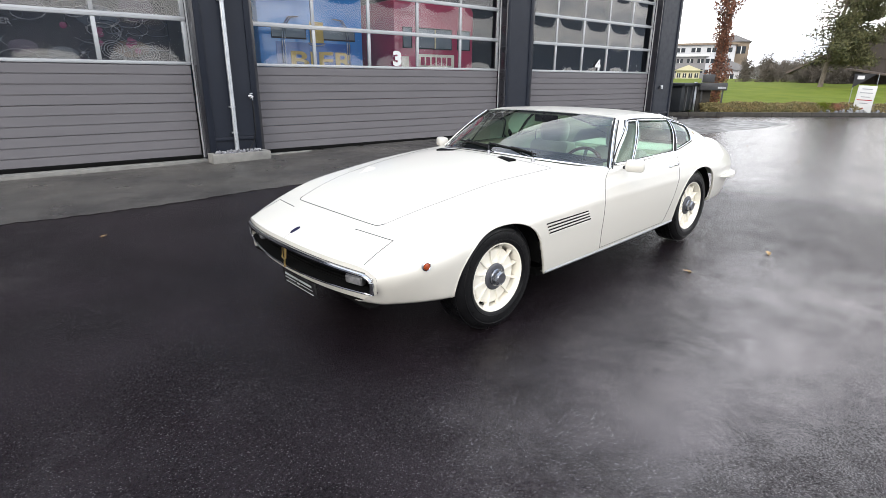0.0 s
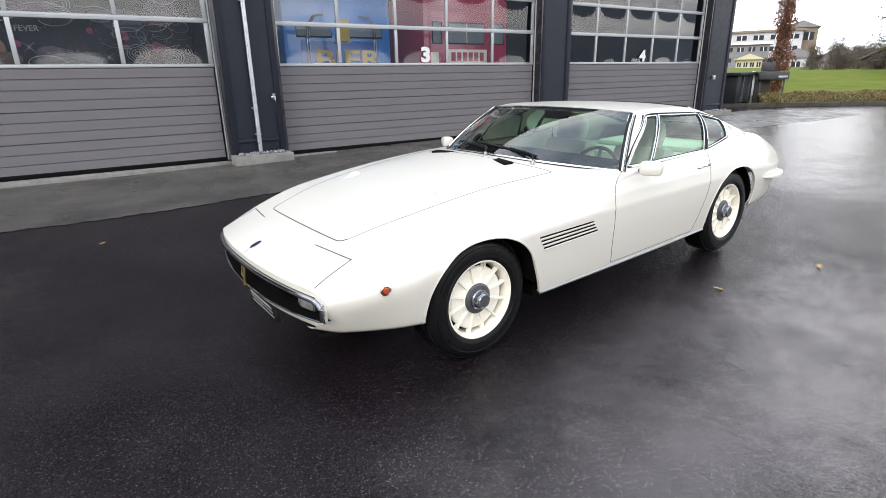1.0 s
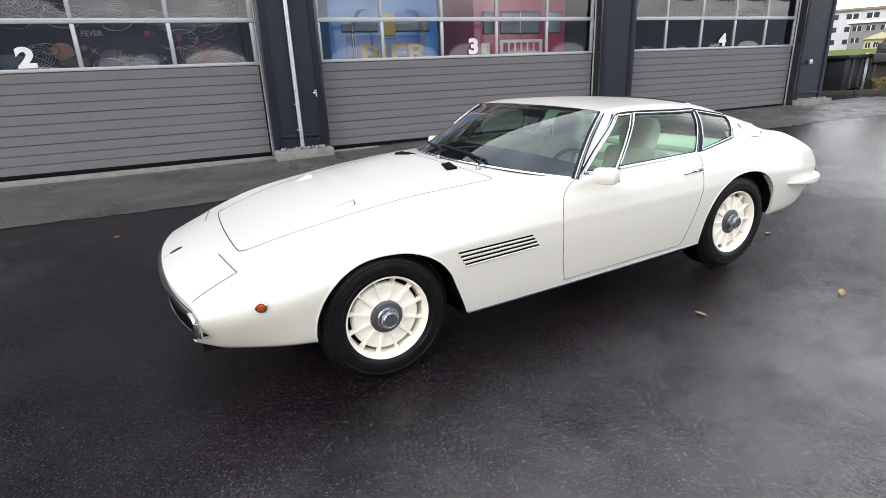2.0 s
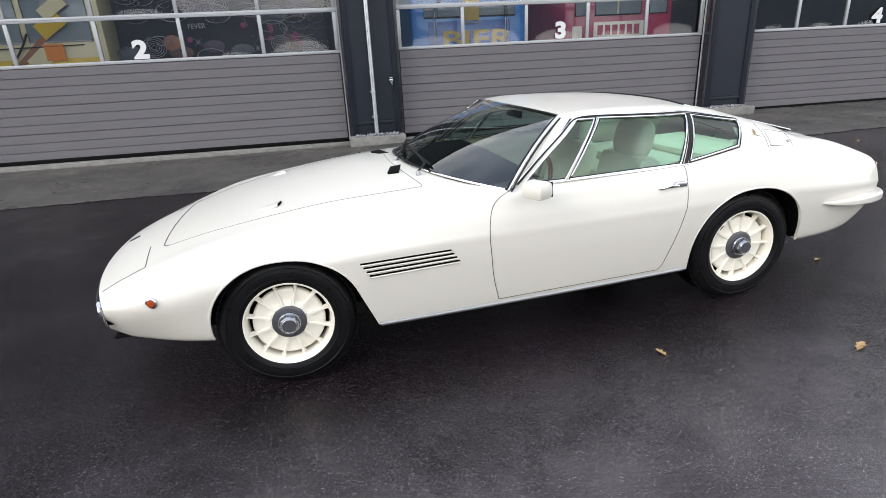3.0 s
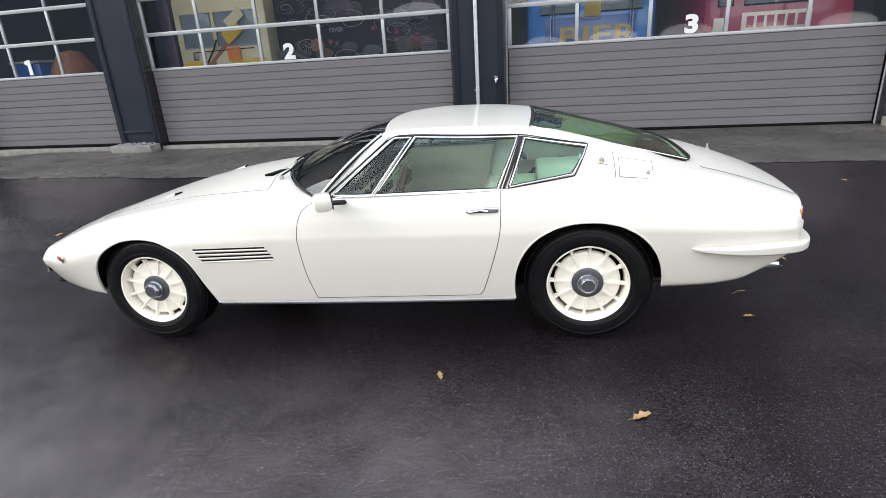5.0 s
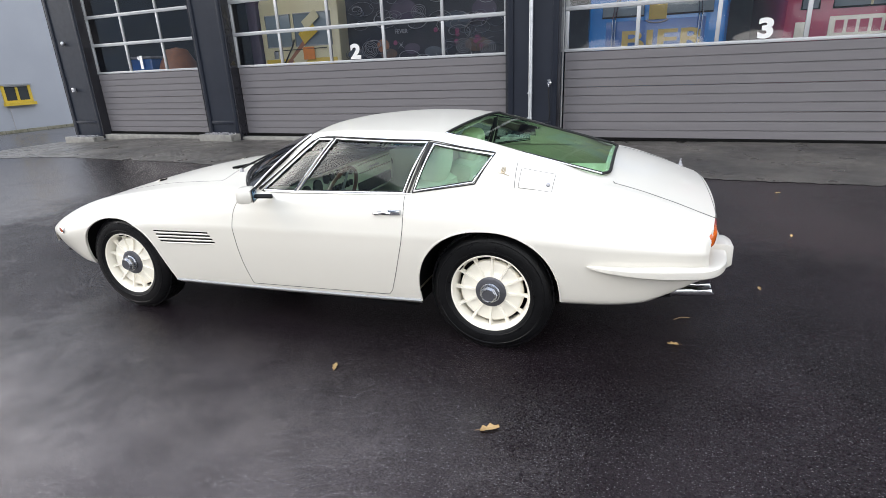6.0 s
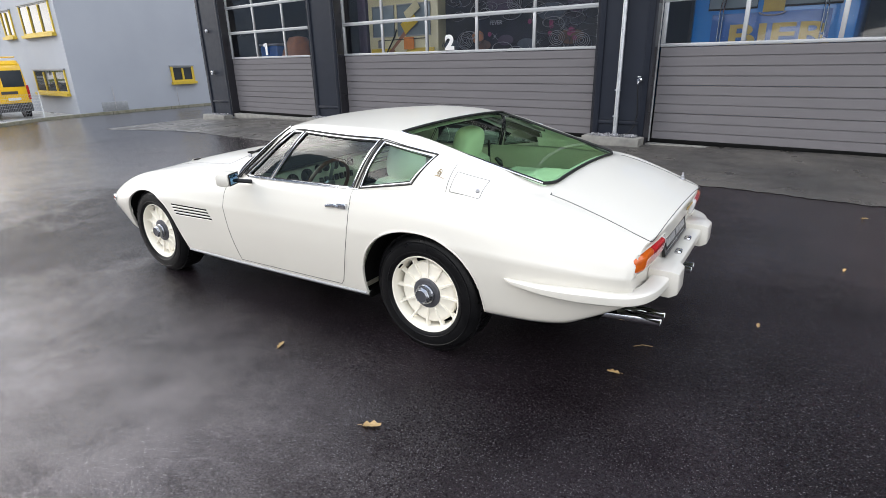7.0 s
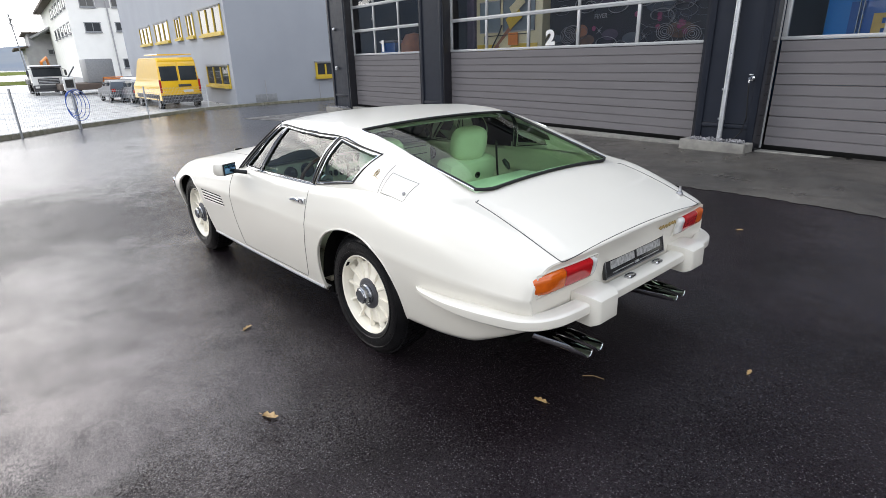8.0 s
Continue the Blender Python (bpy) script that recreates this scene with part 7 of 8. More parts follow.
barn = thing("barn", "weathered dark timber barn with a sloping roof", "barn", pose(63.5, 13.3, meadow_z(62, 12), 0, 0, 8))
M_TIMBER = material("dark_weathered_timber", (0.055, 0.042, 0.034), (0.035, 0.028, 0.024), rough=0.85, scale=4, stretch=(1, 6, 0.4))
part("wall", box(0, 14, -18, 4.5, -0.6, 2.4), M_TIMBER, barn)
bm = bmesh.new()
v = [bm.verts.new(p) for p in ((-0.8, 7.2, 1.0), (15, 7.2, 1.0), (15, -6, 8.2), (-0.8, -6, 8.2), (-0.8, -19, 1.0), (15, -19, 1.0))]
bm.faces.new((v[0], v[1], v[2], v[3]))
bm.faces.new((v[3], v[2], v[5], v[4]))
bm.normal_update()
bmesh.ops.solidify(bm, geom=list(bm.faces), thickness=0.18)
part("roof", bm, M_ROOFTILE, barn, "brown tiled roof", smooth=False)
bm = bmesh.new()
bm.faces.new([bm.verts.new(p) for p in ((0.02, 4.4, 2.4), (0.02, -6, 8.0), (0.02, -16.4, 2.4))])
bm.normal_update()
bmesh.ops.solidify(bm, geom=list(bm.faces), thickness=0.15)
part("gable", bm, M_TIMBER, barn, "dark boarded gable", smooth=False)
for k in range(26):
    y = 4.0 - 0.8 * k
    part("cover_board", box(-0.05, -0.002, y - 0.05, y + 0.05, -0.4, 2.3 + max(0.0, 5.4 * (1 - abs(y + 6) / 10.4))), M_TIMBER, barn)
shed = thing("lean_to_shed", "small open shed with a low dark roof", "shed", pose(62, 13.2, meadow_z(62, 14)))
part("roof", box(-1.2, 2, -1.6, 2.2, 0.95, 1.1, 0, pose(0, 0, 0, 10, 0, 0)), M_ROOFTILE, shed)
part("back_wall", box(1.5, 1.7, -1.4, 2.0, -0.3, 0.9), M_TIMBER, shed)


def house(x, y, turn, w, d, h, mat, roof, label, rows, cols, flat=False, z=None):
    ob = thing("house", label, "house", pose(x, y, z, 0, 0, turn), group="houses beyond the meadow")
    part("wall", box(0, d, -w / 2, w / 2, -3, h), mat, ob)
    if flat:
        part("roof", box(-0.6, d + 0.6, -w / 2 - 0.6, w / 2 + 0.6, h + 0.005, h + 0.5), roof, ob)
    else:
        bm = bmesh.new()
        v = [bm.verts.new(p) for p in ((-0.6, -w / 2 - 0.5, h), (d + 0.6, -w / 2 - 0.5, h), (d + 0.6, 0, h + w * 0.24), (-0.6, 0, h + w * 0.24), (-0.6, w / 2 + 0.5, h), (d + 0.6, w / 2 + 0.5, h))]
        for f in ((0, 1, 2, 3), (3, 2, 5, 4), (0, 3, 4), (1, 5, 2), (0, 4, 5, 1)):
            bm.faces.new([v[i] for i in f])
        part("roof", bm, roof, ob, smooth=False)
    for r in range(rows):
        for c in range(cols):
            yy = -w / 2 + w * (c + 0.5) / cols
            win = part("window", box(-0.04, 0.02, yy - w / cols * 0.30, yy + w / cols * 0.30, h * (r + 0.35) / rows, h * (r + 0.75) / rows), M_DARKGLASS, ob)
            part("frame", box(-0.07, -0.042, yy - w / cols * 0.03, yy + w / cols * 0.03, h * (r + 0.35) / rows, h * (r + 0.75) / rows), M_WHITECAR, win)


M_YELLOWWALL = material("pale_yellow_render", (0.50, 0.46, 0.31), (0.45, 0.41, 0.27), rough=0.8, scale=0.6)
M_BROWNWALL = material("brown_brick_block", (0.22, 0.17, 0.12), (0.18, 0.14, 0.10), rough=0.8, scale=0.8)
M_GREYROOF = material("grey_roof", (0.20, 0.19, 0.19), (0.15, 0.15, 0.15), rough=0.7, scale=1)
M_FARWALL = material("dull_white_render", (0.50, 0.50, 0.50), (0.42, 0.42, 0.43), rough=0.8, scale=0.5)
house(140, 73, 28, 22, 10, 8.0, M_FARWALL, M_BROWNWALL, "long white flat-roofed block of flats", 3, 6, True, 2.0)
house(150, 66, 26, 7, 7, 9.0, M_BROWNWALL, M_GREYROOF, "brown block with a shallow roof", 2, 2, False, 2.0)
house(126, 66, 27, 9, 8, 4.5, M_GREYROOF, M_WHITEWALL, "grey terraced house with flat roof", 2, 4, True, 2.2)
house(112, 57.5, 27, 4.6, 7, 2.2, M_YELLOWWALL, M_YELLOWWALL, "small pale yellow house", 1, 4, False, 1.1)
house(128, 56, 24, 8, 8, 3.0, M_FARWALL, M_GREYROOF, "white house with grey gable roof", 1, 3, False, 0.6)
house(136, 51, 22, 9, 8, 3.0, M_FARWALL, M_GREYROOF, "white house with grey gable roof", 1, 3, False, 0.4)
house(120, 46, 22, 7, 7, 2.2, M_FARWALL, M_GREYROOF, "white house with grey gable roof", 1, 3, False, 0.2)

# waste container, letter boxes and sign at the yard's east end
M_CONTAINER = material("dark_container_steel", (0.020, 0.023, 0.027), (0.012, 0.014, 0.017), rough=0.6, spec=0.15, scale=2, bump=0.1, bump_scale=20)
wc = thing("waste_container", "dark grey steel waste container with rim", "container", pose(19.5, 9.2, 0.06, 0, 0, 14) @ Matrix.Diagonal((1.9, 1.5, 1.10, 1)))
bm = box(-0.75, 0.75, -0.55, 0.55, 0.12, 1.05, 0.04)
add_box(bm, -0.82, 0.82, -0.62, 0.62, 1.0, 1.10, 0.02)
part("body", bm, M_CONTAINER, wc)
for a in (-0.45, 0.0, 0.45):
    part("rib", box(a - 0.03, a + 0.03, -0.59, -0.552, 0.15, 0.98), M_DARKPLASTIC, wc)
part("foot", box(-0.6, 0.6, -0.4, 0.4, 0.0, 0.12), M_BLACK, wc)
gp = thing("gate_post", "grey steel gate post beside a dark wall block", "post", pose(20.3, 8.55, 0.06, 0, 0, -38))
part("post", box(-0.05, 0.05, -0.05, 0.05, -0.1, 1.25, 0.01), M_GALV, gp)
part("wall_block", box(0.06, 0.62, -0.09, 0.09, -0.1, 0.95, 0.02), M_WETKERB, gp)
lb = thing("letter_boxes", "dark grey letter boxes on two steel posts", "letter box", pose(20.55, 8.0, 0.06, 0, 0, -58))
part("box_row", box(-0.45, 0.55, -0.18, 0.18, 0.93, 1.22, 0.02), M_DARKPLASTIC, lb)
part("upper_box", box(-0.40, 0.05, -0.16, 0.16, 1.23, 1.55, 0.02), M_DARKPLASTIC, lb)
part("label_plate", box(0.2, 0.5, -0.19, -0.181, 1.0, 1.07), M_GALV, lb)
for x in (-0.35, 0.42):
    part("post", box(x - 0.03, x + 0.03, -0.03, 0.03, -0.1, 0.93, 0.005), M_DARKPLASTIC, lb)

sg = thing("company_sign", "white board sign with coloured bars below a dark triangle", "sign", pose(25.35, 4.02, -0.02, 0, 0, -68) @ Matrix.Diagonal((0.86, 1, 0.88, 1)))
part("board", box(-0.40, 0.32, -0.02, 0.02, -0.08, 1.40, 0.006, pose(0, 0, 0, 0, 3, 0)), M_SIGNWHITE, sg, "white board")
for z, w, mt in ((1.25, 0.5, M_WINGREY), (1.08, 0.62, M_WINGREY), (0.90, 0.45, M_WINGREY), (0.76, 0.75, M_TAILRED), (0.62, 0.4, M_WINGREY), (0.40, 0.12, M_TAILRED), (0.14, 0.5, M_WINGREY)):
    part("bar", box(-0.04 - w * 0.4, -0.04 + w * 0.4, -0.024, -0.0205, z - 0.018, z + 0.018, 0, pose(0, 0, 0, 0, 3, 0)), mt, sg)
part("blue_square", box(0.18, 0.29, -0.024, -0.0205, -0.03, 0.09, 0, pose(0, 0, 0, 0, 3, 0)), M_BLUEHOSE, sg)
bm = bmesh.new()
v = [bm.verts.new(p) for p in ((-0.58, 0.044, 1.93), (0.30, 0.044, 1.93), (-0.58, 0.044, 1.30))]
bm.faces.new(v)
bmesh.ops.solidify(bm, geom=list(bm.faces), thickness=0.004)
part("dark_triangle", bm, M_DARKPLASTIC, sg, "dark triangle", smooth=False)
part("bar", box(-0.45, -0.18, 0.030, 0.036, 1.68, 1.84), M_WHITEVINYL, sg)
part("post", tube([(-0.56, 0.07, -0.1), (-0.56, 0.07, 1.93)], 0.014, 8), M_WINGREY, sg)
part("post", tube([(0.36, 0.07, -0.1), (0.36, 0.07, 1.93)], 0.014, 8), M_WINGREY, sg)


# ---- fallen leaves on the asphalt ----
M_OAKLEAF = material("yellow_brown_oak_leaf", (0.40, 0.27, 0.11), (0.26, 0.15, 0.05), rough=0.6, scale=20, per_object=0.25)


def oak_leaf():
    bm = bmesh.new()
    mid = [bm.verts.new((x, 0, 0.006 + 0.010 * math.sin(x * 40))) for x in (-0.05, -0.03, -0.01, 0.01, 0.03, 0.05)]
    for s in (-1, 1):
        rim = [bm.verts.new((x, s * w, z)) for x, w, z in ((-0.045, 0.006, 0.008), (-0.03, 0.022, 0.016), (-0.012, 0.012, 0.010), (0.008, 0.027, 0.020), (0.026, 0.013, 0.012), (0.048, 0.012, 0.016))]
        for a, b, c, d in zip(mid, mid[1:], rim[1:], rim):
            bm.faces.new((a, b, c, d) if s < 0 else (d, c, b, a))
    add_tube(bm, [(-0.05, 0, 0.006), (-0.075, 0.004, 0.004)], 0.0012, 4)
    bmesh.ops.recalc_face_normals(bm, faces=bm.faces)
    return bm


leaf = tagged(part("fallen_leaf", oak_leaf(), M_OAKLEAF, smooth=False), "yellow-brown fallen oak leaf on wet asphalt", "leaf", group="fallen leaves")
spots = [(2.74, -1.25, 30, 0.85), (3.44, -0.26, 200, 0.6), (1.81, -1.03, 110, 0.6)]
more = [(-1.6, 2.9, 10, 0.55), (4.3, 1.9, 80, 0.5), (6.2, 2.6, 150, 0.7), (7.4, 3.2, 20, 0.7), (3.94, 0.67, 95, 0.45), (2.93, 2.83, 20, 0.5), (-2.9, 1.2, 60, 0.6), (5.3, 3.0, 170, 0.6), (8.8, 0.6, 25, 0.8), (10.5, 2.2, 35, 0.8), (4.4, 3.4, 5, 0.5)]
for i, (x, y, turn, k) in enumerate(spots + more):
    m = pose(x, y, ground_z(x, y) + 0.002, 0, 0, turn)
    if i == 0:
        leaf.matrix_world = m @ Matrix.Scale(k, 4)
    else:
        c = copy_thing(leaf, m)
        c.scale = (k, k, k)
twig = thing("fallen_twig", "thin pale twig lying on the asphalt", "twig", pose(3.48, 0.07, ground_z(3.48, 0.07) + 0.006, 0, 0, 35))
part("stem", tube([(-0.05, 0, 0), (0, 0.008, 0.004), (0.05, -0.004, 0)], 0.002, 5), M_OAKLEAF, twig)

# ---- vehicles and lamps inside the halls ----
M_BLUEPAINT = material("bright_blue_paint", (0.004, 0.205, 0.62), (0.004, 0.175, 0.54), rough=0.3, scale=2, coat=0.6)
M_NAVY = material("navy_panel_paint", (0.006, 0.095, 0.38), (0.005, 0.08, 0.32), rough=0.35, scale=2, coat=0.5)
M_REDPAINT = material("crimson_paint", (0.38, 0.014, 0.07), (0.32, 0.012, 0.06), rough=0.3, scale=2, coat=0.6)
M_CREAMPAINT = material("cream_vehicle_paint", (0.66, 0.60, 0.38), (0.58, 0.52, 0.32), rough=0.35, scale=2, coat=0.5)
M_YELSTRIPE = material("yellow_stripe", (0.65, 0.45, 0.02), (0.55, 0.38, 0.02), rough=0.4, scale=3)
M_BLACKGLOSS = material("black_gloss_paint", (0.010, 0.010, 0.012), (0.022, 0.018, 0.028), rough=0.45, scale=2, spec=0.2)
M_GOLDPAINT = material("gold_lettering", (0.55, 0.40, 0.10), (0.48, 0.34, 0.08), rough=0.4, scale=8)
M_BUSGLASS = material("grey_blue_bus_window", (0.15, 0.19, 0.22), (0.21, 0.25, 0.28), rough=0.06, scale=2)
M_SILVERLINE = material("silver_scrollwork", (0.36, 0.35, 0.37), (0.20, 0.19, 0.22), rough=0.4, scale=6)
M_PINK = material("magenta_flower_paint", (0.26, 0.03, 0.11), (0.18, 0.02, 0.08), rough=0.4, scale=10)
M_MURALBROWN = material("dark_mural_brown", (0.11, 0.05, 0.022), (0.06, 0.028, 0.016), rough=0.45, scale=6)
M_SLATE = material("slate_blue_paint", (0.06, 0.075, 0.10), (0.035, 0.04, 0.06), rough=0.45, scale=6)
M_PLUM = material("plum_paint", (0.06, 0.035, 0.07), (0.035, 0.02, 0.045), rough=0.45, scale=5)
M_BROWNPAINT = material("brown_orange_paint", (0.32, 0.12, 0.05), (0.22, 0.09, 0.05), rough=0.4, scale=5)


def rounded_front(x0, x1, y0, y1, z0, z1, r):
    return box(x0, x1, y0, y1, z0, z1, r)


def window_loop(parent, x0, x1, z0, z1, y, mat, trim):
    w = part("window", box(x0, x1, y - 0.004, y + 0.02, z0, z1, 0.003), mat, parent)
    part("window_rubber", tube([(x0, y - 0.006, z0), (x1, y - 0.006, z0), (x1, y - 0.006, z1), (x0, y - 0.006, z1)], 0.016, 6, closed=True), trim, w)
    return w


Y = 7.36
bt = thing("blue_trailer", "bright blue show trailer with gold lettering BIER", "trailer")
part("body", rounded_front(1.72, 3.96, Y, Y + 5.0, 0.45, 3.0, 0.14), M_BLUEPAINT, bt)
part("front_panel", box(2.05, 3.62, Y - 0.014, Y - 0.002, 1.2, 2.02, 0.004), M_NAVY, bt, "navy panel")
me = text_mesh("BIER", 0.44, 0.004, 0.010)
tt = link_mesh("lettering", me, M_GOLDPAINT, bt, "gold letters BIER", smooth=False)
tt.matrix_world = pose(2.97, Y - 0.022, 1.55, 90, 0, 0) @ Matrix.Diagonal((1.62, 1, 1, 1))
window_loop(bt, 1.98, 2.66, 2.09, 2.30, Y - 0.002, M_BUSGLASS, M_RUBBER)
window_loop(bt, 2.76, 3.72, 2.09, 2.30, Y - 0.002, M_BUSGLASS, M_RUBBER)
part("bottle_sign", box(2.74, 3.02, Y - 0.03, Y - 0.016, 2.02, 2.40, 0.004), M_GOLDPAINT, bt)
part("arch_sign", tube([(2.70 + 0.0 + 0.17 * (1 - math.cos(math.pi * i / 10)), Y - 0.03, 2.02 - 0.05 * math.sin(math.pi * i / 10)) for i in range(11)], 0.012, 6), M_SILVERLINE, bt)
for x, s in ((2.16, 1), (3.52, -1)):
    for dx in (0.0, 0.045):
        part("grab_rail", tube([(x + dx, Y - 0.05, 1.3), (x + dx, Y - 0.05, 2.05), (x + dx + s * 0.03, Y - 0.06, 2.30), (x + dx + s * 0.14, Y - 0.06, 2.45), (x + dx + s * 0.3, Y - 0.04, 2.47)], 0.011, 6), M_CHROME, bt)
for x in (1.95, 3.7):
    part("support_leg", box(x - 0.06, x + 0.06, Y + 0.3, Y + 0.42, 0.05, 0.46), M_STEEL, bt)

rt = thing("red_trailer", "crimson show trailer with rounded windows and pale sign panel", "trailer")
part("body", rounded_front(4.72, 7.05, Y + 0.05, Y + 5, 0.45, 3.0, 0.14), M_REDPAINT, rt)
for x0, x1 in ((4.95, 5.18), (5.36, 6.32), (6.50, 6.88)):
    window_loop(rt, x0, x1, 2.02, 2.44, Y + 0.046, M_BUSGLASS, M_RUBBER)
part("window_bar", box(5.82, 5.85, Y + 0.03, Y + 0.044, 2.02, 2.44), M_CREAMPAINT, rt)
sp = part("sign_panel", box(5.34, 6.40, Y + 0.034, Y + 0.048, 1.62, 1.90, 0.004), M_CREAM, rt, "pale sign panel with worn red bars")
for i in range(6):
    part("bar", box(5.42 + 0.155 * i, 5.53 + 0.155 * i, Y + 0.028, Y + 0.033, 1.66, 1.84), M_REDPAINT, sp)
part("small_panel", box(4.90, 5.10, Y + 0.034, Y + 0.048, 1.6, 1.84, 0.004), M_CREAM, rt)
for x in (4.95, 6.8):
    part("support_leg", box(x - 0.06, x + 0.06, Y + 0.3, Y + 0.42, 0.05, 0.46), M_STEEL, rt)

ct2 = thing("cream_bus", "cream and yellow vintage bus with blue-grey rounded windows", "bus")
part("body", rounded_front(-5.62, -3.45, Y, Y + 6, 0.45, 3.0, 0.14), M_CREAMPAINT, ct2)
part("stripe", box(-5.5, -3.57, Y - 0.010, Y - 0.002, 1.35, 1.70, 0.003), M_YELSTRIPE, ct2)
window_loop(ct2, -5.40, -4.72, 1.96, 2.62, Y - 0.002, M_BUSGLASS, M_PALEGREY)
window_loop(ct2, -4.62, -3.66, 1.96, 2.62, Y - 0.002, M_BUSGLASS, M_PALEGREY)
part("handle_plate", box(-5.26, -5.14, Y - 0.02, Y - 0.002, 1.72, 1.88, 0.005), M_STEEL, ct2)
sash = 0
for (xa, za), (xb, zb), w, mt in (((-4.95, 1.52), (-4.28, 2.12), 0.05, M_BROWNPAINT), ((-4.65, 1.58), (-4.30, 1.86), 0.13, M_CREAMPAINT), ((-4.42, 1.80), (-4.12, 1.80), 0.13, M_ORANGE), ((-4.42, 2.10), (-4.05, 2.34), 0.13, M_YELSTRIPE), ((-4.32, 2.36), (-3.95, 2.60), 0.10, M_CREAMPAINT)):
    d = Vector((xb - xa, 0, zb - za)).normalized()
    n = Vector((-d[2], 0, d[0])) * w
    bm = bmesh.new()
    yy = Y - 0.026 - 0.011 * sash
    sash += 1
    q = [Vector((xa, yy, za)) - n, Vector((xb, yy, zb)) - n, Vector((xb, yy, zb)) + n, Vector((xa, yy, za)) + n]
    bm.faces.new([bm.verts.new(p) for p in q])
    bm.normal_update()
    bmesh.ops.solidify(bm, geom=list(bm.faces), thickness=0.006)
    part("painted_sash", bm, mt, ct2, "painted diagonal ornament", smooth=False)
part("mirror_arm", tube([(-5.0, Y - 0.05, 1.55), (-4.7, Y - 0.05, 1.95), (-4.62, Y - 0.05, 2.1)], 0.016, 6), M_RUBBER, ct2)
part("wiper", tube([(-5.2, Y - 0.04, 1.88), (-3.8, Y - 0.04, 1.90)], 0.010, 6), M_RUBBER, ct2)
for x in (-5.4, -3.7):
    part("support_leg", box(x - 0.06, x + 0.06, Y + 0.3, Y + 0.42, 0.05, 0.46), M_STEEL, ct2)
rp2 = thing("steel_cabinet", "dark plum steel cabinet beside a cream bus", "cabinet", pose(-5.85, 7.4, 0.05))
part("body", box(-0.1, 0.18, 0, 0.5, 0, 2.9, 0.02), M_PLUM, rp2)
part("handle", box(0.10, 0.13, -0.03, -0.001, 1.0, 1.2), M_STEEL, rp2)

bk = thing("black_trailer", "glossy black show trailer with silver scrollwork and magenta flowers", "trailer")
part("body", rounded_front(-3.30, 0.25, Y, Y + 6, 0.45, 3.0, 0.10), M_BLACKGLOSS, bk)
rs = random.Random(11)
M_DUSKLINE = material("dusk_blue_brushwork", (0.14, 0.15, 0.19), (0.07, 0.075, 0.11), rough=0.45, scale=6)
for k in range(46):
    # airbrushed swirls: long tapering curls at many sizes
    cx, cz, r0 = rs.uniform(-3.2, 0.15), rs.uniform(1.52, 2.85), rs.uniform(0.10, 0.34)
    ph, tw, turns = rs.uniform(0, 6.3), rs.choice((-1, 1)), rs.uniform(0.30, 0.55)
    pts = [(cx + 1.4 * r0 * (1 - 0.042 * i) * math.cos(ph + tw * i * turns), Y - 0.012 - 0.0004 * k, cz + 0.75 * r0 * (1 - 0.042 * i) * math.sin(ph + tw * i * turns)) for i in range(20)]
    wide = rs.choice((0.009, 0.014, 0.022))
    part("scroll", tube(pts, [wide * (0.3 + 0.7 * math.sin(math.pi * (i + 0.5) / 20)) for i in range(20)], 5, flat=0.4), M_DUSKLINE if k % 2 else M_SILVERLINE, bk)
for cx, cz, n in ((-2.72, 1.80, 5), (-0.62, 1.78, 4), (-0.12, 1.72, 4), (-1.55, 2.45, 4)):
    for q in range(n):
        r = 0.035 + 0.032 * q
        part("painted_ring", tube([(cx + 1.2 * r * math.cos(a * math.pi / 12), Y - 0.036, cz + r * math.sin(a * math.pi / 12)) for a in range(24)], 0.005, 5, closed=True), M_SILVERLINE, bk)
for k in range(9):
    cx, cz = rs.uniform(-2.2, -0.1), rs.uniform(1.68, 2.1)
    part("flower", lathe([(0.0, 0.0), (0.05, 0.004), (0.02, 0.012), (0, 0.014)], 7, pose(cx, Y - 0.004, cz, 90, 0, 0)), M_PINK, bk)
for k, (cx, cz, rx, rz, mt) in enumerate(((-2.42, 1.86, 0.15, 0.13, M_BROWNPAINT), (-2.30, 1.70, 0.20, 0.10, M_MURALBROWN), (-3.08, 1.72, 0.22, 0.11, M_SLATE), (-1.28, 1.70, 0.20, 0.10, M_SLATE), (-0.35, 1.80, 0.26, 0.13, M_MURALBROWN), (-0.75, 2.25, 0.3, 0.16, M_SLATE), (-1.9, 2.5, 0.3, 0.2, M_PLUM), (-0.2, 2.4, 0.25, 0.2, M_PLUM), (-1.75, 1.78, 0.18, 0.10, M_PLUM))):
    part("mural_disc", lathe([(1.0, 0.0), (0.9, 0.003), (0.0, 0.004)], 26, pose(cx, Y - 0.002 - 0.0006 * k, cz, 90, 0, 0) @ Matrix.Diagonal((rx, rz, 1, 1))), mt, bk, "painted rounded shape")
me = text_mesh("FEVER", 0.11, 0.001, 0.002)
fv = link_mesh("lettering", me, M_SILVERLINE, bk, "silver letters FEVER", smooth=False)
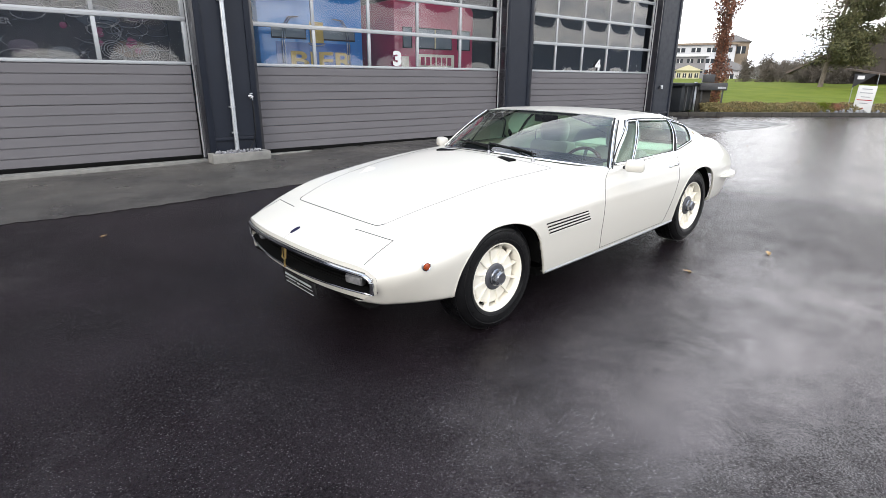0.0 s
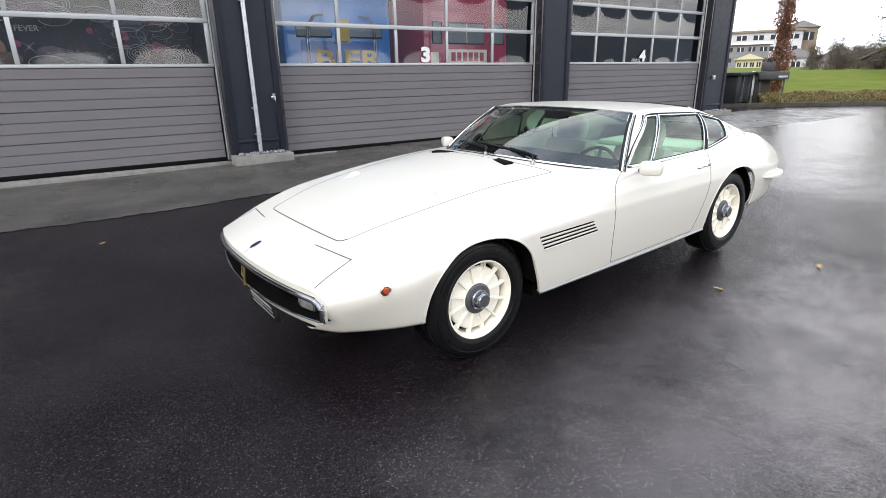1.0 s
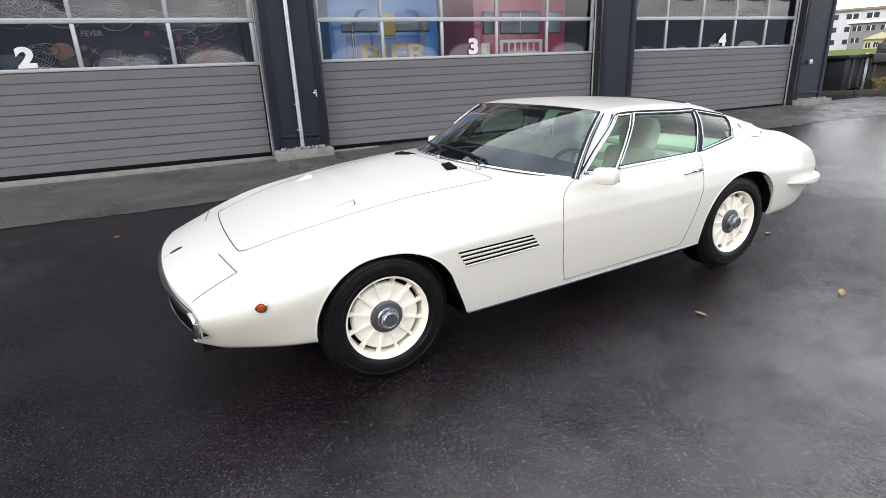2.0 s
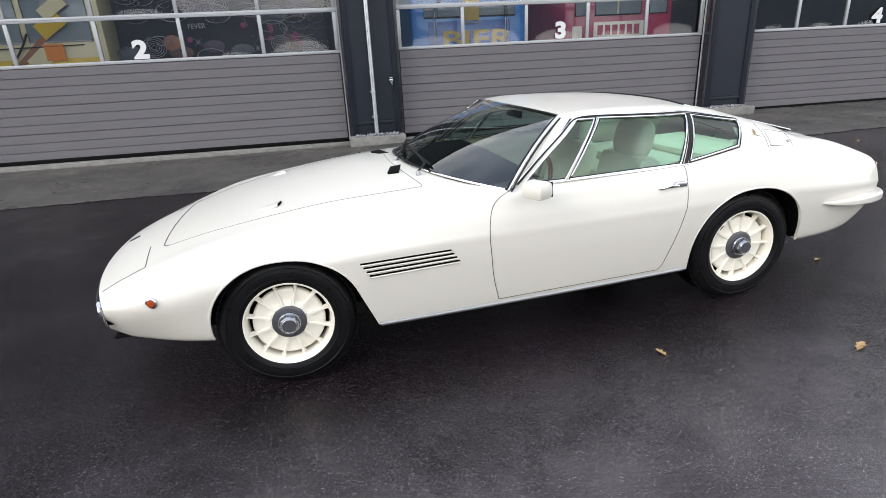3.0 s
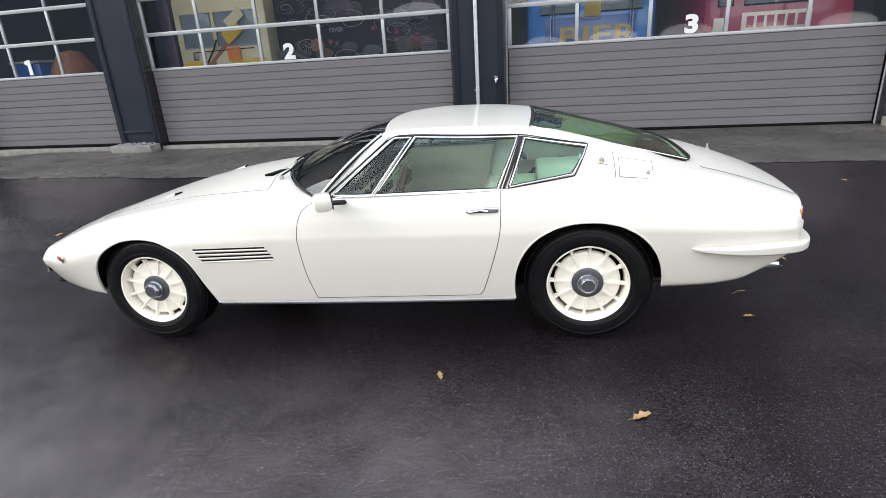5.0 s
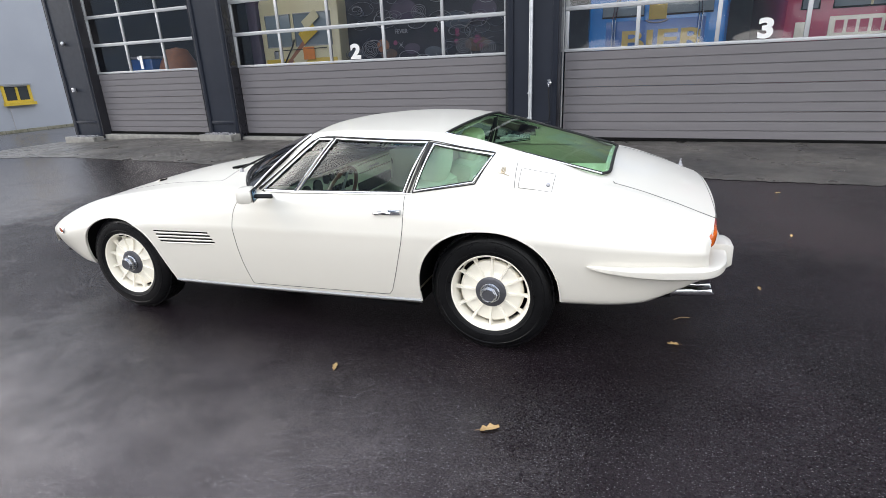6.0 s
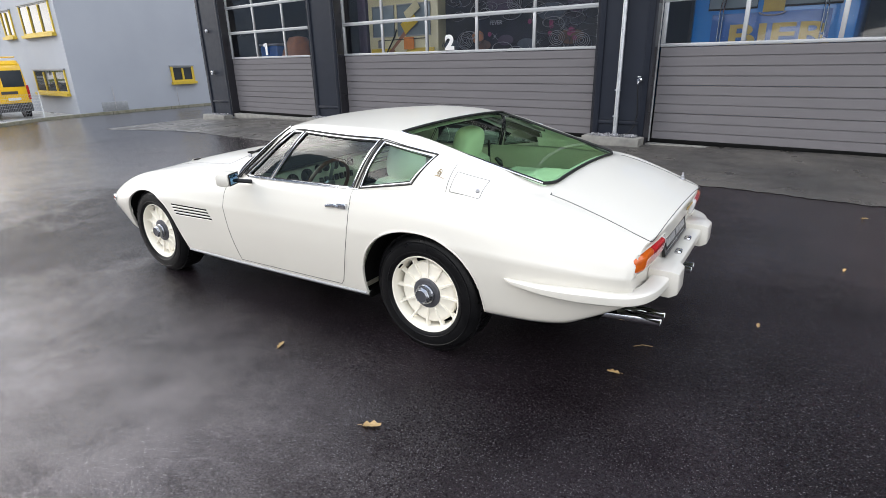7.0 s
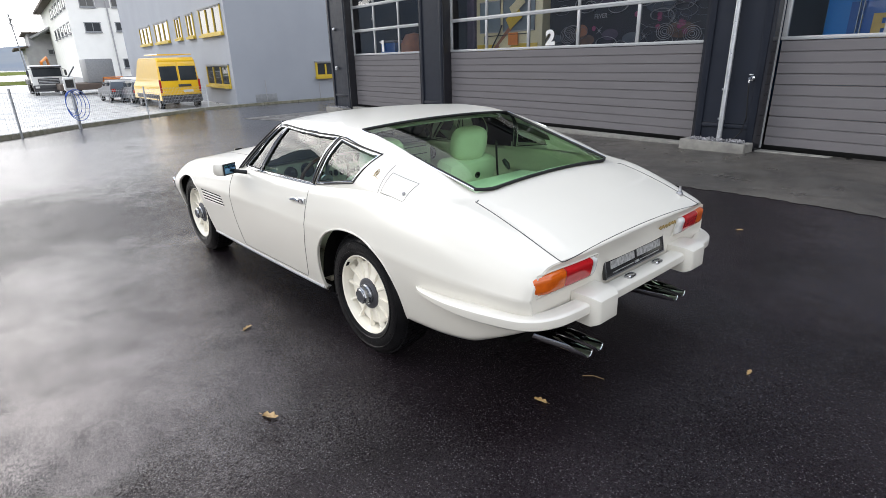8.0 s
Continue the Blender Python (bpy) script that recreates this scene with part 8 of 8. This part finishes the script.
fv.matrix_world = pose(-1.98, Y - 0.012, 2.08, 90, 0, 0)
for cx, cz in ((-2.0, 1.86), (-1.02, 1.72), (-0.5, 2.0)):
    bm = bmesh.new()
    for k in range(8):
        add_tube(bm, [(cx, Y - 0.012, cz), (cx + (0.10 if k % 2 else 0.05) * math.cos(k * math.pi / 4), Y - 0.012, cz + (0.10 if k % 2 else 0.05) * math.sin(k * math.pi / 4))], [0.006, 0.001], 4)
    part("painted_star", bm, M_SILVERLINE, bk, "silver star")
for x in (-3.1, 0.05):
    part("support_leg", box(x - 0.06, x + 0.06, Y + 0.3, Y + 0.42, 0.05, 0.46), M_STEEL, bk)
cr = thing("teal_machine", "blue-grey machine housing on the hall floor", "machine", pose(-10.0, 7.7, 0.05))
part("housing", box(-0.45, 0.35, 0, 0.9, 0, 1.86, 0.04), M_NAVY, cr)
part("lid", box(-0.48, 0.38, -0.03, 0.93, 1.864, 1.92, 0.02), M_SILVERLINE, cr)
ba = thing("brown_tarpaulin_stack", "stack under a brown tarpaulin", "stack", pose(-8.9, 7.9, 0.05))
part("cover", lathe([(0.62, 0), (0.60, 1.2), (0.45, 1.7), (0.25, 2.05), (0, 2.1)], 14), M_BROWNPAINT, ba)

M_TUBE = bpy.data.materials.new("lit_fluorescent_tube")
M_TUBE.use_nodes = True
tn = M_TUBE.node_tree.nodes["Principled BSDF"]
tn.inputs["Emission Color"].default_value = (1.0, 0.97, 0.92, 1)
tn.inputs["Emission Strength"].default_value = 36.0
for x in (-9.0, -4.5, -1.2, 2.8, 5.8, 10.5):
    cl = thing("ceiling_lamp", "twin fluorescent ceiling lamp, lit", "ceiling lamp", pose(x, 7.20, 5.196, 0, 0, 90), group="hall ceiling lamps")
    part("housing", box(-0.10, 0.10, -0.75, 0.75, -0.07, 0.0, 0.01), M_WHITECAR, cl)
    for dx in (-0.05, 0.05):
        part("tube", tube([(dx, -0.70, -0.095), (dx, 0.70, -0.095)], 0.02, 8), M_TUBE, cl)
